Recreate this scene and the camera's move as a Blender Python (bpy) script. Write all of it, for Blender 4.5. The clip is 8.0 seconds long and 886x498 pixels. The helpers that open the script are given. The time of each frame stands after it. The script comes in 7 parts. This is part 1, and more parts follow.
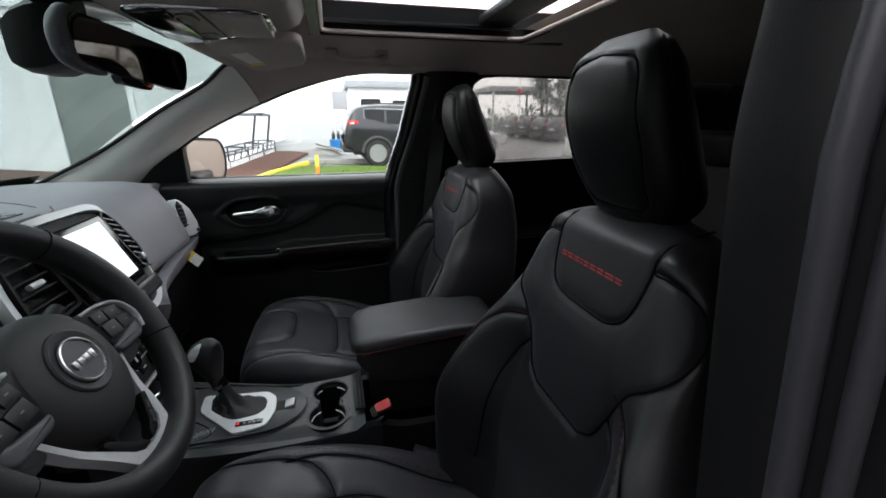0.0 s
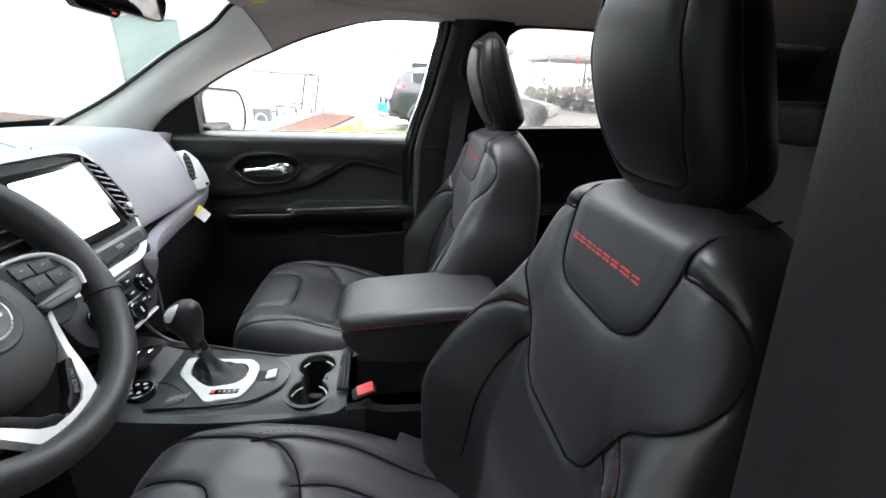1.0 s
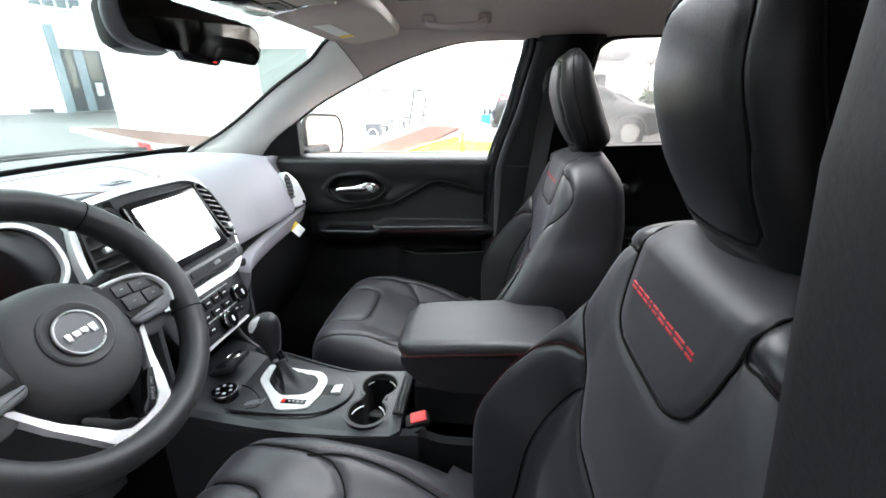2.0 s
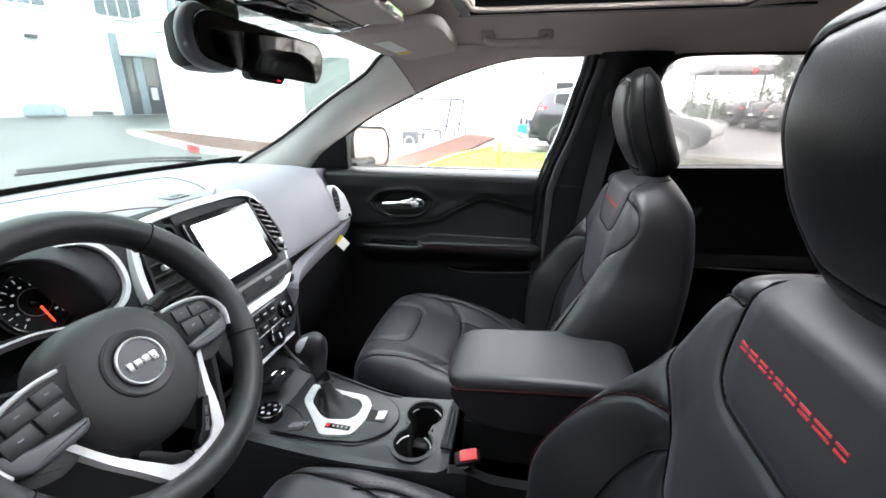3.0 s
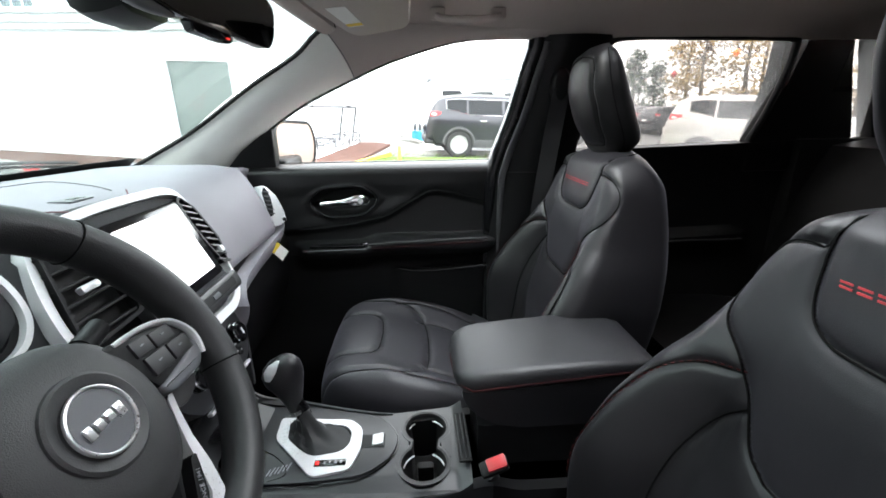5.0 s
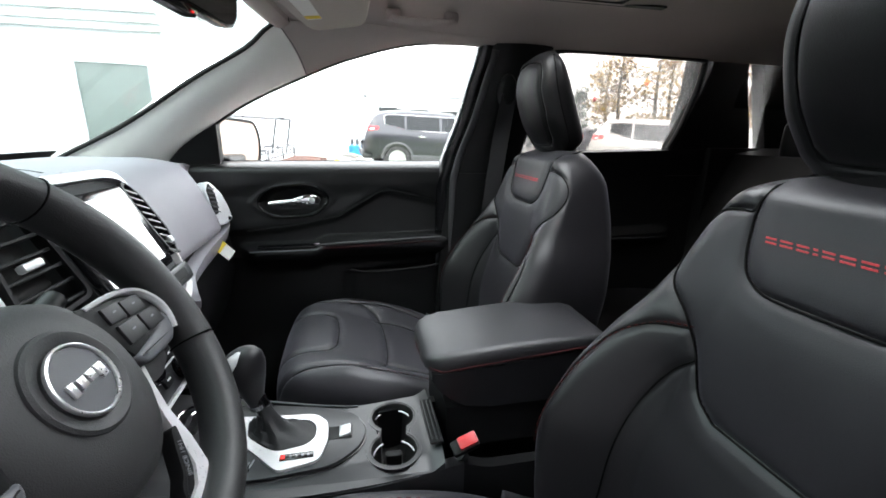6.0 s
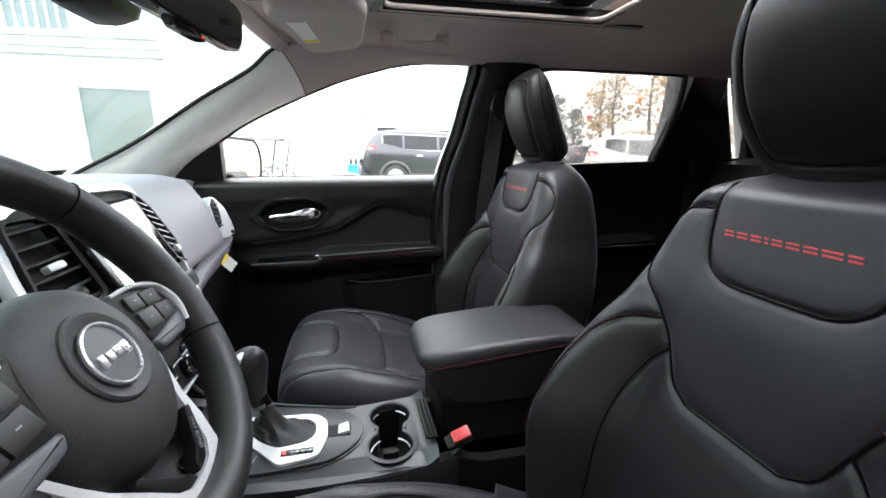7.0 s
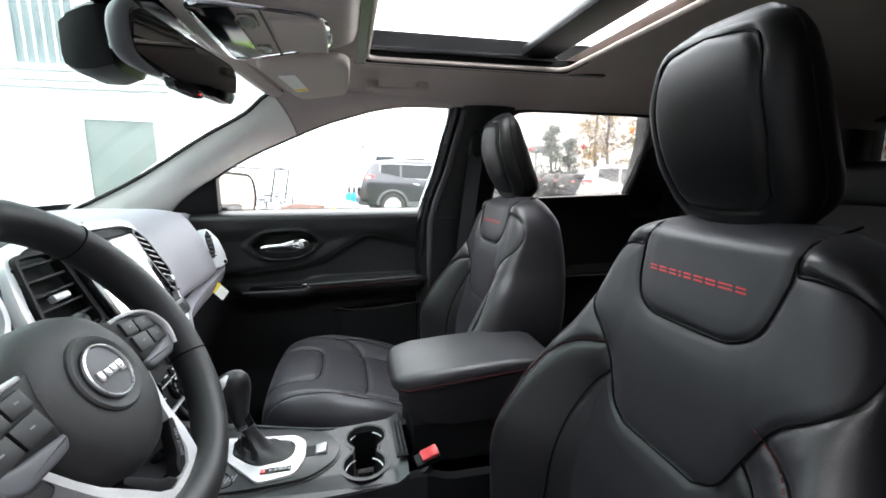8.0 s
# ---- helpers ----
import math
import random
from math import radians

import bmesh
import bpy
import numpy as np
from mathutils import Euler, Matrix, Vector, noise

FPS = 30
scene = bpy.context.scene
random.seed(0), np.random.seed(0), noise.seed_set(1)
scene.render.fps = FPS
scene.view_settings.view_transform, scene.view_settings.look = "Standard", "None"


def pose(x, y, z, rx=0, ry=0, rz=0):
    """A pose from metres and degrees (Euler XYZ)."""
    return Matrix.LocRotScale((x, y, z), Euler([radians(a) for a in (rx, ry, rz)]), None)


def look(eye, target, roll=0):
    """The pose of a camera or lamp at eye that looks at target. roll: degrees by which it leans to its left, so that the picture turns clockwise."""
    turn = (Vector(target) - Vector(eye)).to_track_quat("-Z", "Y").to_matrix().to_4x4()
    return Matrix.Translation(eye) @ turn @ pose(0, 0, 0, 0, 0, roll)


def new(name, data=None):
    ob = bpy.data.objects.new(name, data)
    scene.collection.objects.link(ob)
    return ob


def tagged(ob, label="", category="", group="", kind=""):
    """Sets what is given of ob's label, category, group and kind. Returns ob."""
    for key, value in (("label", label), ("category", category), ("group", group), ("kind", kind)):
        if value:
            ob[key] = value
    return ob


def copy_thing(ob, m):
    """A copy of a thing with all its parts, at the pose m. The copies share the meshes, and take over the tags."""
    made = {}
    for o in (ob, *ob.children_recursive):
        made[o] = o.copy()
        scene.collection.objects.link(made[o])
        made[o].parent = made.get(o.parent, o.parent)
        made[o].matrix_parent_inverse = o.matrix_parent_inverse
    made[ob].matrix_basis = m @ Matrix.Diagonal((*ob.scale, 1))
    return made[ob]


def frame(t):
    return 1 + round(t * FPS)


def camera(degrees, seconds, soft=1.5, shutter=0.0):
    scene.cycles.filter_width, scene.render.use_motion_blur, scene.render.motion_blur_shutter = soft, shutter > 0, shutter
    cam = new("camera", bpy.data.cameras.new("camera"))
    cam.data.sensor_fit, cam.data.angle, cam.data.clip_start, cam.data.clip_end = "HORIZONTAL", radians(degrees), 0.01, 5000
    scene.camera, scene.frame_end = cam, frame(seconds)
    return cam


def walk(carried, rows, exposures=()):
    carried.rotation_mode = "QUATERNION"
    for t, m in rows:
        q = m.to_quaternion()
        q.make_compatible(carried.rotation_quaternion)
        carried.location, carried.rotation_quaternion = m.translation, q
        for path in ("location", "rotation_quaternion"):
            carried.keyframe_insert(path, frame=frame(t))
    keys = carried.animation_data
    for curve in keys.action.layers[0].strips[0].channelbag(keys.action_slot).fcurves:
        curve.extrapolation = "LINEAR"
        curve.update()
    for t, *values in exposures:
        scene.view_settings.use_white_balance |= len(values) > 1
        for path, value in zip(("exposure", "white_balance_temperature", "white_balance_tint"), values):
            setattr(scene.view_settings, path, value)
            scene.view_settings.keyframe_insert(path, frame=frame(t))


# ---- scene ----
cam = camera(93.3, 8.0, soft=1.7)
PATH = [
    (0, (0.021, -0.815, 1.425), (0.489, 1.041, 0.846), -0.2),
    (0.5, (0.06, -0.744, 1.401), (0.553, 1.061, 0.695), 0.2),
    (1, (0.123, -0.723, 1.395), (0.392, 1.126, 0.681), 2.0),
    (1.5, (0.17, -0.704, 1.404), (0.193, 1.175, 0.72), 0.8),
    (2, (0.197, -0.69, 1.423), (-0.008, 1.18, 0.746), -0.6),
    (3.5, (0.091, -0.627, 1.448), (-0.262, 1.236, 0.814), 0.4),
    (4, (0.047, -0.603, 1.436), (-0.251, 1.266, 0.789), -0.2),
    (4.5, (0.007, -0.584, 1.41), (-0.097, 1.31, 0.774), -1.1),
    (6, (-0.087, -0.611, 1.338), (0.33, 1.271, 0.802), 0.9),
    (6.5, (-0.089, -0.637, 1.324), (0.348, 1.246, 0.812), 0.8),
    (7, (-0.084, -0.662, 1.325), (0.339, 1.24, 0.871), 0.0),
    (7.5, (-0.063, -0.703, 1.338), (0.377, 1.212, 0.964), 0.4),
    (8, (-0.048, -0.74, 1.347), (0.388, 1.184, 1.02), -0.0),
]
EXPOSE = [(0, 2.28), (0.3, 2.92), (0.6, 3.66), (1.0, 4.06), (1.5, 4.20), (2.0, 4.23), (3.5, 3.93), (4.5, 3.74), (6.0, 3.80), (8.0, 3.98)]
walk(cam, [(t, look(eye, target, roll)) for t, eye, target, roll in PATH], EXPOSE)

# ---- light: bright overcast sky with a very soft sun ----
world = bpy.data.worlds.new("overcast")
scene.world = world
world.use_nodes = True
wn, wl = world.node_tree.nodes, world.node_tree.links
sky = wn.new("ShaderNodeTexSky")
sky.sky_type, sky.sun_disc = "NISHITA", False
sky.sun_elevation, sky.sun_rotation = radians(35), radians(-120)
sky.air_density, sky.dust_density = 1.0, 3.0
cloud = wn.new("ShaderNodeMixRGB")
cloud.inputs[0].default_value = 0.85
where, upness, dome = wn.new("ShaderNodeTexCoord"), wn.new("ShaderNodeSeparateXYZ"), wn.new("ShaderNodeMixRGB")
dome.inputs[1].default_value, dome.inputs[2].default_value = (9.6, 9.6, 10.0, 1), (11.9, 11.9, 12.4, 1)
wl.new(where.outputs["Generated"], upness.inputs[0])
wl.new(upness.outputs["Z"], dome.inputs[0])
wl.new(dome.outputs[0], cloud.inputs[2])
wl.new(sky.outputs[0], cloud.inputs[1])
wl.new(cloud.outputs[0], wn["Background"].inputs[0])
wn["Background"].inputs[1].default_value = 0.13

sun_data = bpy.data.lights.new("sun", "SUN")
sun_data.energy, sun_data.angle, sun_data.color = 0.8, radians(45), (1.0, 0.97, 0.93)
sun = new("sun", sun_data)
sun.matrix_world = look((0, 0, 20), (24.7, 14.3, 0))

# ---- materials ----
def nodes_of(m):
    m.use_nodes = True
    return m.node_tree.nodes, m.node_tree.links, m.node_tree.nodes["Principled BSDF"]


def surface(name, base, rough=0.5, metal=0.0, vary=0.15, scale=6.0, grain=400.0, bump=0.15, pebble=0.0, spec=0.5, coat=0.0, wear=0.12, dist=0.001, sheen=0.0):
    """Paint, plastic, leather or cloth: colour that drifts at two scales, uneven gloss and fine relief."""
    m = bpy.data.materials.new(name)
    n, l, p = nodes_of(m)
    geo = n.new("ShaderNodeNewGeometry")
    big, fine = n.new("ShaderNodeTexNoise"), n.new("ShaderNodeTexNoise")
    big.inputs["Scale"].default_value, big.inputs["Detail"].default_value = scale, 5
    fine.inputs["Scale"].default_value, fine.inputs["Detail"].default_value = grain, 3
    l.new(geo.outputs["Position"], big.inputs["Vector"])
    l.new(geo.outputs["Position"], fine.inputs["Vector"])
    mixed = n.new("ShaderNodeMath")
    mixed.operation = "MULTIPLY_ADD"
    mixed.inputs[1].default_value = 0.6
    l.new(big.outputs["Fac"], mixed.inputs[0])
    scaled = n.new("ShaderNodeMath")
    scaled.operation = "MULTIPLY"
    scaled.inputs[1].default_value = 0.4
    l.new(fine.outputs["Fac"], scaled.inputs[0])
    l.new(scaled.outputs[0], mixed.inputs[2])
    ramp = n.new("ShaderNodeValToRGB")
    ramp.color_ramp.elements[0].position, ramp.color_ramp.elements[1].position = 0.3, 0.7
    ramp.color_ramp.elements[0].color = tuple(max(0, c * (1 - vary)) for c in base) + (1,)
    ramp.color_ramp.elements[1].color = tuple(min(1, c * (1 + vary)) for c in base) + (1,)
    l.new(mixed.outputs[0], ramp.inputs[0])
    l.new(ramp.outputs[0], p.inputs["Base Color"])
    gloss = n.new("ShaderNodeMapRange")
    gloss.inputs["To Min"].default_value = max(0.02, rough - wear)
    gloss.inputs["To Max"].default_value = min(1, rough + wear)
    l.new(mixed.outputs[0], gloss.inputs["Value"])
    l.new(gloss.outputs[0], p.inputs["Roughness"])
    p.inputs["Metallic"].default_value = metal
    p.inputs["Specular IOR Level"].default_value = spec
    p.inputs["Coat Weight"].default_value = coat
    p.inputs["Sheen Weight"].default_value, p.inputs["Sheen Roughness"].default_value = sheen, 0.35
    p.inputs["Sheen Tint"].default_value = (0.86, 0.85, 1.0, 1)
    if bump:
        b = n.new("ShaderNodeBump")
        b.inputs["Strength"].default_value, b.inputs["Distance"].default_value = bump, dist
        if pebble:
            cells = n.new("ShaderNodeTexVoronoi")
            cells.inputs["Scale"].default_value = pebble
            l.new(geo.outputs["Position"], cells.inputs["Vector"])
            l.new(cells.outputs["Distance"], b.inputs["Height"])
        else:
            l.new(fine.outputs["Fac"], b.inputs["Height"])
        l.new(b.outputs[0], p.inputs["Normal"])
    return m


def pane(name, tint, gloss=0.9, rough=0.0, haze=0.0):
    """Thin glass: straight-through tint with a Fresnel reflection and, if hazed, a patchy pale film for damp or for a
    painted reflected veil.
    """
    m = bpy.data.materials.new(name)
    m.use_nodes = True
    n, l = m.node_tree.nodes, m.node_tree.links
    n.remove(n["Principled BSDF"])
    clear, shine, mix, edge, steep, fres = (n.new("ShaderNode" + k) for k in ("BsdfTransparent", "BsdfGlossy", "MixShader", "LayerWeight", "Math", "Math"))
    clear.inputs[0].default_value = (*tint, 1)
    shine.inputs[0].default_value = (gloss, gloss, gloss, 1)
    shine.inputs["Roughness"].default_value = rough
    edge.inputs["Blend"].default_value = 0.5
    steep.operation, steep.inputs[1].default_value = "POWER", 5.0
    fres.operation, fres.inputs[1].default_value, fres.inputs[2].default_value = "MULTIPLY_ADD", 0.85, 0.035
    l.new(edge.outputs["Facing"], steep.inputs[0])
    l.new(steep.outputs[0], fres.inputs[0])
    l.new(fres.outputs[0], mix.inputs[0])
    l.new(clear.outputs[0], mix.inputs[1])
    l.new(shine.outputs[0], mix.inputs[2])
    last = mix
    if haze:
        film, veil, cover, where, patch = (n.new("ShaderNode" + k) for k in ("BsdfTranslucent", "MixShader", "MapRange", "NewGeometry", "TexNoise"))
        film.inputs[0].default_value = (0.85, 0.86, 0.86, 1)
        patch.inputs["Scale"].default_value, patch.inputs["Detail"].default_value = 5.0, 6
        cover.inputs["From Min"].default_value, cover.inputs["From Max"].default_value = 0.38, 0.68
        cover.inputs["To Min"].default_value, cover.inputs["To Max"].default_value = haze * 0.25, haze
        l.new(where.outputs["Position"], patch.inputs["Vector"])
        l.new(patch.outputs["Fac"], cover.inputs["Value"])
        l.new(cover.outputs[0], veil.inputs[0])
        l.new(mix.outputs[0], veil.inputs[1])
        l.new(film.outputs[0], veil.inputs[2])
        last = veil
    l.new(last.outputs[0], n["Material Output"].inputs["Surface"])
    return m


def glowing(name, colour, strength, base=(0.02, 0.02, 0.02), rough=0.15):
    m = bpy.data.materials.new(name)
    n, l, p = nodes_of(m)
    p.inputs["Base Color"].default_value = (*base, 1)
    p.inputs["Roughness"].default_value = rough
    p.inputs["Emission Color"].default_value = (*colour, 1)
    p.inputs["Emission Strength"].default_value = strength
    return m


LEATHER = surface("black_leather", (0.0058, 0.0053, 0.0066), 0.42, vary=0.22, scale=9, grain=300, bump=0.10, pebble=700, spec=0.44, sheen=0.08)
# Darker LEATHER: shade under the roof put into headrests and rear bench.
HEADHIDE = surface("shaded_black_leather", (0.0022, 0.0021, 0.0024), 0.44, vary=0.2, scale=9, grain=300, bump=0.10, pebble=700, spec=0.2, sheen=0.03)
# Lighter LEATHER: the light on the cushion tops is put into the colour.
CUSHHIDE = surface("lit_cushion_leather", (0.0250, 0.0236, 0.0280), 0.44, vary=0.22, scale=9, grain=300, bump=0.10, pebble=700, spec=0.5, sheen=0.10)
INSERT = surface("charcoal_seat_insert", (0.0078, 0.0072, 0.0092), 0.50, vary=0.22, scale=8, grain=500, bump=0.10, pebble=900, spec=0.40, sheen=0.09)
ARMHIDE = surface("armrest_leather", (0.014, 0.0137, 0.0156), 0.44, vary=0.15, scale=9, grain=300, bump=0.25, pebble=800, spec=0.5)
THREAD = surface("dark_thread", (0.002, 0.002, 0.002), 0.8, bump=0, spec=0.08)
DASHTHREAD = surface("faded_red_thread", (0.15, 0.075, 0.085), 0.8, bump=0, spec=0.1)
REDTHREAD = surface("red_thread", (0.050, 0.010, 0.010), 0.8, bump=0, spec=0.1)
REDSTITCH = surface("red_embroidery", (0.34, 0.012, 0.018), 0.6, vary=0.3, scale=300, bump=0.3)
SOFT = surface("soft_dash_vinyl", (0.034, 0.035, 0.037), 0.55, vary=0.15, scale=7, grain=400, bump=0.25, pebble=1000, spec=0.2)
# Dash vinyl with the brightness of its sky-lit faces put into the grey.
LITPAD = surface("lit_grey_dash_vinyl", (0.235, 0.221, 0.246), 0.55, vary=0.12, scale=7, grain=400, bump=0.25, pebble=1000, spec=0.3)
DOORTRIM = surface("black_door_vinyl", (0.0145, 0.0145, 0.0152), 0.36, vary=0.15, scale=7, grain=400, bump=0.2, pebble=900, spec=0.45)
PLASTIC = surface("grained_black_plastic", (0.0055, 0.0055, 0.006), 0.45, vary=0.15, grain=600, bump=0.15, spec=0.2)
CONSOLE = surface("grey_console_plastic", (0.018, 0.0184, 0.0205), 0.36, vary=0.12, grain=600, bump=0.1)
GLOSSBLACK = surface("gloss_black", (0.006, 0.006, 0.007), 0.12, vary=0.1, bump=0, wear=0.05)
RUBBER = surface("black_rubber", (0.006, 0.006, 0.006), 0.75, vary=0.2, bump=0.1)
CARPET = surface("black_carpet", (0.005, 0.005, 0.005), 0.95, vary=0.4, grain=900, bump=0.8, dist=0.004, spec=0.1)
CLOTH = surface("grey_headliner_cloth", (0.50, 0.44, 0.405), 0.95, vary=0.05, scale=5, grain=700, bump=0.2, spec=0.1)
PILLAR = surface("pale_pillar_trim", (0.92, 0.91, 0.85), 0.5, vary=0.05, scale=5, grain=700, bump=0.12, spec=0.5)
SILVER = surface("silver_paint", (0.62, 0.62, 0.63), 0.30, metal=0.25, vary=0.04, bump=0.0)
# SILVER made lighter: bright window reflections are put into the base colour.
LITSILVER = surface("lit_silver_paint", (0.80, 0.80, 0.81), 0.34, metal=0.15, vary=0.04, bump=0.0)
BADGEMETAL = surface("brushed_badge_metal", (0.80, 0.80, 0.81), 0.28, metal=0.9, vary=0.04, bump=0.0)
CHROME = surface("chrome", (0.86, 0.86, 0.87), 0.08, metal=1.0, vary=0.03, bump=0, wear=0.04)
DIMMIRROR = surface("dimming_mirror_glass", (0.24, 0.245, 0.24), 0.03, metal=1.0, vary=0.01, bump=0, wear=0.01)
# The warm base colour paints in what the door mirror reflects.
WARMMIRROR = surface("warm_mirror_glass", (0.30, 0.235, 0.20), 0.30, metal=0.9, vary=0.02, bump=0)
FRAMEGREY = surface("satin_charcoal_trim", (0.06, 0.06, 0.063), 0.6, vary=0.08, bump=0.05)
RED = surface("red_plastic", (0.42, 0.022, 0.026), 0.35, vary=0.1, bump=0)
WHITEINK = surface("white_print", (0.75, 0.75, 0.75), 0.6, bump=0)
GREYINK = surface("grey_print", (0.22, 0.225, 0.24), 0.6, bump=0)
PAPER = surface("white_label", (0.82, 0.81, 0.78), 0.7, vary=0.04, bump=0.05)
YELLOWTAG = surface("yellow_label", (0.85, 0.62, 0.05), 0.6, vary=0.05, bump=0.05)
WEBBING = surface("belt_webbing", (0.010, 0.010, 0.011), 0.6, vary=0.2, grain=900, bump=0.4)
SEAL = surface("door_seal_rubber", (0.020, 0.020, 0.024), 0.5, vary=0.2, grain=300, bump=0.1)
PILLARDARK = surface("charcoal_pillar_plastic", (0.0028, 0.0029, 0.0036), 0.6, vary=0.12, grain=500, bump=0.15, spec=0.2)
REDPAINT = surface("red_car_paint", (0.35, 0.02, 0.02), 0.25, vary=0.05, bump=0, coat=1.0)
ENDGREY = surface("satin_grey_plastic", (0.085, 0.086, 0.094), 0.45, vary=0.06, bump=0.05)
CLADGREY = surface("weathered_black_rubber", (0.05, 0.05, 0.05), 0.7, vary=0.1, bump=0)
BUTTON = surface("satin_black_button", (0.007, 0.007, 0.008), 0.5, vary=0.1, bump=0.05)
HUBVINYL = surface("grained_hub_vinyl", (0.025, 0.025, 0.0258), 0.55, vary=0.1, scale=8, grain=500, bump=0.25, pebble=1100)
RIMHIDE = surface("wheel_rim_leather", (0.0135, 0.0135, 0.0142), 0.5, vary=0.15, scale=12, grain=300, bump=0.2, pebble=900)
BOOT = surface("dull_black_leather", (0.010, 0.010, 0.011), 0.6, vary=0.2, bump=0.25, pebble=700)
SCREEN = glowing("lit_display", (0.93, 0.97, 1.0), 0.25, base=(0.05, 0.05, 0.05), rough=0.18)
NEEDLE = glowing("lit_red_needle", (1.0, 0.10, 0.04), 0.09, base=(0.6, 0.04, 0.02))
LITMARK = glowing("lit_dial_print", (0.9, 0.95, 1.0), 0.025, base=(0.5, 0.5, 0.5))
REDLED = glowing("lit_red_letter", (1.0, 0.03, 0.02), 0.07, base=(0.4, 0.02, 0.02))
# The film here paints in the pale veil of the dash reflected in the glass.
WINDGLASS = pane("windscreen_glass", (0.47, 0.52, 0.51), 0.12, haze=0.020)
SIDEGLASS = pane("side_glass", (0.76, 0.78, 0.77))
# Darker copy of PRIVACY, added to keep light out of the rear cabin.
SHADEGLASS = pane("shading_privacy_glass", (0.12, 0.12, 0.115))
# The film here is rain damp with pale reflections painted in.
PRIVACY = pane("privacy_glass", (0.40, 0.39, 0.375), haze=0.075)
ROOFGLASS = pane("roof_glass", (0.86, 0.88, 0.875))

# ---- building helpers ----
def part(name, data, mat, parent=None, label="", smooth=True, angle=38):
    """One mesh object from a bmesh or (verts, faces), under a thing or a part."""
    me = bpy.data.meshes.new(name)
    if isinstance(data, tuple):
        me.from_pydata([tuple(v) for v in data[0]], [], data[1])
    else:
        data.to_mesh(me)
        data.free()
    me.validate()
    if smooth:
        me.polygons.foreach_set("use_smooth", [True] * len(me.polygons))
        me.set_sharp_from_angle(angle=radians(angle))
    me.materials.append(mat)
    ob = new(name, me)
    if parent is not None:
        ob.parent = parent
    if label:
        ob["label"] = label
    return ob


def thing(name, label, category, group="", kind="", at=None):
    e = new(name)
    e.empty_display_size = 0.05
    if at is not None:
        e.matrix_world = at
    return tagged(e, label, category, group, kind)


def join(*many):
    vs, fs = [], []
    for v, f in many:
        k = len(vs)
        vs += list(v)
        fs += [tuple(i + k for i in q) for q in f]
    return vs, fs


def moved(data, m):
    return [m @ Vector(v) for v in data[0]], data[1]


def taken(bm):
    bm.verts.ensure_lookup_table()
    bm.verts.index_update()
    out = [v.co.copy() for v in bm.verts], [tuple(v.index for v in f.verts) for f in bm.faces]
    bm.free()
    return out


def block(size, at=(0, 0, 0), bevel=0.0, seg=2, m=None):
    """A box with rounded edges."""
    bm = bmesh.new()
    bmesh.ops.create_cube(bm, size=1.0, matrix=Matrix.Diagonal((*size, 1)))
    if bevel:
        bmesh.ops.bevel(bm, geom=list(bm.edges), offset=bevel, segments=seg, affect="EDGES", profile=0.6)
    out = taken(bm)
    return moved(out, (m or Matrix.Identity(4)) @ Matrix.Translation(at) if m else Matrix.Translation(at))


def spline(points, count):
    """A Catmull-Rom curve through points, sampled evenly in its parameter."""
    p = [Vector(q) for q in points]
    p = [p[0] * 2 - p[1]] + p + [p[-1] * 2 - p[-2]]
    out = []
    for k in range(count):
        s = k / (count - 1) * (len(p) - 3)
        i = min(int(s), len(p) - 4)
        t = s - i
        a, b, c, d = p[i:i + 4]
        out.append(0.5 * ((2 * b) + (c - a) * t + (2 * a - 5 * b + 4 * c - d) * t * t + (3 * b - a - 3 * c + d) * t ** 3))
    return out


def tube(path, radius, n=8, closed=False, flat=1.0):
    """A round (or flattened) rod along a path; radius is a number or one per point."""
    path = [Vector(p) for p in path]
    count = len(path)
    rr = [radius] * count if isinstance(radius, (int, float)) else radius
    vs, fs, side = [], [], None
    for i, p in enumerate(path):
        a = path[(i - 1) % count] if closed or i else p
        b = path[(i + 1) % count] if closed or i < count - 1 else p
        d = (b - a).normalized()
        if side is None:
            side = d.orthogonal().normalized()
        side = (side - d * side.dot(d)).normalized()
        up = d.cross(side)
        for k in range(n):
            w = 2 * math.pi * k / n
            vs.append(p + rr[i] * (math.cos(w) * side + flat * math.sin(w) * up))
    for i in range(count if closed else count - 1):
        j = (i + 1) % count
        for k in range(n):
            fs.append((i * n + k, i * n + (k + 1) % n, j * n + (k + 1) % n, j * n + k))
    if not closed:
        fs += [tuple(range(n))[::-1], tuple(range((count - 1) * n, count * n))]
    return vs, fs


def loft(rings, closed=True, caps=True):
    """A skin over rings of equally many points."""
    n = len(rings[0])
    vs = [Vector(p) for r in rings for p in r]
    fs = []
    for i in range(len(rings) - 1):
        for k in range(n if closed else n - 1):
            fs.append((i * n + k, i * n + (k + 1) % n, (i + 1) * n + (k + 1) % n, (i + 1) * n + k))
    if caps and closed:
        fs += [tuple(range(n))[::-1], tuple(range((len(rings) - 1) * n, len(rings) * n))]
    return vs, fs


def sheet(fn, nu, nv, back):
    """A closed slab: the grid fn(u, v), u and v from 0 to 1, and the same grid moved by back."""
    front = [Vector(fn(i / nu, j / nv)) for i in range(nu + 1) for j in range(nv + 1)]
    w = nv + 1
    back = Vector(back)
    vs = front + [p + back for p in front]
    k = len(front)
    fs = []
    for i in range(nu):
        for j in range(nv):
            a = i * w + j
            fs += [(a, a + 1, a + w + 1, a + w), (k + a, k + a + w, k + a + w + 1, k + a + 1)]
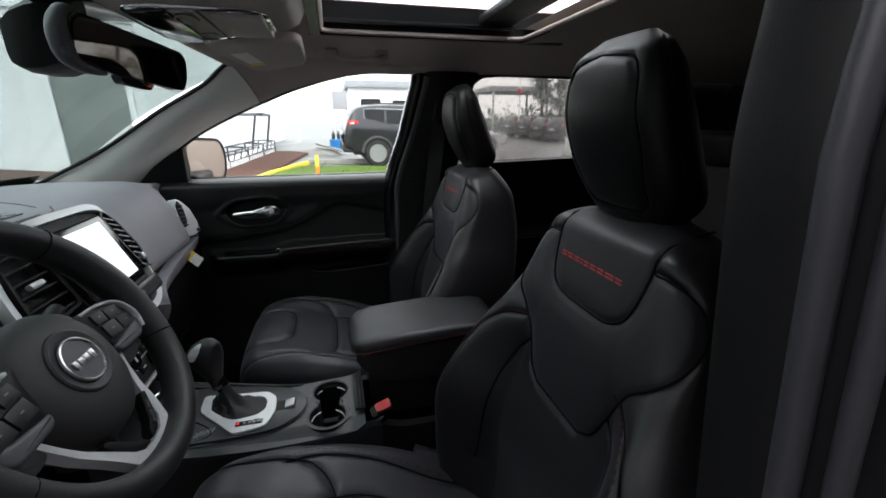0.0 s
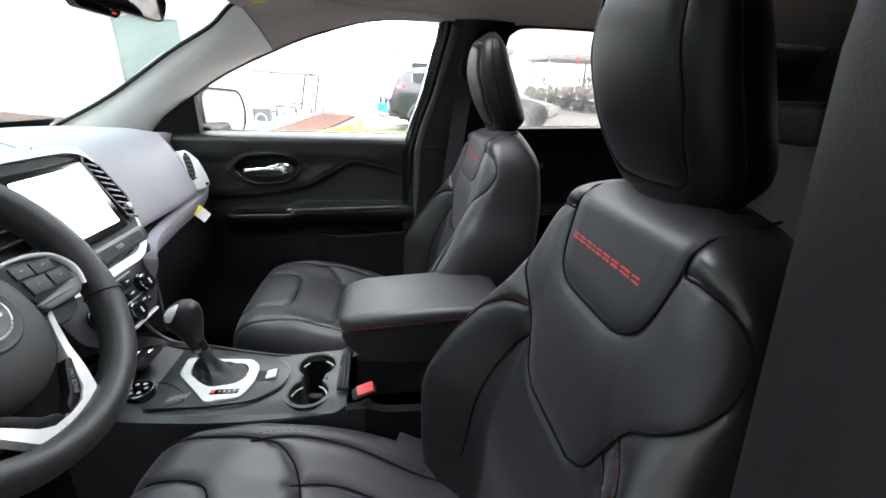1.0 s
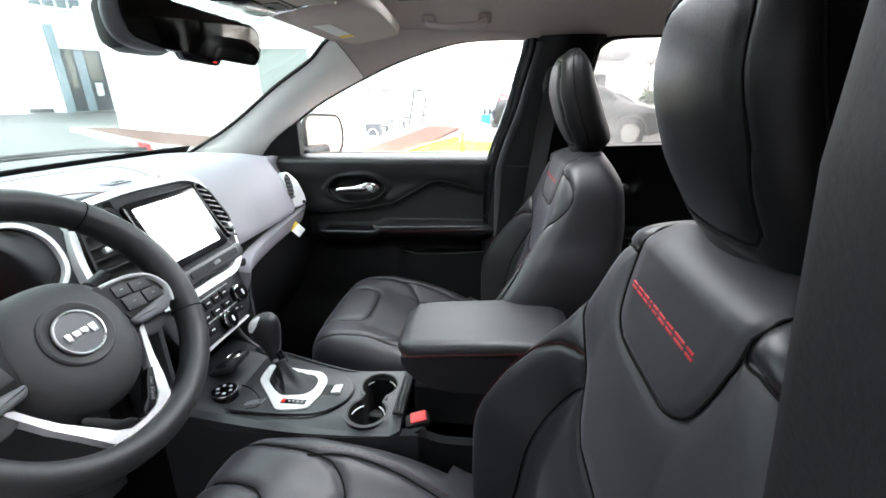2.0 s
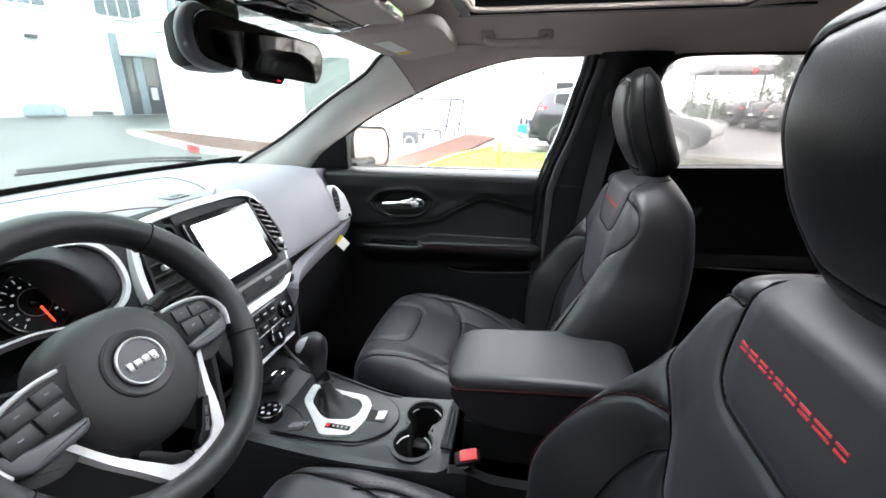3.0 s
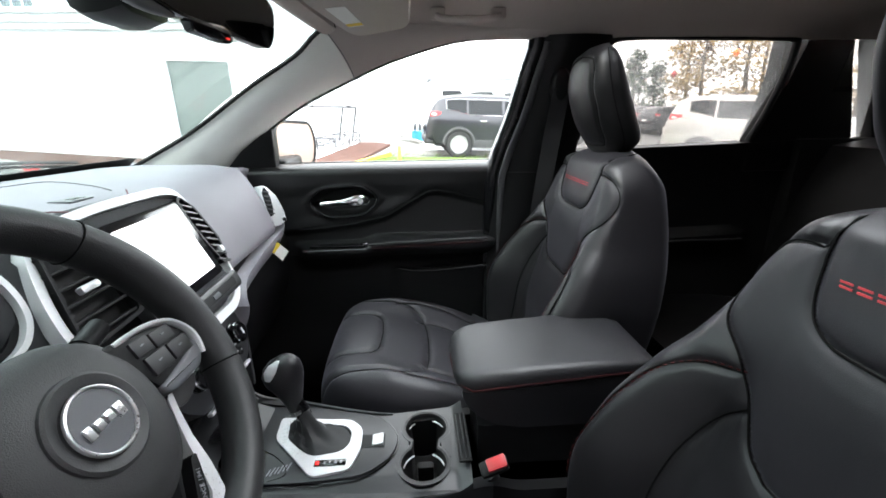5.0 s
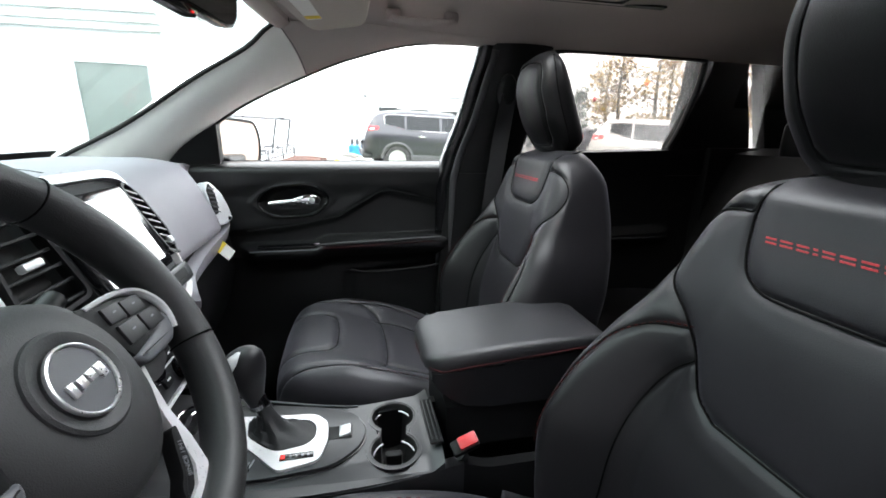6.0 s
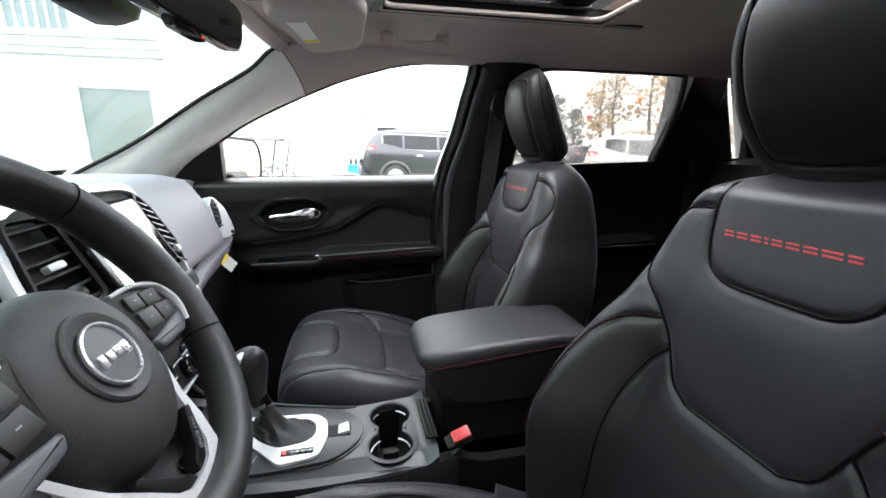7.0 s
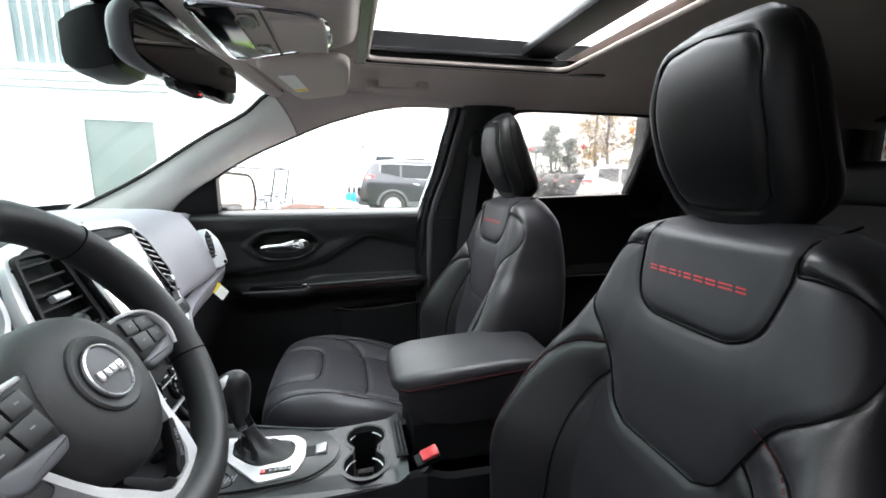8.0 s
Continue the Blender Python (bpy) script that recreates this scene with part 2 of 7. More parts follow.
    rim = [j for j in range(nv)] + [i * w + nv for i in range(nu)] + [nu * w + j for j in range(nv, 0, -1)] + [i * w for i in range(nu, 0, -1)]
    for a, b in zip(rim, rim[1:] + rim[:1]):
        fs.append((b, a, k + a, k + b))
    return vs, fs


def prism(poly, m, thick, bevel=0.0, seg=2):
    """An outline in the plane of m, extruded along m's z by thick, its edges rounded."""
    bm = bmesh.new()
    vs = [bm.verts.new((x, y, 0)) for x, y in poly]
    f = bm.faces.new(vs)
    bm.normal_update()
    if f.normal.z > 0:
        f.normal_flip()
    ext = bmesh.ops.extrude_face_region(bm, geom=[f])
    bmesh.ops.translate(bm, verts=[g for g in ext["geom"] if isinstance(g, bmesh.types.BMVert)], vec=(0, 0, thick))
    bmesh.ops.recalc_face_normals(bm, faces=bm.faces)
    if bevel:
        top = [e for e in bm.edges if all(abs(v.co.z - thick) < 1e-6 for v in e.verts)]
        bmesh.ops.bevel(bm, geom=top, offset=bevel, segments=seg, affect="EDGES", profile=0.6)
    return moved(taken(bm), m)


def rounded(poly, r, n=4):
    """An outline with its corners rounded."""
    out, k = [], len(poly)
    for i in range(k):
        a, b, c = Vector(poly[i - 1]), Vector(poly[i]), Vector(poly[(i + 1) % k])
        cut = min(r, (a - b).length * 0.45, (c - b).length * 0.45)
        p, q = b + (a - b).normalized() * cut, b + (c - b).normalized() * cut
        for j in range(n + 1):
            t = j / n
            out.append(tuple(p * (1 - t) ** 2 + b * 2 * t * (1 - t) + q * t * t))
    return out


def ringed(outer, inner, m, thick):
    """A flat frame between two outlines of equally many points, extruded by thick."""
    n = len(outer)
    vs = [m @ Vector((x, y, z)) for z in (0, thick) for line in (outer, inner) for x, y in line]
    fs = []
    for k in range(n):
        j = (k + 1) % n
        fs += [(k, n + k, n + j, j), (2 * n + k, 2 * n + j, 3 * n + j, 3 * n + k), (k, j, 2 * n + j, 2 * n + k), (n + k, 3 * n + k, 3 * n + j, n + j)]
    return vs, fs


def lathe(profile, m, n=32, foot=True):
    """A turned shape: profile of (radius, height) round m's z."""
    vs, fs = [], []
    for r, h in profile:
        for k in range(n):
            w = 2 * math.pi * k / n
            vs.append(m @ Vector((r * math.cos(w), r * math.sin(w), h)))
    for i in range(len(profile) - 1):
        for k in range(n):
            fs.append((i * n + k, i * n + (k + 1) % n, (i + 1) * n + (k + 1) % n, (i + 1) * n + k))
    fs += ([tuple(range(n))[::-1]] if foot else []) + [tuple(range((len(profile) - 1) * n, len(profile) * n))]
    return vs, fs


def facing(at, ahead, up=(0, 0, 1)):
    """A frame at a place whose z looks along ahead, with y as near to up as can be."""
    z = Vector(ahead).normalized()
    x = Vector(up).cross(z).normalized()
    y = z.cross(x)
    return Matrix.Translation(at) @ Matrix((x, y, z)).transposed().to_4x4()


def lerp(table, s):
    """A smooth curve through rows of (s, value), with no overshoot."""
    if s <= table[0][0]:
        return table[0][1]
    if s >= table[-1][0]:
        return table[-1][1]
    k = next(i for i in range(len(table) - 1) if s <= table[i + 1][0])
    def slope(i):
        if i <= 0 or i >= len(table) - 1:
            return 0.0
        d0 = (table[i][1] - table[i - 1][1]) / (table[i][0] - table[i - 1][0])
        d1 = (table[i + 1][1] - table[i][1]) / (table[i + 1][0] - table[i][0])
        return 0.0 if d0 * d1 <= 0 else 2 * d0 * d1 / (d0 + d1)
    (a, p), (b, q) = table[k], table[k + 1]
    h, t = b - a, (s - a) / (b - a)
    m0 = slope(k) if k else (q - p) / h
    m1 = slope(k + 1) if k + 2 < len(table) else (q - p) / h
    return p * (1 + 2 * t) * (1 - t) ** 2 + m0 * h * t * (1 - t) ** 2 + q * t * t * (3 - 2 * t) + m1 * h * t * t * (t - 1)


def step(a, b, s):
    t = max(0.0, min(1.0, (s - a) / (b - a)))
    return t * t * (3 - 2 * t)


def off_line(p, line):
    """The distance from a point of a plane to a broken line."""
    best, px, py = 9.0, p[0], p[1]
    for (ax, ay), (bx, by) in zip(line, line[1:]):
        dx, dy = bx - ax, by - ay
        t = max(0.0, min(1.0, ((px - ax) * dx + (py - ay) * dy) / (dx * dx + dy * dy + 1e-12)))
        best = min(best, math.hypot(px - ax - t * dx, py - ay - t * dy))
    return best


def inside(p, poly):
    hit = False
    for (ax, ay), (bx, by) in zip(poly, poly[1:] + poly[:1]):
        if (ay > p[1]) != (by > p[1]) and p[0] < ax + (p[1] - ay) / (by - ay) * (bx - ax):
            hit = not hit
    return hit


MID = 0.045  # the car's centre line

# ---- the car's shell ----
body = thing("car_body", "parked red car body with pale grey headliner and trims", "car body")


def roof_z(x, v):
    drop = lerp([(0, 0), (0.38, 0.004), (0.5, 0.020), (0.55, 0.040), (0.6, 0.070)], abs(v))
    return 1.645 - drop - (0.04 * min(1.0, -x / 0.31) ** 1.5 if x < 0 else 0.02 * step(1.2, 2.2, x))


HOLE = (0.008, 0.555, 0.335)  # front, rear and half width of the roof opening


def headliner():
    xs = [HOLE[0], 0.13, 0.25, 0.40, HOLE[1]] + [0.5 + 1.7 * k / 24 for k in range(1, 25)]
    vv = sorted(set([-0.6 + 1.2 * k / 48 for k in range(49)] + [-HOLE[2], HOLE[2]]))
    rows = []
    for k in range(12):
        rows.append([(-0.31 + 0.068 * (v / 0.52) ** 2) * (1 - k / 12) + HOLE[0] * k / 12 for v in vv])
    rows += [[x] * len(vv) for x in xs]
    vs, fs, w = [], [], len(vv)
    for up in (0, 0.03):
        for row in rows:
            for x, v in zip(row, vv):
                edge = 0.006 * math.exp(-((max(abs(v) - HOLE[2], HOLE[0] - x, x - HOLE[1], 0)) / 0.03) ** 2)
                vs.append((x, MID + v, roof_z(x, v) - edge * (1 if up == 0 else 0) + up))
    k0 = len(rows) * w
    for i in range(len(rows) - 1):
        for j in range(w - 1):
            open_here = i >= 12 and i < 16 and vv[j] >= -HOLE[2] - 1e-6 and vv[j + 1] <= HOLE[2] + 1e-6
            if open_here:
                continue
            a = i * w + j
            fs += [(a, a + w, a + w + 1, a + 1), (k0 + a, k0 + a + 1, k0 + a + w + 1, k0 + a + w)]
    return vs, fs


part("headliner", headliner(), CLOTH, body, "pale grey woven headliner")

# the well of the roof opening, its beam and its glass
y0, y1 = MID - HOLE[2], MID + HOLE[2]
roof_window = thing("sunroof", "dual-pane glass sunroof with black frame and open shade", "sunroof")
part("frame", join(
    block((0.70, 0.02, 0.078), (0.33, y1 + 0.012, 1.676)), block((0.70, 0.02, 0.078), (0.33, y0 - 0.012, 1.676)),
    block((0.02, 0.70, 0.075), (-0.004, MID, 1.674)), block((0.02, 0.70, 0.018), (0.690, MID, 1.690))), PLASTIC, roof_window, "black sunroof frame")
lip_line = rounded([(HOLE[0], -HOLE[2]), (HOLE[0], HOLE[2]), (HOLE[1], HOLE[2]), (HOLE[1], -HOLE[2])], 0.035, 6)
part("opening_lip", tube([(x, MID + v, roof_z(x, v) + 0.004) for x, v in lip_line], 0.006, 10, closed=True), CLOTH, body, "padded lip round the roof opening")
part("front_liner", block((0.010, 0.665, 0.052), (0.012, MID, 1.675), 0.003), CLOTH, roof_window, "pale liner at the front of the opening")
part("guide_rail", block((0.54, 0.018, 0.012), (0.25, y1 - 0.008, 1.668), 0.003), GLOSSBLACK, roof_window)
part("guide_rail", block((0.54, 0.018, 0.012), (0.25, y0 + 0.008, 1.668), 0.003), GLOSSBLACK, roof_window)
part("crossbeam", block((0.100, 0.72, 0.026), (0.474, MID, 1.690), 0.011), PLASTIC, roof_window, "black beam between the panes")
glass = part("front_pane", block((0.46, 0.74, 0.005), (0.20, MID, 1.704)), ROOFGLASS, roof_window, "tinted roof glass")
glass = part("rear_pane", block((0.76, 0.74, 0.005), (0.942, MID, 1.706)), ROOFGLASS, roof_window, "tinted roof glass")
part("sunshade", block((0.64, 0.64, 0.010), (1.03, MID, 1.690), 0.004), CLOTH, roof_window, "pale cloth shade, pushed back")
part("roof_skin", join(block((0.35, 1.2, 0.006), (-0.16, MID, 1.715)), block((1.0, 1.2, 0.006), (1.80, MID, 1.715)), block((1.36, 0.24, 0.006), (0.65, MID + 0.475, 1.718)), block((1.36, 0.24, 0.006), (0.65, MID - 0.475, 1.718))), REDPAINT, body, "red outer roof panel")


def side_curves(s):
    """The two edges of the windscreen pillar's trim: along the windscreen and along the door window."""
    flip = lambda q: (q[0], MID + s * (q[1] - MID), q[2])
    screen_edge = [(-0.90, 0.716, 1.225), (-0.808, 0.696, 1.268), (-0.646, 0.658, 1.345), (-0.46, 0.615, 1.456), (-0.328, 0.585, 1.526), (-0.244, 0.566, 1.585), (-0.10, 0.580, 1.603), (0.10, 0.600, 1.600), (0.33, 0.615, 1.595)]
    window_edge = [(-0.66, 0.775, 1.18), (-0.593, 0.753, 1.231), (-0.539, 0.745, 1.291), (-0.447, 0.730, 1.359), (-0.348, 0.715, 1.418), (-0.197, 0.690, 1.485), (-0.065, 0.670, 1.534), (0.113, 0.655, 1.576), (0.33, 0.645, 1.577)]
    return spline([flip(q) for q in screen_edge], 41), spline([flip(q) for q in window_edge], 41)


def windscreen_pillar(s):
    a, b = side_curves(s)

    def at(u, v):
        i = u * 40
        k = min(39, int(i))
        t = i - k
        p = a[k].lerp(a[k + 1], t)
        q = b[k].lerp(b[k + 1], t)
        bow = math.sin(math.pi * v) ** 0.8 * lerp([(0, 0.03), (0.5, 0.028), (0.65, 0.016), (1, 0.006)], u)
        return p.lerp(q, v) + Vector((0.5 * bow, -s * bow, -0.15 * bow))

    trim = part("windscreen_pillar", sheet(lambda u, v: at(0.625 * u, v), 40, 14, (-0.012, s * 0.05, 0.012)), PILLAR, body, "pale cream windscreen pillar trim")
    part("roof_side_rail", sheet(lambda u, v: at(0.625 + 0.375 * u, v), 24, 14, (-0.012, s * 0.05, 0.012)), CLOTH, body, "grey cloth rail over the window")
    seam = [at(0.625 + 0.002 * math.sin(3 * k / 10), k / 10) + Vector((0.002, -s * 0.0015, -0.001)) for k in range(11)]
    part("trim_seam", tube(seam, 0.0011, 6), ENDGREY, trim)
    part("windscreen_seal", tube([p + Vector((0.004, -s * 0.006, 0.004)) for p in a[2:27]], 0.0055, 8), RUBBER, body, "thin black seal along the windscreen")
    return a, b


for side in (1, -1):
    windscreen_pillar(side)
win_p = side_curves(1)[1]


def wind_at(u, v):
    """The windscreen: u across from the driver's side, v from its foot to its head."""
    h = 2 * u - 1
    foot = Vector((-1.08 + 0.20 * abs(h) ** 2.2, MID + h * 0.70, 1.235 + 0.01 * h * h))
    head = Vector((-0.325 + 0.075 * h * h, MID + h * 0.535, 1.622 - 0.030 * h * h))
    p = foot.lerp(head, v)
    p.z += 0.035 * math.sin(math.pi * v)
    return p


shield = thing("windscreen", "clear laminated windscreen with a black printed border", "windscreen", kind="structure")
glass = part("glass", sheet(lambda u, v: wind_at(-0.045 + 1.09 * u, v), 30, 16, (-0.003, 0, 0.004)), WINDGLASS, shield)
part("black_border", sheet(lambda u, v: wind_at(0.02 + 0.96 * u, 0.028 + 0.055 * v * (1 - 0.35 * math.sin(math.pi * u))) + Vector((0.006, 0, -0.004)), 40, 2, (0.002, 0, -0.002)), RUBBER, shield, "black ceramic band along the foot of the glass")
part("header_trim", sheet(lambda u, v: (-0.335 + 0.07 * (2 * u - 1) ** 2 + 0.05 * v, MID + (2 * u - 1) * (0.53 - 0.01 * v), 1.622 - 0.03 * (2 * u - 1) ** 2 - 0.016 * math.sin(math.pi * (v * 0.8 + 0.1))), 30, 6, (0, 0, 0.02)), CLOTH, body)
for name, pts in (("wiper_arm", [(-0.98, 0.66, 1.262), (-1.06, 0.50, 1.275), (-1.13, 0.20, 1.276)]),):
    wiper = thing("wiper", "black wiper lying along the foot of the wet windscreen", "wiper")
    part("arm", tube(spline(pts, 12), 0.004, 6), CLADGREY, wiper)
    part("blade", tube([Vector(p) + Vector((0.012, 0, 0.010)) for p in spline(pts, 12)], 0.003, 5, flat=1.8), CLADGREY, wiper)


# ---- doors ----
CREASE = [(-0.62, 1.03), (-0.40, 1.045), (-0.25, 1.060), (-0.13, 1.084), (-0.06, 1.125), (0.0, 1.160), (0.03, 1.166), (0.10, 1.150), (0.20, 1.122), (0.42, 1.080)]


def crease_z(x):
    for (a, p), (b, q) in zip(CREASE, CREASE[1:]):
        if x <= b:
            return p + (q - p) * (x - a) / (b - a)
    return CREASE[-1][1]


def recess(x, z):
    """1 on the six-sided rim of the handle's hollow, less inside it."""
    a, b = abs(x + 0.262) / 0.108, abs(z - 1.132 - 0.05 * (x + 0.262)) / 0.046
    return ((b ** 4 + (a + 0.36 * b) ** 4) ** (1 / 4))


def panel_depth(x, z):
    """How far the front door's inner skin stands from the car's middle."""
    h = lerp([(0.45, 0.640), (0.8, 0.668), (1.0, 0.685), (1.14, 0.680), (1.185, 0.666), (1.215, 0.662)], z)
    e = recess(x, z)
    h += 0.030 * (1 - step(0.72, 1.0, e)) - 0.005 * math.exp(-((e - 1.10) / 0.08) ** 2)
    below = crease_z(x) - z
    h += 0.016 * step(-0.004, 0.026, below) - 0.003 * math.exp(-((below + 0.014) / 0.018) ** 2)
    rest = step(-0.44, -0.37, x) * (1 - step(0.19, 0.27, x))
    lift = 0.016 * step(-0.22, -0.16, x)
    shelf = step(0.90 + lift, 0.975 + lift, z) * (1 - step(0.982 + lift, 1.002 + lift, z))
    h -= 0.062 * rest * shelf
    pocket = step(-0.13, -0.08, x) * (1 - step(0.24, 0.30, x))
    h += 0.012 * pocket * (1 - step(0.885 + 0.06 * (x + 0.1), 0.897 + 0.06 * (x + 0.1), z))
    h -= 0.035 * (1 - step(0.55, 0.72, z))
    return h


def door_inner(u, v):
    x = -0.64 + 1.00 * u
    if v <= 0.88:
        z = 0.50 + 0.715 * (v / 0.88)
        return (x, MID + panel_depth(x, z), z)
    t = (v - 0.88) / 0.12 * math.pi / 2
    return (x, MID + 0.662 + 0.052 * (1 - math.cos(t)), 1.215 + 0.031 * math.sin(t))


door = thing("passenger_door", "closed front door with black trim panel and chrome handle", "car door")
SPLIT = 0.88 * (0.952 - 0.50) / 0.715  # the soft upper skin ends along the armrest
part("door_panel", sheet(lambda u, v: door_inner(u, SPLIT + (1 - SPLIT) * v), 150, 80, (0, 0.05, 0)), DOORTRIM, door, "black moulded vinyl upper door panel")
part("door_lower_panel", sheet(lambda u, v: door_inner(u, SPLIT * v), 150, 60, (0, 0.05, 0)), PLASTIC, door, "hard black plastic lower door panel")
part("outer_skin", block((1.05, 0.02, 0.75), (-0.13, 0.86, 0.86), 0.008), REDPAINT, door, "red outer door skin")
lever = part("door_handle", loft([[(x, MID + 0.672 - d + 0.007 * math.cos(w), z + h * math.sin(w)) for w in [2 * math.pi * k / 14 for k in range(14)]] for x, d, z, h in ((-0.333, 0.0, 1.125, 0.004), (-0.328, 0.003, 1.125, 0.0085), (-0.30, 0.006, 1.127, 0.010), (-0.265, 0.009, 1.130, 0.0095), (-0.243, 0.010, 1.133, 0.013), (-0.222, 0.008, 1.135, 0.017), (-0.200, 0.004, 1.135, 0.018), (-0.183, -0.004, 1.133, 0.014), (-0.178, -0.010, 1.132, 0.006))]), CHROME, door, "polished chrome pull handle")
part("lock_knob", lathe([(0.001, 0.008), (0.006, 0.008), (0.009, 0.005), (0.009, 0.0)], facing((-0.205, MID + 0.661, 1.134), (0, -1, 0)), 16), SILVER, lever)
rim = [(-0.262 + x, 1.132 + 0.05 * x + y) for x, y in rounded([(-0.112, 0.0), (-0.062, 0.049), (0.062, 0.049), (0.104, 0.010), (0.104, -0.014), (0.062, -0.049), (-0.062, -0.049)], 0.030, 5)]
part("handle_bezel", tube([(x, MID + panel_depth(x, z) - 0.001, z) for x, z in rim], 0.0032, 8, closed=True), GLOSSBLACK, door, "dark rim round the handle recess")
# A lighter grey tube draws the highlight on the armrest edge.
part("armrest_highlight", tube([(x, MID + 0.630, 0.986 + 0.004 * (x + 0.4)) for x in [-0.390 + 0.195 * k / 20 for k in range(21)]], 0.0026, 6), ENDGREY, door, "thin edge of the switch panel, its highlight put into the grey")
part("armrest_pad", tube([(x, MID + 0.633, 1.001 + 0.030 * (x + 0.2)) for x in [-0.19 + 0.38 * k / 30 for k in range(31)]], [0.003 + 0.005 * math.sin(math.pi * k / 30) ** 0.3 for k in range(31)], 10, flat=0.8), ARMHIDE, door, "padded armrest edge")
part("armrest_stitching", tube([(x, MID + 0.628, 0.990 + 0.030 * (x + 0.2)) for x in [-0.18 + 0.35 * k / 30 for k in range(31)]], 0.0010, 5), REDTHREAD, door, "dark red stitching")
switch_panel = part("switch_panel", block((0.17, 0.034, 0.006), (-0.285, MID + 0.655, 0.995), 0.002), GLOSSBLACK, door)
for dx in (0.0, 0.028):
    part("window_switch", block((0.018, 0.012, 0.008), (-0.225 + dx, MID + 0.648, 1.001), 0.002), CHROME if dx else PLASTIC, switch_panel)
part("pocket_lip", tube(spline([(-0.10, MID + 0.668, 0.905), (-0.03, MID + 0.666, 0.894), (0.10, MID + 0.666, 0.900), (0.24, MID + 0.668, 0.915)], 20), 0.003, 6), PLASTIC, door)
part("door_pull_seam", tube([(x, MID + panel_depth(x, crease_z(x)) - 0.002, crease_z(x) - 0.004) for x in [-0.40 + 0.72 * k / 60 for k in range(61)]], 0.0016, 5), PLASTIC, door)
part("mirror_sail", prism([(-0.62, 1.215), (-0.452, 1.240), (-0.452, 1.352), (-0.50, 1.330), (-0.555, 1.285)], Matrix.Translation((0, 0.762, 0)) @ Matrix.Rotation(radians(90), 4, "X"), 0.035, 0.006), PLASTIC, door, "black corner cover at the mirror")
win = [(-0.60, 1.20)] + [(p.x, p.z + 0.012) for p in win_p[4:]] + [(0.36, 1.20)]
glass = part("window_glass", ([(x, (0.765 - 0.33 * (z - 1.24)) + o, z) for o in (0, 0.004) for x, z in win], [tuple(range(len(win))), tuple(range(2 * len(win) - 1, len(win) - 1, -1))]), SIDEGLASS, door)
glass.visible_shadow = False
part("window_channel", tube([p + Vector((0.004, 0.004, 0.004)) for p in win_p[4:38]], 0.007, 8), RUBBER, door, "black window run channel")
part("belt_seal", tube([(-0.60 + 0.86 * k / 20, MID + 0.724, 1.242) for k in range(21)], 0.007, 8), RUBBER, door)


def frame_front(z):
    return lerp([(1.20, 0.205), (1.26, 0.220), (1.38, 0.262), (1.50, 0.292), (1.55, 0.305), (1.60, 0.310)], z)


def side_h(z):
    return lerp([(0.45, 0.66), (1.0, 0.675), (1.26, 0.655), (1.57, 0.598), (1.62, 0.575)], z)


part("window_frame", sheet(lambda u, v: (frame_front(0.9 + 0.70 * u) - 0.022 + 0.058 * v, MID + side_h(0.9 + 0.70 * u) - 0.010 * math.sin(math.pi * v) + 0.004, 0.9 + 0.70 * u), 40, 8, (0, 0.03, 0)), GLOSSBLACK, door, "black frame at the rear edge of the window")

# The paler grey paints in the sheen along the frame's edge.
part("frame_edge", tube([(frame_front(z) + 0.034, MID + side_h(z) - 0.004, z) for z in [0.90 + 0.67 * k / 30 for k in range(31)]], 0.024, 12, flat=0.45), FRAMEGREY, door, "edge of the window frame, its sheen put into the grey")


def side_pillar(s):
    """The middle pillar between the doors with its trim, seat-belt slot and flared foot."""
    def at(u, v):
        z = 0.50 + 1.085 * u
        foot = 1 - step(0.75, 1.30, z)
        x0 = frame_front(max(z, 1.2)) + 0.012 - 0.03 * foot
        x1 = lerp([(0.5, 0.50), (1.2, 0.455), (1.28, 0.46), (1.45, 0.478), (1.55, 0.50), (1.6, 0.53)], z)
        bow = math.sin(math.pi * v) ** 0.7
        return (x0 + (x1 - x0) * v, MID + s * (side_h(z) - 0.030 * bow - 0.012 * foot), z)
    trim = part("middle_pillar", sheet(at, 60, 16, (0, s * 0.06, 0)), PLASTIC, body, "black plastic middle pillar trim")
    part("pillar_seam", tube([Vector(at(0.66, k / 12)) - Vector((0, s * 0.001, 0)) for k in range(1, 12)], 0.0015, 5), RUBBER, trim)
    part("belt_anchor", loft([[(0.375 + rx * math.cos(w), MID + s * (0.585 - d), 1.46 + rz * math.sin(w)) for w in [2 * math.pi * k / 16 for k in range(16)]] for rx, rz, d in ((0.028, 0.05, -0.03), (0.026, 0.046, 0.010), (0.020, 0.038, 0.018), (0.006, 0.012, 0.020))]), PLASTIC, body, "black belt height adjuster")
    belt = thing("seat_belt", "black seat belt hanging along the middle pillar", "seat belt", "seat belts")
    runs = spline([(0.375, MID + s * 0.565, 1.45), (0.355, MID + s * 0.572, 1.30), (0.335, MID + s * 0.585, 1.10), (0.325, MID + s * 0.60, 0.85), (0.325, MID + s * 0.60, 0.62)], 24)
    part("webbing", sheet(lambda u, v: runs[min(23, int(round(u * 23)))] + Vector((-0.024 + 0.048 * v, s * 0.004 * math.sin(6 * u + 2 * v), 0)), 23, 4, (0, s * 0.0015, 0)), WEBBING, belt)
    part("tongue", block((0.05, 0.008, 0.03), (0.325, MID + s * 0.592, 0.80), 0.003), CHROME, belt)


side_pillar(1)


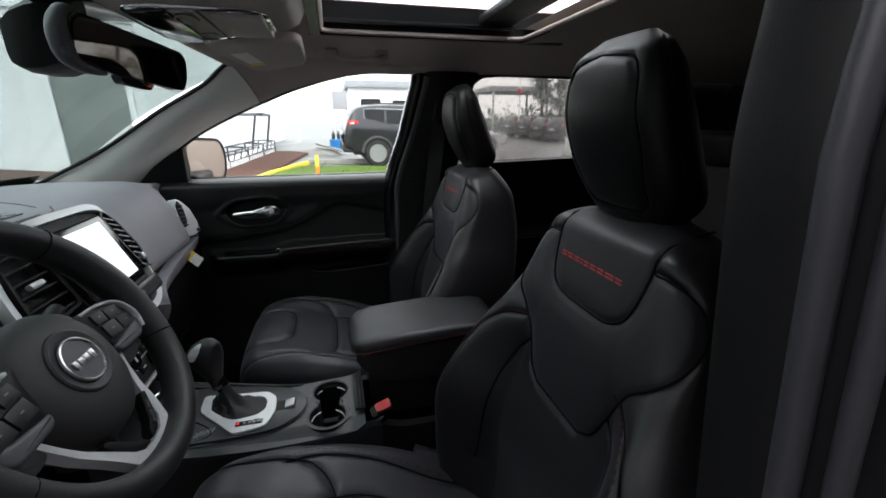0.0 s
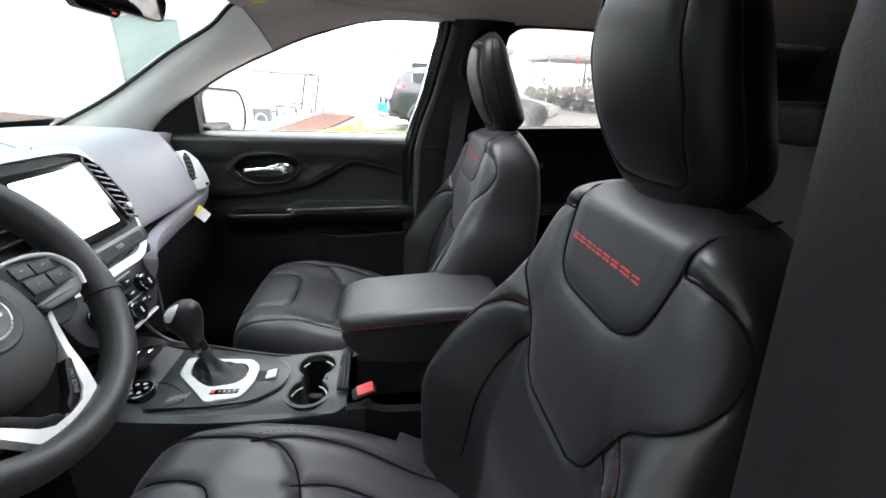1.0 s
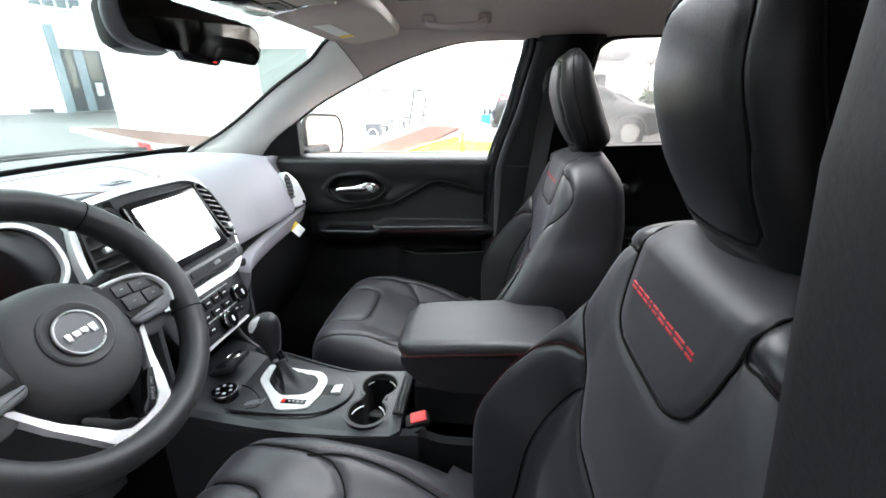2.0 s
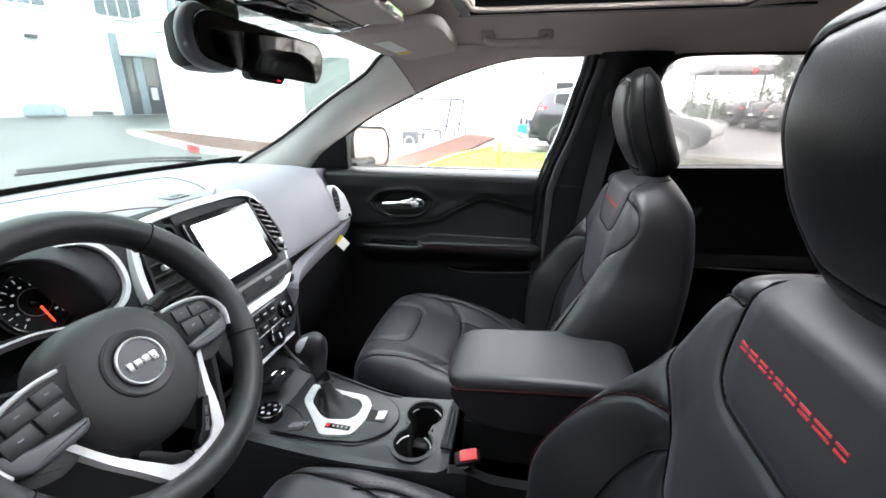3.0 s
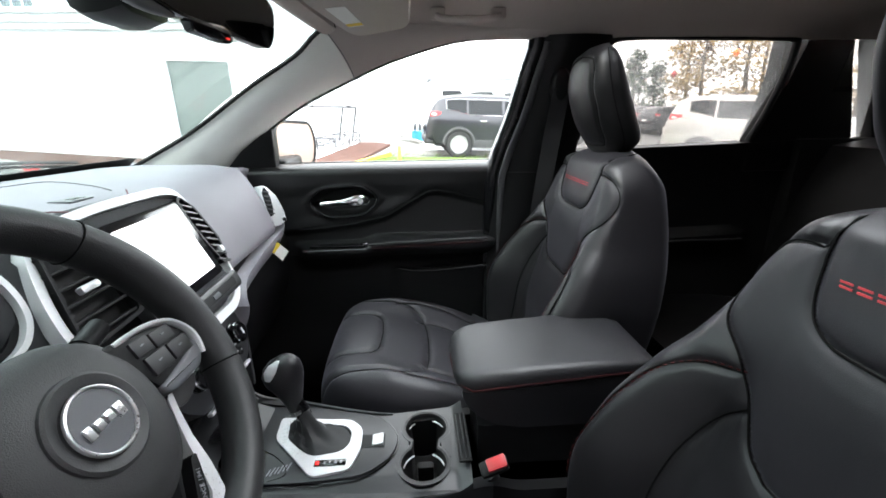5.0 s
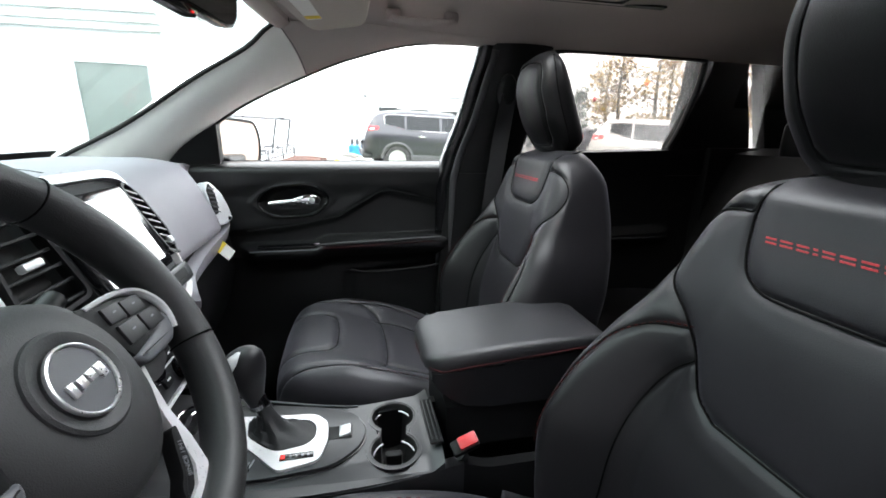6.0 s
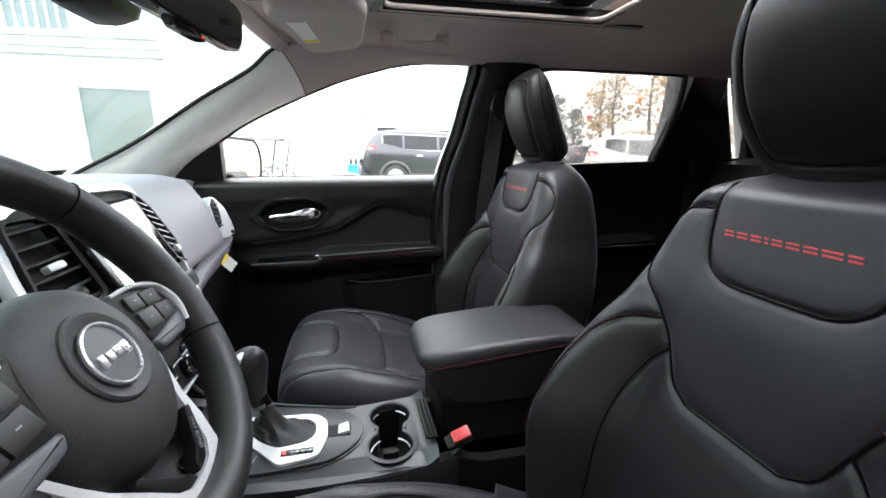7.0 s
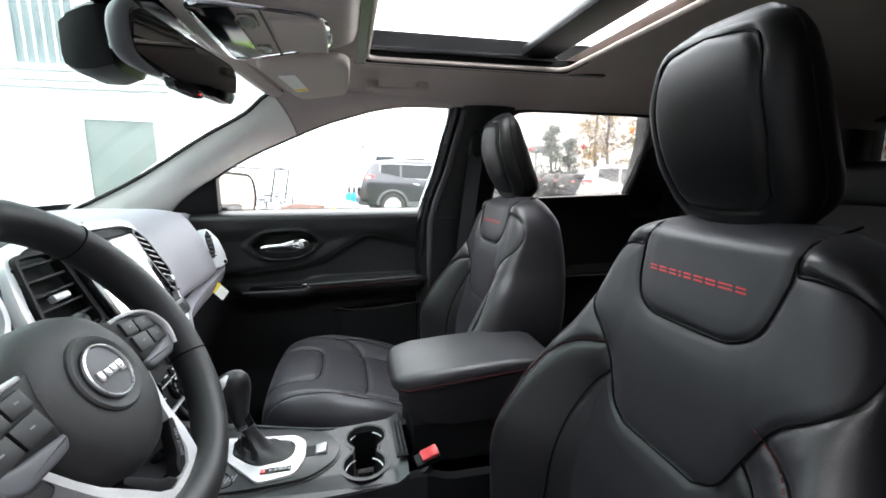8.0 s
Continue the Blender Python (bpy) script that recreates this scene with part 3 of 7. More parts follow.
def rear_quarter(s):
    """The rear door and the side behind it, as far as they show between the seats."""
    rd = thing("rear_door", "closed rear door with black trim and rain-spotted tinted window", "car door", "rear doors")

    def inner(u, v):
        x = 0.46 + 0.72 * u
        if v <= 0.9:
            z = 0.5 + 0.775 * v / 0.9
            h = lerp([(0.45, 0.64), (1.0, 0.675), (1.2, 0.665), (1.27, 0.650)], z)
            h -= 0.05 * step(0.92, 0.98, z) * (1 - step(0.985, 1.0, z)) * step(0.5, 0.56, x) * (1 - step(1.0, 1.1, x))
            e = math.hypot((x - 0.60) / 0.085, (z - 1.15) / 0.04)
            h += 0.025 * (1 - step(0.75, 1.0, e))
            return (x, MID + s * h, z + 0.02 * u)
        t = (v - 0.9) / 0.1
        return (x, MID + s * (0.65 + 0.05 * t), 1.275 + 0.02 * u)
    # Darker than the front door's trim: the rear cabin's shade is coloured in.
    part("door_panel", sheet(inner, 70, 80, (0, s * 0.05, 0)), PLASTIC, rd, "black moulded vinyl door panel")
    part("door_handle", loft([[(x, MID + s * (0.662 - d + 0.007 * math.cos(w)), 1.147 + h * math.sin(w)) for w in [2 * math.pi * k / 12 for k in range(12)]] for x, d, h in ((0.535, 0.0, 0.004), (0.545, 0.004, 0.009), (0.59, 0.008, 0.010), (0.62, 0.008, 0.015), (0.645, 0.004, 0.014), (0.655, -0.005, 0.005))]), CHROME, rd, "polished chrome pull handle")
    part("armrest_edge", tube([(0.53 + 0.5 * k / 20, MID + s * 0.620, 0.985) for k in range(21)], 0.004, 6), ARMHIDE, rd)
    pts = [(0.44, 1.23), (0.48, 1.56), (0.56, 1.60), (1.10, 1.58), (1.09, 1.23)]
    glass = part("window_glass", ([(x, MID + s * (0.720 - 0.33 * (z - 1.24) + o), z) for o in (0, 0.004) for x, z in pts], [tuple(range(5)), tuple(range(9, 4, -1))]), PRIVACY if s > 0 else SHADEGLASS, rd, "rain-spotted grey privacy glass")
    part("window_surround", join(tube(spline([(0.45, MID + s * 0.655, 1.28), (0.475, MID + s * 0.635, 1.40), (0.49, MID + s * 0.61, 1.53), (0.51, MID + s * 0.604, 1.566), (0.57, MID + s * 0.600, 1.583), (0.80, MID + s * 0.600, 1.583), (0.98, MID + s * 0.602, 1.582), (1.048, MID + s * 0.603, 1.578), (1.060, MID + s * 0.608, 1.560), (1.056, MID + s * 0.618, 1.49), (1.036, MID + s * 0.642, 1.37), (1.012, MID + s * 0.658, 1.295)], 60), 0.010, 8)), RUBBER, rd, "black window surround")
    part("outer_skin", block((0.75, 0.02, 0.75), (0.80, MID + s * 0.815, 0.86), 0.008), REDPAINT, rd, "red outer door skin")
    # pillar behind the rear door, quarter window, tail
    plane = Matrix.Translation((0, MID + s * 0.703, 0)) @ Matrix.Rotation(radians(90), 4, "X") if s > 0 else Matrix.Translation((0, MID + s * 0.697 + 0.05, 0)) @ Matrix.Rotation(radians(90), 4, "X")
    part("rear_pillar", prism([(1.015, 1.20), (1.022, 1.30), (1.064, 1.49), (1.068, 1.60), (1.285, 1.60), (1.295, 1.53), (1.355, 1.31), (1.355, 1.20)], plane, 0.05, 0.01), PLASTIC, body, "black rear pillar trim")
    part("load_side", block((1.15, 0.05, 0.85), (1.74, MID + s * 0.655, 0.875), 0.01), PLASTIC, body, "black load-space side trim")
    part("tail_pillar", prism([(1.45, 1.20), (1.34, 1.60), (2.30, 1.60), (2.30, 1.20)], plane, 0.05, 0.01), PLASTIC, body, "black tail pillar trim")
    pts = [(1.25, 1.25), (1.25, 1.60), (1.62, 1.60), (1.62, 1.25)]
    glass = part("quarter_glass", ([(x, MID + s * (0.70 - 0.25 * (z - 1.25) + o), z) for o in (0, 0.004) for x, z in pts], [(0, 1, 2, 3), (7, 6, 5, 4)]), PRIVACY if s > 0 else SHADEGLASS, body, "tinted quarter window")


rear_quarter(1)
rear_quarter(-1)
tail = thing("tailgate", "closed tailgate with tinted rear window", "tailgate")
part("lower_panel", block((0.06, 1.28, 0.92), (2.28, MID, 0.91), 0.015), PLASTIC, tail)
part("upper_frame", join(block((0.08, 1.26, 0.08), (2.10, MID, 1.62), 0.01), block((0.07, 0.06, 0.32), (2.19, MID + 0.635, 1.48), 0.01), block((0.07, 0.06, 0.32), (2.19, MID - 0.635, 1.48), 0.01)), PLASTIC, tail)
glass = part("window_glass", block((0.005, 1.24, 0.36), (2.22, MID, 1.47)), SHADEGLASS, tail)

# driver's side: the middle pillar seen past the seat, with its door seals
def near_pillar(z, k):
    ring = [(0.55, -0.592), (0.42, -0.590), (0.32, -0.590), (0.287, -0.592), (0.272, -0.598), (0.264, -0.612), (0.262, -0.640), (0.266, -0.662), (0.280, -0.680), (0.305, -0.695), (0.335, -0.708), (0.36, -0.725), (0.385, -0.748), (0.55, -0.755)]
    lean = 0.112 * (1.33 - z) + 0.18 * max(0, z - 1.42)
    return [(x + lean, y, z) for x, y in ring]


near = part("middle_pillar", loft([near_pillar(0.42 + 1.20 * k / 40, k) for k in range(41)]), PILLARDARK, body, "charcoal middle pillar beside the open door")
for ox, oy, r, mat in ((0.266, -0.664, 0.009, SEAL), (0.281, -0.683, 0.007, SEAL), (0.348, -0.720, 0.012, SEAL)):
    part("door_seal", tube([(ox + 0.112 * (1.33 - z) + 0.18 * max(0, z - 1.42), oy, z) for z in [0.45 + 1.15 * k / 30 for k in range(31)]], r, 10), mat, near, "rounded rubber door seal")
part("door_sill", block((1.20, 0.16, 0.12), (-0.30, -0.69, 0.42), 0.03, 3), PLASTIC, body, "black door sill")
part("sill_trim", block((3.0, 0.12, 0.22), (0.60, MID + 0.73, 0.44), 0.02), PLASTIC, body, "black sill trim")
part("floor_pan", block((3.3, 1.45, 0.06), (0.70, MID, 0.38), 0.01), CARPET, body, "black carpeted floor")
part("firewall", block((0.06, 1.50, 0.85), (-1.02, MID, 0.78), 0.01), CARPET, body)
part("footwell_side", block((0.50, 0.05, 0.78), (-0.80, 0.76, 0.80), 0.01), PLASTIC, body)
part("footwell_side", block((0.40, 0.05, 0.78), (-0.85, -0.66, 0.80), 0.01), PLASTIC, body)
part("rail_skin", block((2.4, 0.05, 0.10), (0.95, MID + 0.645, 1.655), 0.02), REDPAINT, body)
part("rail_skin", block((2.4, 0.05, 0.10), (0.95, MID - 0.645, 1.655), 0.02), REDPAINT, body)

# ---- fittings at the roof ----
pod = thing("overhead_console", "pale grey overhead console with reading lights and sunglasses box", "overhead console")


def pod_ring(grow, z):
    line = rounded([(-0.250 - grow, MID - 0.145 - grow), (-0.250 - grow, MID + 0.145 + grow), (-0.070 + grow, MID + 0.076 + grow), (-0.070 + grow, MID - 0.076 - grow)], 0.04, 6)
    return [(x, y, z + 0.10 * min(0, x + 0.12)) for x, y in line]


part("housing", loft([pod_ring(0.055, 1.635), pod_ring(0.045, 1.612), pod_ring(0.030, 1.600), pod_ring(0.010, 1.594), pod_ring(-0.004, 1.594)]), CLOTH, pod, "pale grey moulded housing")
part("chrome_ring", tube([(x, y, z - 0.001) for x, y, z in pod_ring(0.0, 1.592)], 0.0052, 10, closed=True), CHROME, pod, "bright chrome ring")
part("console_face", loft([pod_ring(-0.004, 1.596), pod_ring(-0.006, 1.588)]), CLOTH, pod)
tiltz = Matrix.Rotation(radians(-5.5), 4, "Y")
part("glasses_lid", moved(block((0.080, 0.150, 0.012), (0, 0, 0), 0.005, 3), Matrix.Translation((-0.113, MID, 1.585))), CLOTH, pod)
part("lid_catch", block((0.008, 0.035, 0.006), (-0.068, MID, 1.583), 0.002), PAPER, pod)
part("black_strip", moved(block((0.050, 0.235, 0.010), (0, 0, 0), 0.004), Matrix.Translation((-0.222, MID - 0.01, 1.578)) @ tiltz), GLOSSBLACK, pod, "gloss black switch strip")
part("console_split", moved(block((0.003, 0.225, 0.003), (0, 0, 0)), Matrix.Translation((-0.160, MID, 1.5825)) @ tiltz), PLASTIC, pod)
for dy in (-0.07, 0.07):
    lamp = part("reading_lamp", moved(block((0.024, 0.050, 0.008), (0, 0, 0), 0.004), Matrix.Translation((-0.182, MID + dy, 1.582)) @ tiltz), ENDGREY, pod, "clear reading lamp lens")
    part("lamp_ring", moved(tube([(0.014 * math.cos(w), 0.027 * math.sin(w), -0.005) for w in [2 * math.pi * k / 24 for k in range(24)]], 0.0011, 6, closed=True), Matrix.Translation((-0.185, MID + dy, 1.582)) @ tiltz), CLOTH, lamp)

mir = thing("rear_view_mirror", "frameless-looking black rear-view mirror on a windscreen stalk", "mirror")
mm = facing((-0.281, 0.036, 1.528), (0.955, -0.27, -0.08)) @ Matrix.Rotation(radians(-5), 4, "Z")
shape = rounded([(-0.128, -0.026), (-0.060, -0.036), (0.118, -0.034), (0.130, -0.012), (0.128, 0.026), (0.110, 0.036), (-0.112, 0.036), (-0.130, 0.022)], 0.012, 4)
part("shell", loft([[mm @ Vector((x * k, y * k, z)) for x, y in shape] for k, z in ((0.50, -0.050), (0.80, -0.046), (0.95, -0.034), (1.0, -0.018), (1.0, -0.004), (0.985, 0.001), (0.95, 0.001))]), GLOSSBLACK, mir, "dark mirror shell")
part("mirror_glass", prism([(x * 0.955, y * 0.90) for x, y in shape], mm @ Matrix.Translation((0, 0, 0.0005)), 0.002), DIMMIRROR, mir, "tinted dimming mirror glass")
lip = spline([(-0.060, -0.036, 0.0), (-0.100, -0.034, 0.0), (-0.124, -0.026, 0.0), (-0.133, -0.004, -0.002), (-0.131, 0.018, -0.004), (-0.118, 0.034, -0.006), (-0.090, 0.038, -0.008)], 30)
part("bezel_end", tube([mm @ (p + Vector((0, 0, -0.008))) for p in lip], [0.003 + 0.010 * math.sin(math.pi * k / 29) ** 0.7 for k in range(30)], 10), ENDGREY, mir, "satin grey rounded end of the bezel")
part("button_strip", prism(rounded([(-0.03, -0.046), (0.035, -0.046), (0.045, -0.030), (-0.04, -0.030)], 0.006), mm @ Matrix.Translation((0, 0, -0.020)), 0.016, 0.003), GLOSSBLACK, mir)
part("indicator", moved(block((0.005, 0.002, 0.002), (0.026, -0.040, -0.003)), mm), REDLED, mir)
part("stalk", tube([(-0.33, 0.03, 1.535), (-0.38, 0.035, 1.575), (-0.42, 0.04, 1.595)], 0.014, 12), PLASTIC, mir)
sensor = thing("sensor_housing", "dark grey camera housing on the windscreen behind the mirror", "sensor housing")
part("cover", loft([[(x, 0.052 + w * sy, zl + (zh - zl) * zz) for sy, zz in ((-0.9, 0.0), (-0.6, -0.06), (0.6, -0.06), (0.9, 0.0), (1.0, 0.2), (1, 0.9), (0.8, 1.0), (-0.8, 1.0), (-1, 0.9), (-1.0, 0.2))] for x, w, zl, zh in ((-0.448, 0.034, 1.535, 1.56), (-0.442, 0.046, 1.514, 1.575), (-0.425, 0.052, 1.506, 1.59), (-0.400, 0.057, 1.507, 1.60), (-0.376, 0.054, 1.515, 1.605), (-0.366, 0.044, 1.53, 1.605))]), PLASTIC, sensor, "dark grey plastic cover")
part("shroud", block((0.10, 0.15, 0.02), (-0.345, 0.045, 1.605), 0.008, 3), GLOSSBLACK, sensor, "black shroud under the roof edge")

visor = thing("sun_visor", "pale grey sun visor folded up, with a white warning label", "sun visor")


def visor_at(u, v):
    """u from the inner end to the outer end, v from the rear edge to the front edge."""
    a, b = Vector((-0.030, 0.225, 1.598)), Vector((-0.036, 0.515, 1.584))
    c, d = Vector((-0.235, 0.225, 1.582)), Vector((-0.160, 0.475, 1.556))
    p = a.lerp(b, u).lerp(c.lerp(d, u), v)
    return p


flap_line = rounded([(0, 0), (1, 0), (1, 1), (0, 1)], 0.20, 6)
part("flap", loft([[visor_at(0.5 + (u - 0.5) * k, 0.5 + (v - 0.5) * k) + Vector((0, 0, dz)) for u, v in flap_line] for k, dz in ((0.94, 0.020), (0.99, 0.016), (1.0, 0.008), (0.99, 0.002), (0.955, -0.003), (0.90, -0.004), (0.5, -0.004), (0.05, -0.004))]), CLOTH, visor, "pale grey cloth flap")
lab = part("warning_label", sheet(lambda u, v: visor_at(0.26 + 0.44 * u, 0.66 + 0.20 * v) - Vector((0, 0, 0.0052)), 6, 4, (0, 0, 0.0006)), PAPER, visor, "white and yellow warning label")
part("label_band", sheet(lambda u, v: visor_at(0.62 + 0.06 * u, 0.66 + 0.20 * v) - Vector((0, 0, 0.0058)), 3, 3, (0, 0, 0.0005)), YELLOWTAG, lab)
part("pivot", lathe([(0.001, -0.010), (0.014, -0.010), (0.018, 0.0), (0.020, 0.012)], Matrix.Translation((-0.205, 0.275, 1.588)), 20), PILLAR, visor)
left_visor = copy_thing(visor, Matrix.Translation((0, 2 * MID, 0)) @ Matrix.Diagonal((1, -1, 1, 1)))
left_visor.name = "sun_visor"

grab = thing("grab_handle", "pale grey grab handle above the passenger window", "grab handle")
part("bar", tube(spline([(0.030, 0.545, 1.622), (0.036, 0.520, 1.604), (0.06, 0.508, 1.598), (0.105, 0.505, 1.597), (0.150, 0.508, 1.599), (0.174, 0.520, 1.606), (0.180, 0.545, 1.622)], 30), 0.0085, 10, flat=1.3), CLOTH, grab, "curved plastic bar")
for gx in (0.032, 0.178):
    part("mount", block((0.036, 0.030, 0.026), (gx, 0.535, 1.615), 0.008, 3), CLOTH, grab)

wing = thing("door_mirror", "black door mirror with warm-toned glass outside the passenger window", "door mirror")
wm = facing((-0.425, 0.990, 1.296), (0.86, -0.50, 0.02))
oval = [(x * 0.70 - 0.042, y * 0.92) for x, y in rounded([(-0.125, -0.074), (0.105, -0.080), (0.128, 0.0), (0.105, 0.070), (-0.095, 0.080), (-0.125, 0.05)], 0.04, 6)]
part("shell", prism([(x * 1.07, y * 1.1) for x, y in oval], wm @ Matrix.Translation((0, 0, -0.07)), 0.07, 0.012, 3), GLOSSBLACK, wing, "black mirror shell")
part("rim", moved(tube([(x * 1.03, y * 1.04, 0.002) for x, y in oval], 0.006, 6, closed=True), wm), RUBBER, wing, "black mirror rim")
part("mirror_glass", prism(oval, wm @ Matrix.Translation((0, 0, 0.001)), 0.003), WARMMIRROR, wing, "mirror glass with a warm reflection put into its colour")
part("foot", block((0.08, 0.20, 0.05), (-0.47, 0.86, 1.235), 0.02, 3), PLASTIC, wing)

# ---- front seats ----
def curve(line, n):
    return [(p.x, p.y) for p in spline([(u, z, 0) for u, z in line], n)]


SHIELD = curve([(0.060, 1.007), (0.088, 1.024), (0.104, 1.056), (0.120, 1.090), (0.140, 1.121), (0.166, 1.144), (0.183, 1.166), (0.185, 1.196), (0.173, 1.229), (0.149, 1.250), (0.106, 1.258)], 26) + [(0.103, 1.300)]
BADGE = [(0.103, 1.300)] + curve([(0.104, 1.252), (0.097, 1.212), (0.085, 1.186), (0.060, 1.172), (0.030, 1.1695)], 14)
BOLSTER = [(0.126, 1.100), (0.172, 1.088), (0.208, 1.055), (0.228, 1.005), (0.238, 0.94), (0.240, 0.86), (0.236, 0.78)]
INNERSEAM = [(0.108, 1.064), (0.134, 1.034), (0.152, 0.98), (0.158, 0.90), (0.160, 0.78)]


def both(line):
    return [line, [(-u, z) for u, z in line]]


def outline(line):
    """A closed outline, alike on both sides, from its one half."""
    return line + [(-u, z) for u, z in reversed(line)]


BACK_SEAMS = both(SHIELD) + both(BADGE) + both(BOLSTER) + both(INNERSEAM) + [[(-0.030, 1.1695), (0.030, 1.1695)], [(-0.060, 1.007), (0.060, 1.007)]]
BACK_W = [(0.70, 0.235), (0.80, 0.258), (0.90, 0.266), (0.98, 0.262), (1.06, 0.240), (1.12, 0.212), (1.18, 0.192), (1.22, 0.180), (1.25, 0.166), (1.275, 0.145), (1.29, 0.120), (1.300, 0.080)]


def back_front(u, z):
    """The front face of the backrest: how far back it lies."""
    x = 0.330 + 0.177 * (z - 1.04) - 0.016 * math.exp(-((z - 0.90) / 0.09) ** 2)
    w = lerp(BACK_W, z)
    push = lerp([(0.70, 0.085), (0.80, 0.105), (0.90, 0.108), (0.98, 0.095), (1.06, 0.062), (1.12, 0.030), (1.18, 0.010), (1.25, 0.0)], z)
    x -= push * step(0.46, 0.88, abs(u) / w)
    x -= 0.010 * math.exp(-((z - 1.12) / 0.10) ** 2) * (1 - step(0.10, 0.17, abs(u)))
    e = abs(u) / w
    if e > 0.80:
        x += (0.030 + 0.4 * push) * (1 - math.sqrt(max(0, 1 - ((e - 0.80) / 0.20) ** 2)))
    top = step(1.262, 1.305, z)
    return x + 0.045 * top * top


def groove(u, z):
    d = min(off_line((u, z), line) for line in BACK_SEAMS)
    return 0.0045 * math.exp(-(d / 0.0042) ** 2) + 0.0028 * step(0, 0.03, 0.03 - d)


def back_rear(u, z):
    return 0.330 + 0.177 * (z - 1.04) + lerp([(0.7, 0.12), (0.9, 0.162), (1.1, 0.168), (1.22, 0.145), (1.30, 0.09)], z)


def backrest_parts(seat):
    nz, nu, nb = 130, 170, 24
    zs = [0.70 + 0.60 * (1 - (1 - k / nz) ** 1.25) for k in range(nz + 1)]
    vs, n = [], nu + nb
    for z in zs:
        w = lerp(BACK_W, z)
        for k in range(nu):
            th = -1 + 2 * k / (nu - 1)
            u = w * (0.35 * th + 0.65 * math.sin(th * math.pi / 2))
            vs.append((back_front(u, z) + groove(u, z), u, z))
        for k in range(nb):
            th = 1 - 2 * (k + 0.5) / nb
            u = w * math.sin(th * math.pi / 2)
            e = abs(u) / w
            vs.append((back_rear(u, z) - 0.05 * (1 - math.sqrt(max(0, 1 - max(0, (e - 0.6) / 0.4) ** 2))), u, z))
    groups = {"shield": [], "badge": [], "rest": []}
    shield, badge = outline(SHIELD), outline(BADGE)
    for i in range(nz):
        for k in range(n):
            q = (i * n + k, i * n + (k + 1) % n, (i + 1) * n + (k + 1) % n, (i + 1) * n + k)
            u = sum(vs[a][1] for a in q) / 4
            z = sum(vs[a][2] for a in q) / 4
            where = "rest"
            if k < nu - 1:
                if inside((u, z), badge):
                    where = "badge"
                elif inside((u, z), shield):
                    where = "shield"
            groups[where].append(q)
    groups["rest"] += [tuple(range(n))[::-1], tuple(range(nz * n, nz * n + n))]
    main = None
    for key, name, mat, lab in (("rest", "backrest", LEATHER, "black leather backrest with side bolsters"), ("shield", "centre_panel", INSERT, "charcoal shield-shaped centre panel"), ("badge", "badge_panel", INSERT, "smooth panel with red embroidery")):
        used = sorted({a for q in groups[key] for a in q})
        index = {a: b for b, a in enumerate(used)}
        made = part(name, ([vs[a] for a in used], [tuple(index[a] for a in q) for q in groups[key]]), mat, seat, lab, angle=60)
        main = main or made
    lines = []
    for line in BACK_SEAMS:
        fine = spline([(u, z, 0) for u, z in line], max(16, 8 * len(line) if len(line) < 10 else 3 * len(line)))
        lines.append(tube([(back_front(p.x, p.y) + 0.0045, p.x, p.y) for p in fine], 0.0014, 5))
    part("seam", join(*lines), THREAD, seat, "dark sewn seams")
    for s in (1, -1):
        fine = spline([(u * 0.985 - 0.006, z + 0.006, 0) for u, z in BOLSTER[:-1]], 60)
        part("stitching", join(*[tube([(back_front(s * a.x, a.y) - 0.0006, s * a.x, a.y), (back_front(s * b.x, b.y) - 0.0006, s * b.x, b.y)], 0.0009, 4) for a, b in zip(fine[::2], fine[1::2])]), REDTHREAD, seat, "dark red twin stitching")
    u = 0.076
    for wide in (0.012, 0.013, 0.012, 0.004, 0.011, 0.013, 0.013, 0.018, 0.012):
        strips = []
        for low, high in ((1.2262, 1.2281), (1.2308, 1.2327)):
            quad = [(u + 0.3 * (low - 1.2258), low), (u - wide + 0.3 * (low - 1.2258), low), (u - wide + 0.3 * (high - 1.2258), high), (u + 0.3 * (high - 1.2258), high)]
            strips.append(([(back_front(p, q) + o, p, q) for o in (0.002, -0.0010) for p, q in quad], [(3, 2, 1, 0), (4, 5, 6, 7), (0, 1, 5, 4), (1, 2, 6, 5), (2, 3, 7, 6), (3, 0, 4, 7)]))
        part("embroidered_bar", join(*strips), REDSTITCH, seat, "pair of red embroidered bars", smooth=False)
        u -= wide + 0.0045
    return main


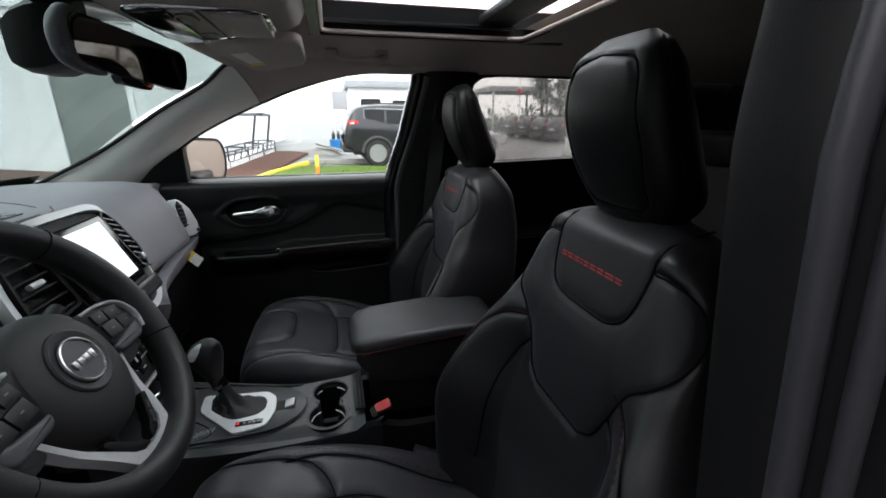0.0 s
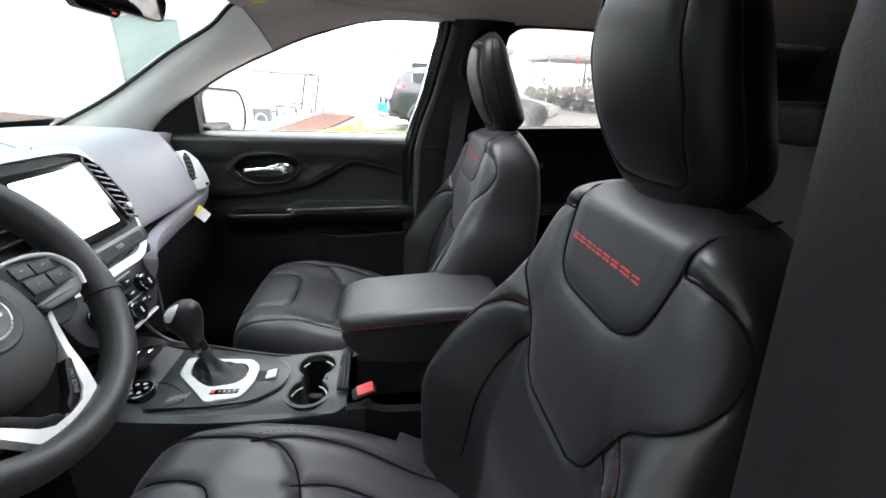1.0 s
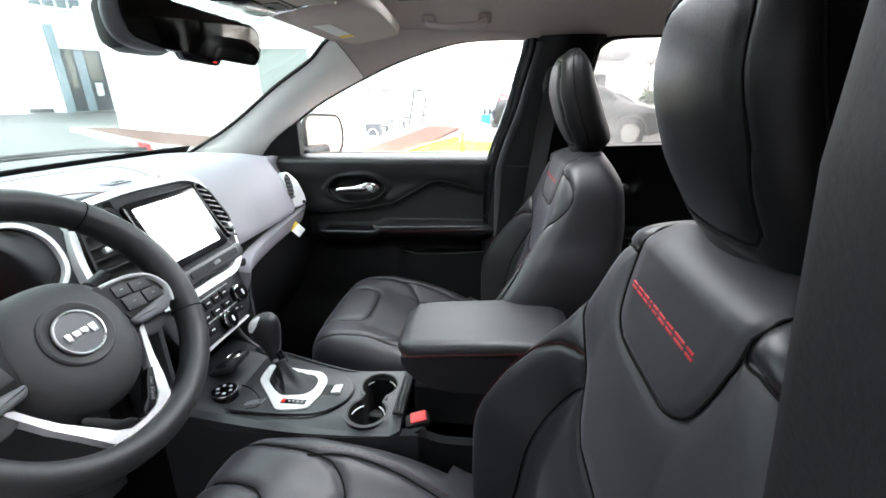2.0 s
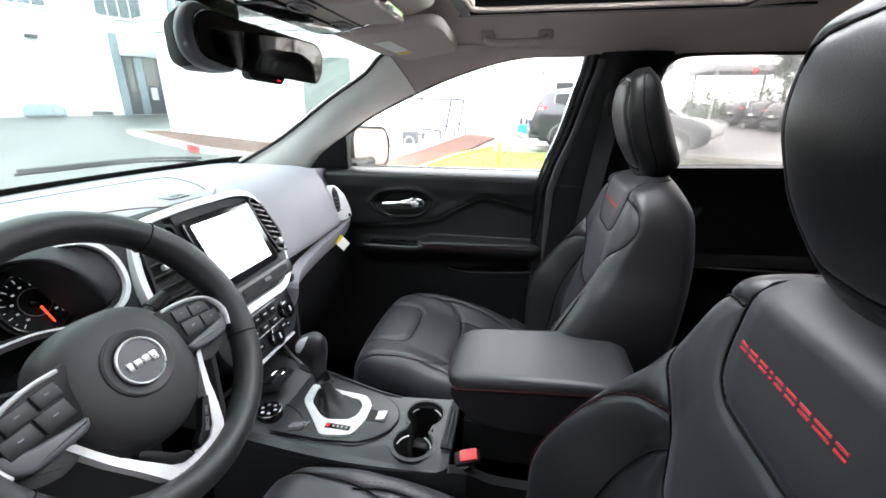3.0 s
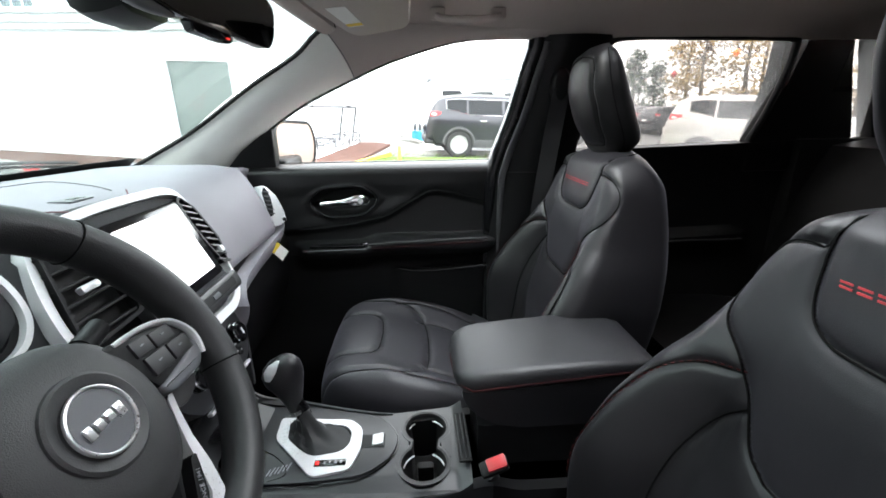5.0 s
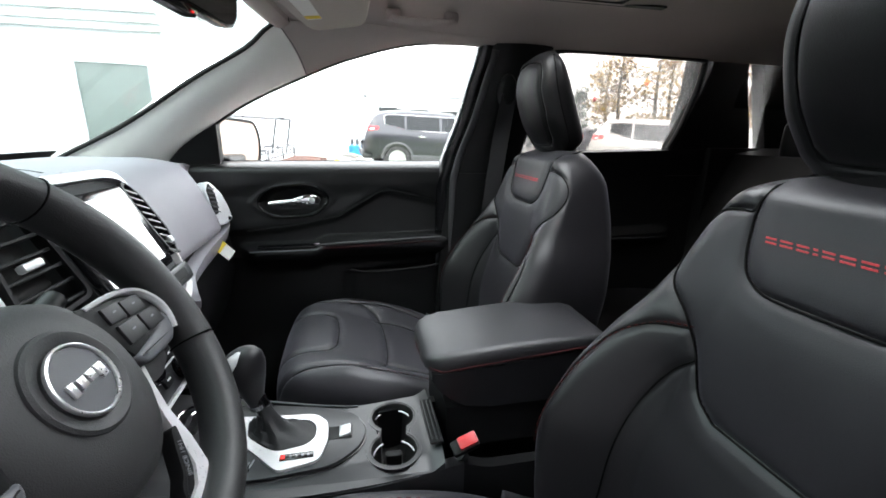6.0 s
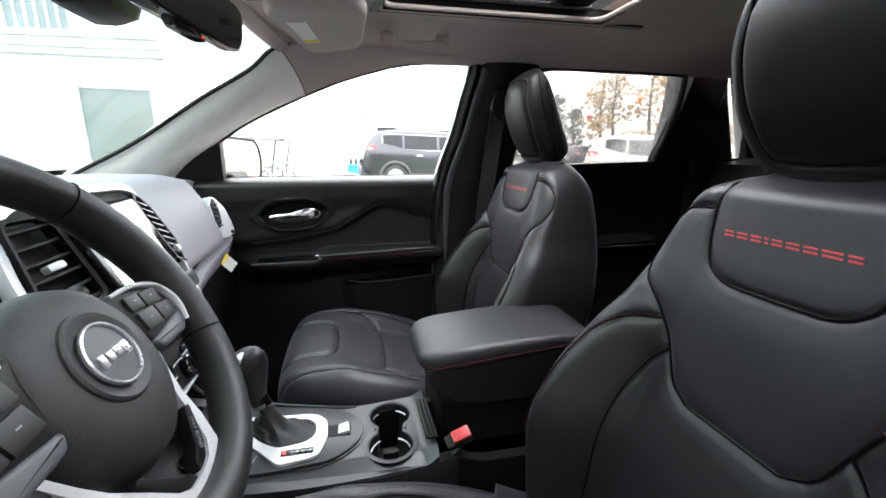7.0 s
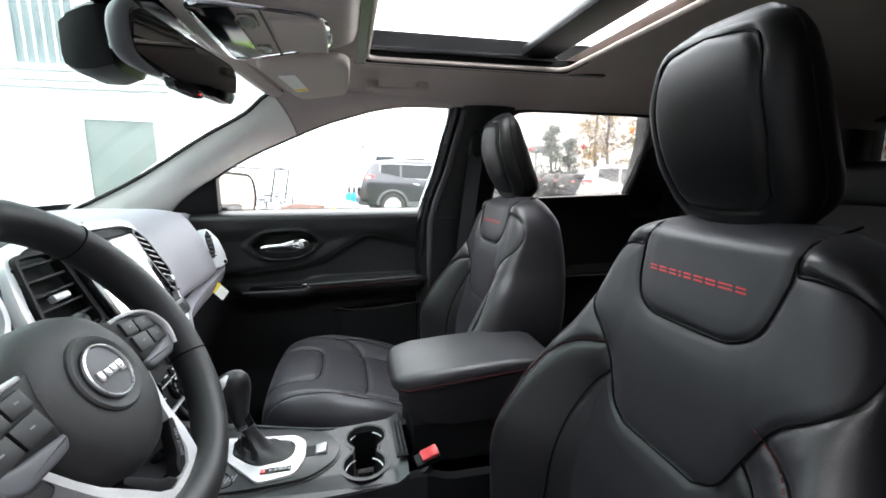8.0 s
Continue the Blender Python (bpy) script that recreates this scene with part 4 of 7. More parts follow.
# ---- headrest ----
def headrest_parts(seat):
    def section(t):
        """Half width, front, rear at a height share t."""
        w = lerp([(0, 0.080), (0.10, 0.097), (0.3, 0.106), (0.55, 0.105), (0.8, 0.095), (0.92, 0.079), (1, 0.048)], t)
        x0 = lerp([(0, 0.405), (0.1, 0.390), (0.35, 0.360), (0.65, 0.343), (0.88, 0.350), (1, 0.380)], t)
        return w, x0, lerp([(0, 0.475), (0.12, 0.492), (0.35, 0.474), (0.7, 0.442), (0.9, 0.422), (1, 0.402)], t)

    face = [(0.064, 0.12), (0.075, 0.40), (0.070, 0.76), (0.056, 0.86), (0.0, 0.90)]
    low = [(0.064, 0.12), (0.050, 0.06), (0.0, 0.045)]
    lines = both(face) + both(low)
    wing = both([(0.60, 0.04), (0.64, 0.5), (0.55, 0.97)])

    def at(a, t):
        w, x0, x1 = section(t)
        c, s = math.cos(a), math.sin(a)
        pw = lambda q, e: math.copysign(abs(q) ** e, q)
        u = w * pw(s, 0.80) * (1 - 0.16 * max(0, -c))
        mid, half = (x0 + x1) / 2, (x1 - x0) / 2
        x = mid - half * pw(c, 0.62 if c > 0 else 0.82)
        z = 1.300 + 0.228 * t
        if c > 0:
            d = min(off_line((u, t * 0.228), [(p, q * 0.228) for p, q in line]) for line in lines)
            x += 0.0045 * math.exp(-(d / 0.0045) ** 2)
        return (x, u + 0.014, z)
    nt, na = 60, 120
    rings = []
    for i in range(nt + 1):
        t = 0.5 - 0.5 * math.cos(math.pi * i / nt)
        rings.append([at(2 * math.pi * k / na, t) for k in range(na)])
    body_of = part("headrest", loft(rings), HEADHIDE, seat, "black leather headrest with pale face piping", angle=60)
    for line in lines:
        fine = spline([(p, q, 0) for p, q in line], 30)
        pts = []
        for p in fine:
            t = max(0.02, min(0.985, p.y))
            w = section(t)[0]
            a = math.asin(max(-1, min(1, math.copysign(abs(p.x / w) ** (1 / 0.80), p.x))))
            q = at(a, t)
            pts.append((q[0] - 0.0006, q[1], q[2]))
        part("piping", tube(pts, 0.0016, 6), THREAD, body_of, "sewn seam round the face")
    for s in (1, -1):
        ring = [at(s * 1.45, 0.03 + 0.92 * k / 20) for k in range(21)]
        part("side_seam", tube([(x, 0.014 + (u - 0.014) * 1.004, z) for x, u, z in ring], 0.0014, 5), THREAD, body_of)
        part("post", tube([(0.448, 0.014 + s * 0.055, 1.20), (0.446, 0.014 + s * 0.055, 1.33)], 0.0065, 10), CHROME, body_of)
    part("lower_shell", loft([[(0.440 + 0.036 * k * math.cos(a), 0.014 + 0.072 * k * math.sin(a), z) for a in [2 * math.pi * j / 24 for j in range(24)]] for k, z in ((0.9, 1.288), (1.0, 1.296), (1.05, 1.306))]), PLASTIC, body_of)


# ---- cushion ----
CUSH = [(-0.240, 0.685), (-0.262, 0.715), (-0.276, 0.755), (-0.272, 0.796), (-0.252, 0.828), (-0.210, 0.845), (-0.14, 0.839), (-0.07, 0.815), (0.0, 0.790), (0.06, 0.768), (0.12, 0.742), (0.18, 0.716), (0.24, 0.700), (0.30, 0.695)]
CUSH_INNER = [(-0.290, 0.108), (-0.185, 0.104), (-0.155, 0.096), (-0.138, 0.070), (-0.133, 0.0)]
CUSH_OUTER = [(-0.285, 0.190), (-0.16, 0.182), (-0.085, 0.178), (-0.052, 0.166), (-0.027, 0.134), (-0.015, 0.080), (-0.012, 0.0)]
CUSH_SIDE = [(-0.105, 0.174), (-0.04, 0.190), (0.05, 0.190), (0.14, 0.178), (0.30, 0.162)]
CUSH_MID = [(-0.035, 0.115), (0.03, 0.125), (0.10, 0.115), (0.20, 0.092), (0.30, 0.085)]
CUSH_SEAMS = []
for half in (CUSH_INNER, CUSH_OUTER, CUSH_SIDE, CUSH_MID):
    CUSH_SEAMS += [half, [(x, -u) for x, u in half]]


PANEL = CUSH_OUTER + [(x, -u) for x, u in reversed(CUSH_OUTER)]


def cushion_at(u, p):
    """p runs over the profile from the front foot over the top to the rear."""
    w = lerp([(-0.30, 0.212), (-0.2, 0.226), (-0.05, 0.246), (0.1, 0.258), (0.3, 0.262)], p.x)
    e = abs(u)
    rise = lerp([(-0.27, 0.0), (-0.18, 0.004), (-0.10, 0.016), (0.0, 0.026), (0.08, 0.024), (0.2, 0.012), (0.3, 0.0)], p.x)
    z = p.y + rise * step(0.45, 0.80, e) * (1 - 0.15 * step(0.9, 1, e))
    x = p.x + 0.020 * e ** 3
    if e > 0.80:
        fall = 1 - math.sqrt(max(0, 1 - ((e - 0.80) / 0.20) ** 2))
        z -= fall * (0.075 if p.y > 0.74 else 0.01)
        x += fall * 0.035 * step(-0.2, -0.27, p.x)
    return Vector((x, u * w, z))


def cushion_parts(seat):
    prof = spline([(x, z, 0) for x, z in CUSH], 170)
    nu = 180
    vs = []
    for p in prof:
        row = []
        for k in range(nu + 1):
            th = -1 + 2 * k / nu
            row.append(cushion_at(0.45 * th + 0.55 * math.sin(th * math.pi / 2), p))
        vs += row
    for q in vs:
        if q.z > 0.70 and q.x > -0.271:
            d = min(off_line((q.x, q.y), line) for line in CUSH_SEAMS)
            puff = 0.0045 if inside((q.x, q.y), PANEL) else 0.003
            q.z -= 0.0045 * math.exp(-(d / 0.0035) ** 2) + puff * (1 - step(0, 0.018, d))
    w = nu + 1
    fs = [(i * w + k, (i + 1) * w + k, (i + 1) * w + k + 1, i * w + k + 1) for i in range(len(prof) - 1) for k in range(nu)]
    top = [f for f in fs if inside((vs[f[0]].x, vs[f[0]].y), PANEL) and vs[f[0]].z > 0.775 and vs[f[0]].x > -0.2715]
    chosen = set(top)
    rest = [f for f in fs if f not in chosen]
    # skirt down to the seat base
    k0 = len(vs)
    rim = [k for k in range(w)] + [i * w + nu for i in range(1, len(prof))] + [(len(prof) - 1) * w + k for k in range(nu - 1, -1, -1)] + [i * w for i in range(len(prof) - 2, 0, -1)]
    low = [Vector((vs[a].x * 0.97, vs[a].y * 0.93, 0.62)) for a in rim]
    allv = vs + low
    skirt = [(rim[a], rim[b], k0 + b, k0 + a) for a, b in zip(range(len(rim)), list(range(1, len(rim))) + [0])]
    # Top faces take the brightened leather, as if lit from above.
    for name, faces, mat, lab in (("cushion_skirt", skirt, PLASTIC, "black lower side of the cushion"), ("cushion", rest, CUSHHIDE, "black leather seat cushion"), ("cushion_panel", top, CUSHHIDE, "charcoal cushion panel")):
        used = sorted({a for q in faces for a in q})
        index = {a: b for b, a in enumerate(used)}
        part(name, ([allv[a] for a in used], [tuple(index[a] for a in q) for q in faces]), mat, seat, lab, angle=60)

    def on_top(x, u):
        near = sorted(((q.x - x) ** 2 + (q.y - u) ** 2 + 1e-7, q.z) for q in vs if abs(q.x - x) < 0.03 and abs(q.y - u) < 0.03 and q.z > 0.69)[:8]
        total = sum(1 / d for d, z in near)
        return Vector((x, u, sum(z / d for d, z in near) / total + 0.0022)) if near else Vector((x, u, 0.79))
    lines = []
    for line in CUSH_SEAMS:
        if min(x for x, u in line) < -0.28:
            line = [(max(x, -0.262), u) for x, u in line]
        fine = spline([(x, u, 0) for x, u in line], 5 * len(line))
        lines.append(tube([on_top(p.x, p.y) for p in fine], 0.0013, 5))
    part("seam", join(*lines), THREAD, seat, "dark sewn seams")
    for s in (1, -1):
        fine = spline([(x, s * (u + 0.008), 0) for x, u in CUSH_SIDE], 50)
        part("stitching", join(*[tube([on_top(a.x, a.y) + Vector((0, 0, 0.0008)), on_top(b.x, b.y) + Vector((0, 0, 0.0008))], 0.0006, 4) for a, b in zip(fine[::2], fine[1::2])]), REDTHREAD, seat, "dark red stitching")
    front = [cushion_at(-1 + 2 * k / 60, Vector((-0.280, 0.735, 0))) + Vector((0.002, 0, 0)) for k in range(3, 58)]
    part("front_piping", tube(front, 0.0024, 6), LEATHER, seat)
    part("seat_base", join(block((0.48, 0.46, 0.16), (0.02, 0, 0.60), 0.03, 3), block((0.46, 0.025, 0.11), (0.06, 0.25, 0.66), 0.01), block((0.46, 0.025, 0.11), (0.06, -0.25, 0.66), 0.01)), PLASTIC, seat, "black plastic seat base")
    part("slide_rail", block((0.60, 0.04, 0.06), (0.02, 0.19, 0.44), 0.006), PLASTIC, seat)
    part("slide_rail", block((0.60, 0.04, 0.06), (0.02, -0.19, 0.44), 0.006), PLASTIC, seat)
    part("recliner_cover", block((0.12, 0.030, 0.16), (0.27, -0.262, 0.76), 0.012, 3), PLASTIC, seat)


driver_seat = thing("front_seat", "black leather front seat behind the steering wheel, with red embroidery", "car seat", "front seats", at=pose(0, -0.325, 0))
backrest_parts(driver_seat)
headrest_parts(driver_seat)
cushion_parts(driver_seat)
other_seat = copy_thing(driver_seat, pose(0, 0.415, 0))
other_seat["label"] = "black leather passenger seat with red embroidery and charcoal insert"

# ---- rear bench ----
bench = thing("rear_bench", "leather rear bench behind the front seats, shade put into its colour", "car seat")


def slab_seat(u, v, x0, x1, z0, z1, puff):
    return (x0 + (x1 - x0) * v - puff * math.sin(math.pi * min(1, max(0, v))) * (0.6 + 0.4 * math.cos(6 * math.pi * u)), MID + (2 * u - 1) * 0.62, z0 + (z1 - z0) * v)


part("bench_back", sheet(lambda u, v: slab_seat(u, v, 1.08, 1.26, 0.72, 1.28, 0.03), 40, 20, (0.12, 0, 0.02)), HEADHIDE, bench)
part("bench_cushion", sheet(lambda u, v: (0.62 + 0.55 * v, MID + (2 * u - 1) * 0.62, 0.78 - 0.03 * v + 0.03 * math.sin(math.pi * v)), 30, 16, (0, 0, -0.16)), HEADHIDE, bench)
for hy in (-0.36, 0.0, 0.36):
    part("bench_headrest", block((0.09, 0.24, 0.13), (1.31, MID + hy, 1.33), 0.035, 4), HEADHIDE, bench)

# ---- dashboard ----
dash = thing("dashboard", "black soft-touch dashboard with silver-trimmed centre stack", "dashboard")


def pad_profile(y):
    """The dash's cross-section at y, from the windscreen's foot over the top to the lower edge of the pad."""
    c = max(0.0, min(1.0, (abs(y - MID)) / 0.70))
    foot = Vector((-1.06 + 0.21 * c ** 2.2, 0, 1.242 + 0.015 * c))
    hood = math.exp(-((y + 0.335) / 0.16) ** 4)
    mid = math.exp(-((y - 0.05) / 0.24) ** 4)
    far = step(0.18, 0.32, y)
    top = 1.270 - 0.035 * step(0.55, 0.76, y) - 0.020 * step(-0.45, -0.66, y)
    pts = [foot, Vector((-0.90, 0, 1.258)), Vector((-0.76, 0, top)), Vector((-0.64, 0, top + 0.008 * hood))]
    face = [(-0.560, top - 0.004, -0.5), (-0.515, 1.245, 0), (-0.482, 1.205, 0), (-0.456, 1.15, 0), (-0.436, 1.090, 0), (-0.440, 1.070, 0)]
    stack = [(-0.560, 1.268), (-0.515, 1.262), (-0.50, 1.24), (-0.48, 1.18), (-0.46, 1.12), (-0.455, 1.07)]
    hooded = [(-0.560, 1.285), (-0.500, 1.288), (-0.462, 1.278), (-0.460, 1.268), (-0.60, 1.266), (-0.68, 1.20)]
    for (ax, az, _), (bx, bz), (hx, hz) in zip(face, stack, hooded):
        f = Vector((ax, 0, min(az, top)))
        k = Vector((bx, 0, bz))
        h = Vector((hx, 0, hz))
        pts.append(f * (1 - max(mid * (1 - far), hood)) + (k * mid * (1 - far) + h * hood) * (max(mid * (1 - far), hood) / (mid * (1 - far) + hood + 1e-6)))
    back = 0.052 * step(0.596, 0.655, y)
    return [Vector((p.x - back * (0, 0, 0, 0, 0, 0.35, 1, 1, 1, 1)[i], y, p.z)) for i, p in enumerate(pts)]


def dash_pad():
    rings = []
    for k in range(111):
        y = -0.64 + 1.40 * k / 110
        pts = spline(pad_profile(y), 46)
        under = [Vector((-0.60, y, 1.04)), Vector((-0.98, y, 1.10))]
        rings.append(pts + under)
    return loft(rings)


dash_vs, dash_fs = dash_pad()


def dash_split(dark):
    """The pad's faces: the top and far side in the brightened tone, or the dark front round the dials and the stack."""
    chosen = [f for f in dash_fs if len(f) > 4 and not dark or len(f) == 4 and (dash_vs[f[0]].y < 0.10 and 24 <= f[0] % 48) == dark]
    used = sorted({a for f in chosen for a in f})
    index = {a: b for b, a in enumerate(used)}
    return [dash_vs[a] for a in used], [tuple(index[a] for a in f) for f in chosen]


pad = part("dash_pad", dash_split(False), LITPAD, dash, "soft-touch dash top, sky brightness put into its grey")
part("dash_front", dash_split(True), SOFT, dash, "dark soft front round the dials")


def pad_at(x, y, up=0.0):
    """A point on the dash top at x, y."""
    pts = spline(pad_profile(y), 90)
    for a, b in zip(pts, pts[1:]):
        if a.x <= x <= b.x:
            return Vector((x, y, a.z + (b.z - a.z) * (x - a.x) / max(1e-6, b.x - a.x) + up))
    return Vector((x, y, pts[0].z + up))


line = spline([(-0.640, -0.52, 0), (-0.630, -0.30, 0), (-0.600, -0.14, 0), (-0.550, -0.03, 0), (-0.512, 0.020, 0), (-0.508, 0.076, 0), (-0.516, 0.140, 0), (-0.540, 0.180, 0)], 60)
part("dash_stitching", tube([pad_at(p.x, p.y, 0.0006) for p in line], 0.0013, 5), DASHTHREAD, pad, "faded red stitching along the dash")
hatch = spline([(-0.86, -0.20, 0), (-0.845, 0.0, 0), (-0.81, 0.17, 0), (-0.765, 0.265, 0), (-0.709, 0.258, 0), (-0.626, 0.216, 0), (-0.556, 0.166, 0)], 50)
part("speaker_cover_line", tube([pad_at(p.x, p.y, 0.0002) for p in hatch], 0.0014, 5), FRAMEGREY, pad)
seat_z = pad_at(-0.556, 0.078).z
grille = part("light_sensor", block((0.034, 0.046, 0.003), (-0.556, 0.078, seat_z + 0.0005), 0.001), ENDGREY, pad)
part("sensor_lens", block((0.012, 0.026, 0.003), (-0.552, 0.082, seat_z + 0.0015), 0.001), GLOSSBLACK, grille)

# lower dash: knee panels and glovebox
part("glovebox", sheet(lambda u, v: (-0.462 - 0.03 * v + 0.03 * math.sin(math.pi * v) - 0.06 * v * v, 0.205 + 0.54 * u, 1.050 - 0.36 * v), 24, 20, (-0.12, 0, 0)), PLASTIC, dash, "black glovebox lid")
part("glovebox_catch", block((0.012, 0.05, 0.014), (-0.437, 0.30, 1.010), 0.004), CHROME, dash)
part("knee_panel", sheet(lambda u, v: (-0.50 - 0.03 * v, -0.64 + 0.53 * u, 1.10 - 0.42 * v), 20, 16, (-0.10, 0, 0)), SOFT, dash, "black knee panel")
swoosh = spline([(-0.452, 0.690, 1.080), (-0.440, 0.655, 1.078), (-0.438, 0.60, 1.070), (-0.438, 0.45, 1.056), (-0.420, 0.30, 1.050), (-0.392, 0.215, 1.046), (-0.380, 0.19, 1.03)], 40)
part("swoosh_trim", sheet(lambda u, v: swoosh[min(39, int(round(u * 39)))] + Vector((0.012 - 0.004 * v - 0.016 * v * v, 0, -0.052 * v)), 39, 8, (-0.03, 0, 0)), LITPAD, dash, "grey trim sweeping from the vent to the stack")

# end vent at the passenger side
vent_m = facing((-0.430, 0.665, 1.150), (0.88, -0.44, 0.18))
leaf = rounded([(-0.060, 0.055), (-0.044, 0.047), (-0.019, 0.019), (-0.005, -0.025), (-0.002, -0.059), (-0.033, -0.068), (-0.076, -0.065), (-0.073, -0.036), (-0.0725, 0.030)], 0.006, 3)
mouth = rounded([(-0.0575, 0.0497), (-0.048, 0.036), (-0.0438, 0.0121), (-0.0441, -0.0108), (-0.0493, -0.0345), (-0.0657, -0.0365), (-0.066, -0.013), (-0.0691, 0.0326)], 0.004, 3)
side_vent = part("end_vent", prism(leaf, vent_m @ Matrix.Translation((0, 0, -0.026)), 0.030, 0.004, 3), LITSILVER, dash, "silver leaf round the end vent")
part("vent_mouth", prism(mouth, vent_m @ Matrix.Translation((0, 0, 0.001)), 0.004), RUBBER, side_vent)
for k in range(6):
    part("slat", moved(block((0.021, 0.0032, 0.010), (0, 0, 0), 0.001), vent_m @ Matrix.Translation((-0.0575 + 0.0008 * abs(k - 3), -0.028 + 0.0125 * k, 0.004)) @ Matrix.Rotation(radians(-14), 4, "Z")), ENDGREY, side_vent)
part("vane_wheel", lathe([(0.0055, 0.0), (0.0055, 0.003), (0.004, 0.005), (0.001, 0.005)], vent_m @ Matrix.Translation((-0.014, -0.054, 0.003)), 20), CONSOLE, side_vent)

# centre stack
tilt = math.atan2(0.050, 0.105)
stack_m = facing((-0.428, 0.072, 1.180), (math.cos(tilt), 0, math.sin(tilt)))   # x points to the passenger, y up the screen
stack = thing("centre_stack", "silver-framed centre stack with a lit touch screen and vents", "centre stack")
hexa = [(-0.184, 0.072), (-0.158, 0.101), (-0.06, 0.104), (0.072, 0.101), (0.120, 0.086), (0.143, 0.054), (0.157, -0.018), (0.136, -0.068), (0.104, -0.112), (0.058, -0.138), (0.0, -0.136), (-0.110, -0.135), (-0.185, -0.112), (-0.214, -0.062), (-0.213, -0.020), (-0.203, 0.025)]
ring_out = rounded(hexa, 0.03, 5)
cx, cy = 0.0, -0.005
ring_in = [(cx + (x - cx) * 0.945, cy + (y - cy) * 0.885) for x, y in ring_out]


def bent(data):
    """Both flanks of the stack sweep forward."""
    back = stack_m.inverted()
    out = []
    for v in data[0]:
        p = back @ Vector(v)
        p.z += -0.028 * step(-0.08, -0.18, p.x) - 0.014 * step(0.085, 0.16, p.x)
        out.append(stack_m @ p)
    return out, data[1]


part("silver_frame", bent(ringed(ring_out, ring_in, stack_m @ Matrix.Translation((0, 0, -0.008)), 0.018)), LITSILVER, stack, "satin silver surround")
part("stack_face", prism([(max(-0.105, min(0.105, x * 0.99)), y * 0.99) for x, y in ring_in], stack_m @ Matrix.Translation((0, 0, -0.022)), 0.020), SOFT, stack, "dark plastic stack face")
bezel = part("screen_bezel", prism(rounded([(-0.103, -0.072), (0.087, -0.072), (0.087, 0.073), (-0.103, 0.073)], 0.014), stack_m @ Matrix.Translation((0, 0, 0.0)), 0.010, 0.003), GLOSSBLACK, stack, "gloss black screen border")
part("screen", prism(rounded([(-0.089, -0.057), (0.067, -0.057), (0.067, 0.060), (-0.089, 0.060)], 0.004), stack_m @ Matrix.Translation((0, 0, 0.0102)), 0.001), SCREEN, bezel, "lit white touch screen")
part("slot_panel", prism(rounded([(-0.095, -0.112), (0.108, -0.112), (0.112, -0.080), (-0.090, -0.080)], 0.012), stack_m @ Matrix.Translation((0, 0, 0.0)), 0.014, 0.004), CONSOLE, stack, "grey strip of hidden buttons")
part("slot", prism(rounded([(-0.07, -0.103), (0.085, -0.103), (0.088, -0.088), (-0.067, -0.088)], 0.006), stack_m @ Matrix.Translation((0, 0, 0.014)), 0.002), PLASTIC, stack)
part("slot_mark", moved(block((0.022, 0.008, 0.003), (0.01, -0.096, 0.0165), 0.001), stack_m), ENDGREY, stack)


def stack_vent(cx, w, turn, n, out):
    m = stack_m @ Matrix.Translation((cx, 0.012, out)) @ Matrix.Rotation(radians(turn), 4, "Y")
    box = rounded([(-w, -0.068), (w, -0.068), (w, 0.068), (-w, 0.068)], 0.016, 4)
    if cx < 0:
        box = rounded([(-w * 1.15, -0.066), (w, -0.060), (w, 0.066), (-w * 0.45, 0.070)], 0.012, 4)
    v = part("vent", ringed(box, [(x * 0.88, y * 0.92) for x, y in box], m, 0.016), PLASTIC, stack, "black air vent")
    part("vent_mouth", prism([(x * 0.9, y * 0.93) for x, y in box], m @ Matrix.Translation((0, 0, -0.02)), 0.003), RUBBER, v)
    for k in range(n):
        part("slat", moved(block((2 * w * (0.98 - 0.05 * k), 0.0042, 0.016), (-0.004 + 0.0022 * k, -0.052 + 0.104 * k / (n - 1), 0.004), 0.0012), m), PLASTIC, v)
    part("vane_knob", moved(block((0.026, 0.010, 0.012), (0, 0.0, 0.016), 0.003), m), SILVER, v, "satin vane slider")


stack_vent(-0.152, 0.046, -8, 6, -0.022)
leaf_m = stack_m @ Matrix.Translation((0, 0, -0.006))
leaf_line = rounded([(0.096, 0.074), (0.112, 0.078), (0.134, 0.050), (0.146, -0.018), (0.126, -0.062), (0.108, -0.064), (0.098, -0.016), (0.092, 0.030)], 0.008, 3)
leaf_vent = part("vent", ringed(leaf_line, [(0.118 + (x - 0.118) * 0.80, y * 0.94) for x, y in leaf_line], leaf_m, 0.012), PLASTIC, stack, "narrow black vent beside the screen")
part("vent_mouth", prism(leaf_line, leaf_m @ Matrix.Translation((0, 0, -0.012)), 0.003), RUBBER, leaf_vent)
for k in range(9):
    h = 0.058 - 0.0145 * k
    c = lerp([(-0.07, 0.118), (-0.02, 0.122), (0.03, 0.117), (0.07, 0.108)], h)
    part("slat", moved(block((0.034, 0.004, 0.016), (0, 0, 0), 0.001), leaf_m @ Matrix.Translation((c, h, 0.004)) @ Matrix.Rotation(radians(-24), 4, "Z")), CONSOLE, leaf_vent)
part("vane_knob", moved(block((0.012, 0.012, 0.010), (0.125, -0.038, 0.012), 0.003), leaf_m), SILVER, leaf_vent, "satin vane slider")

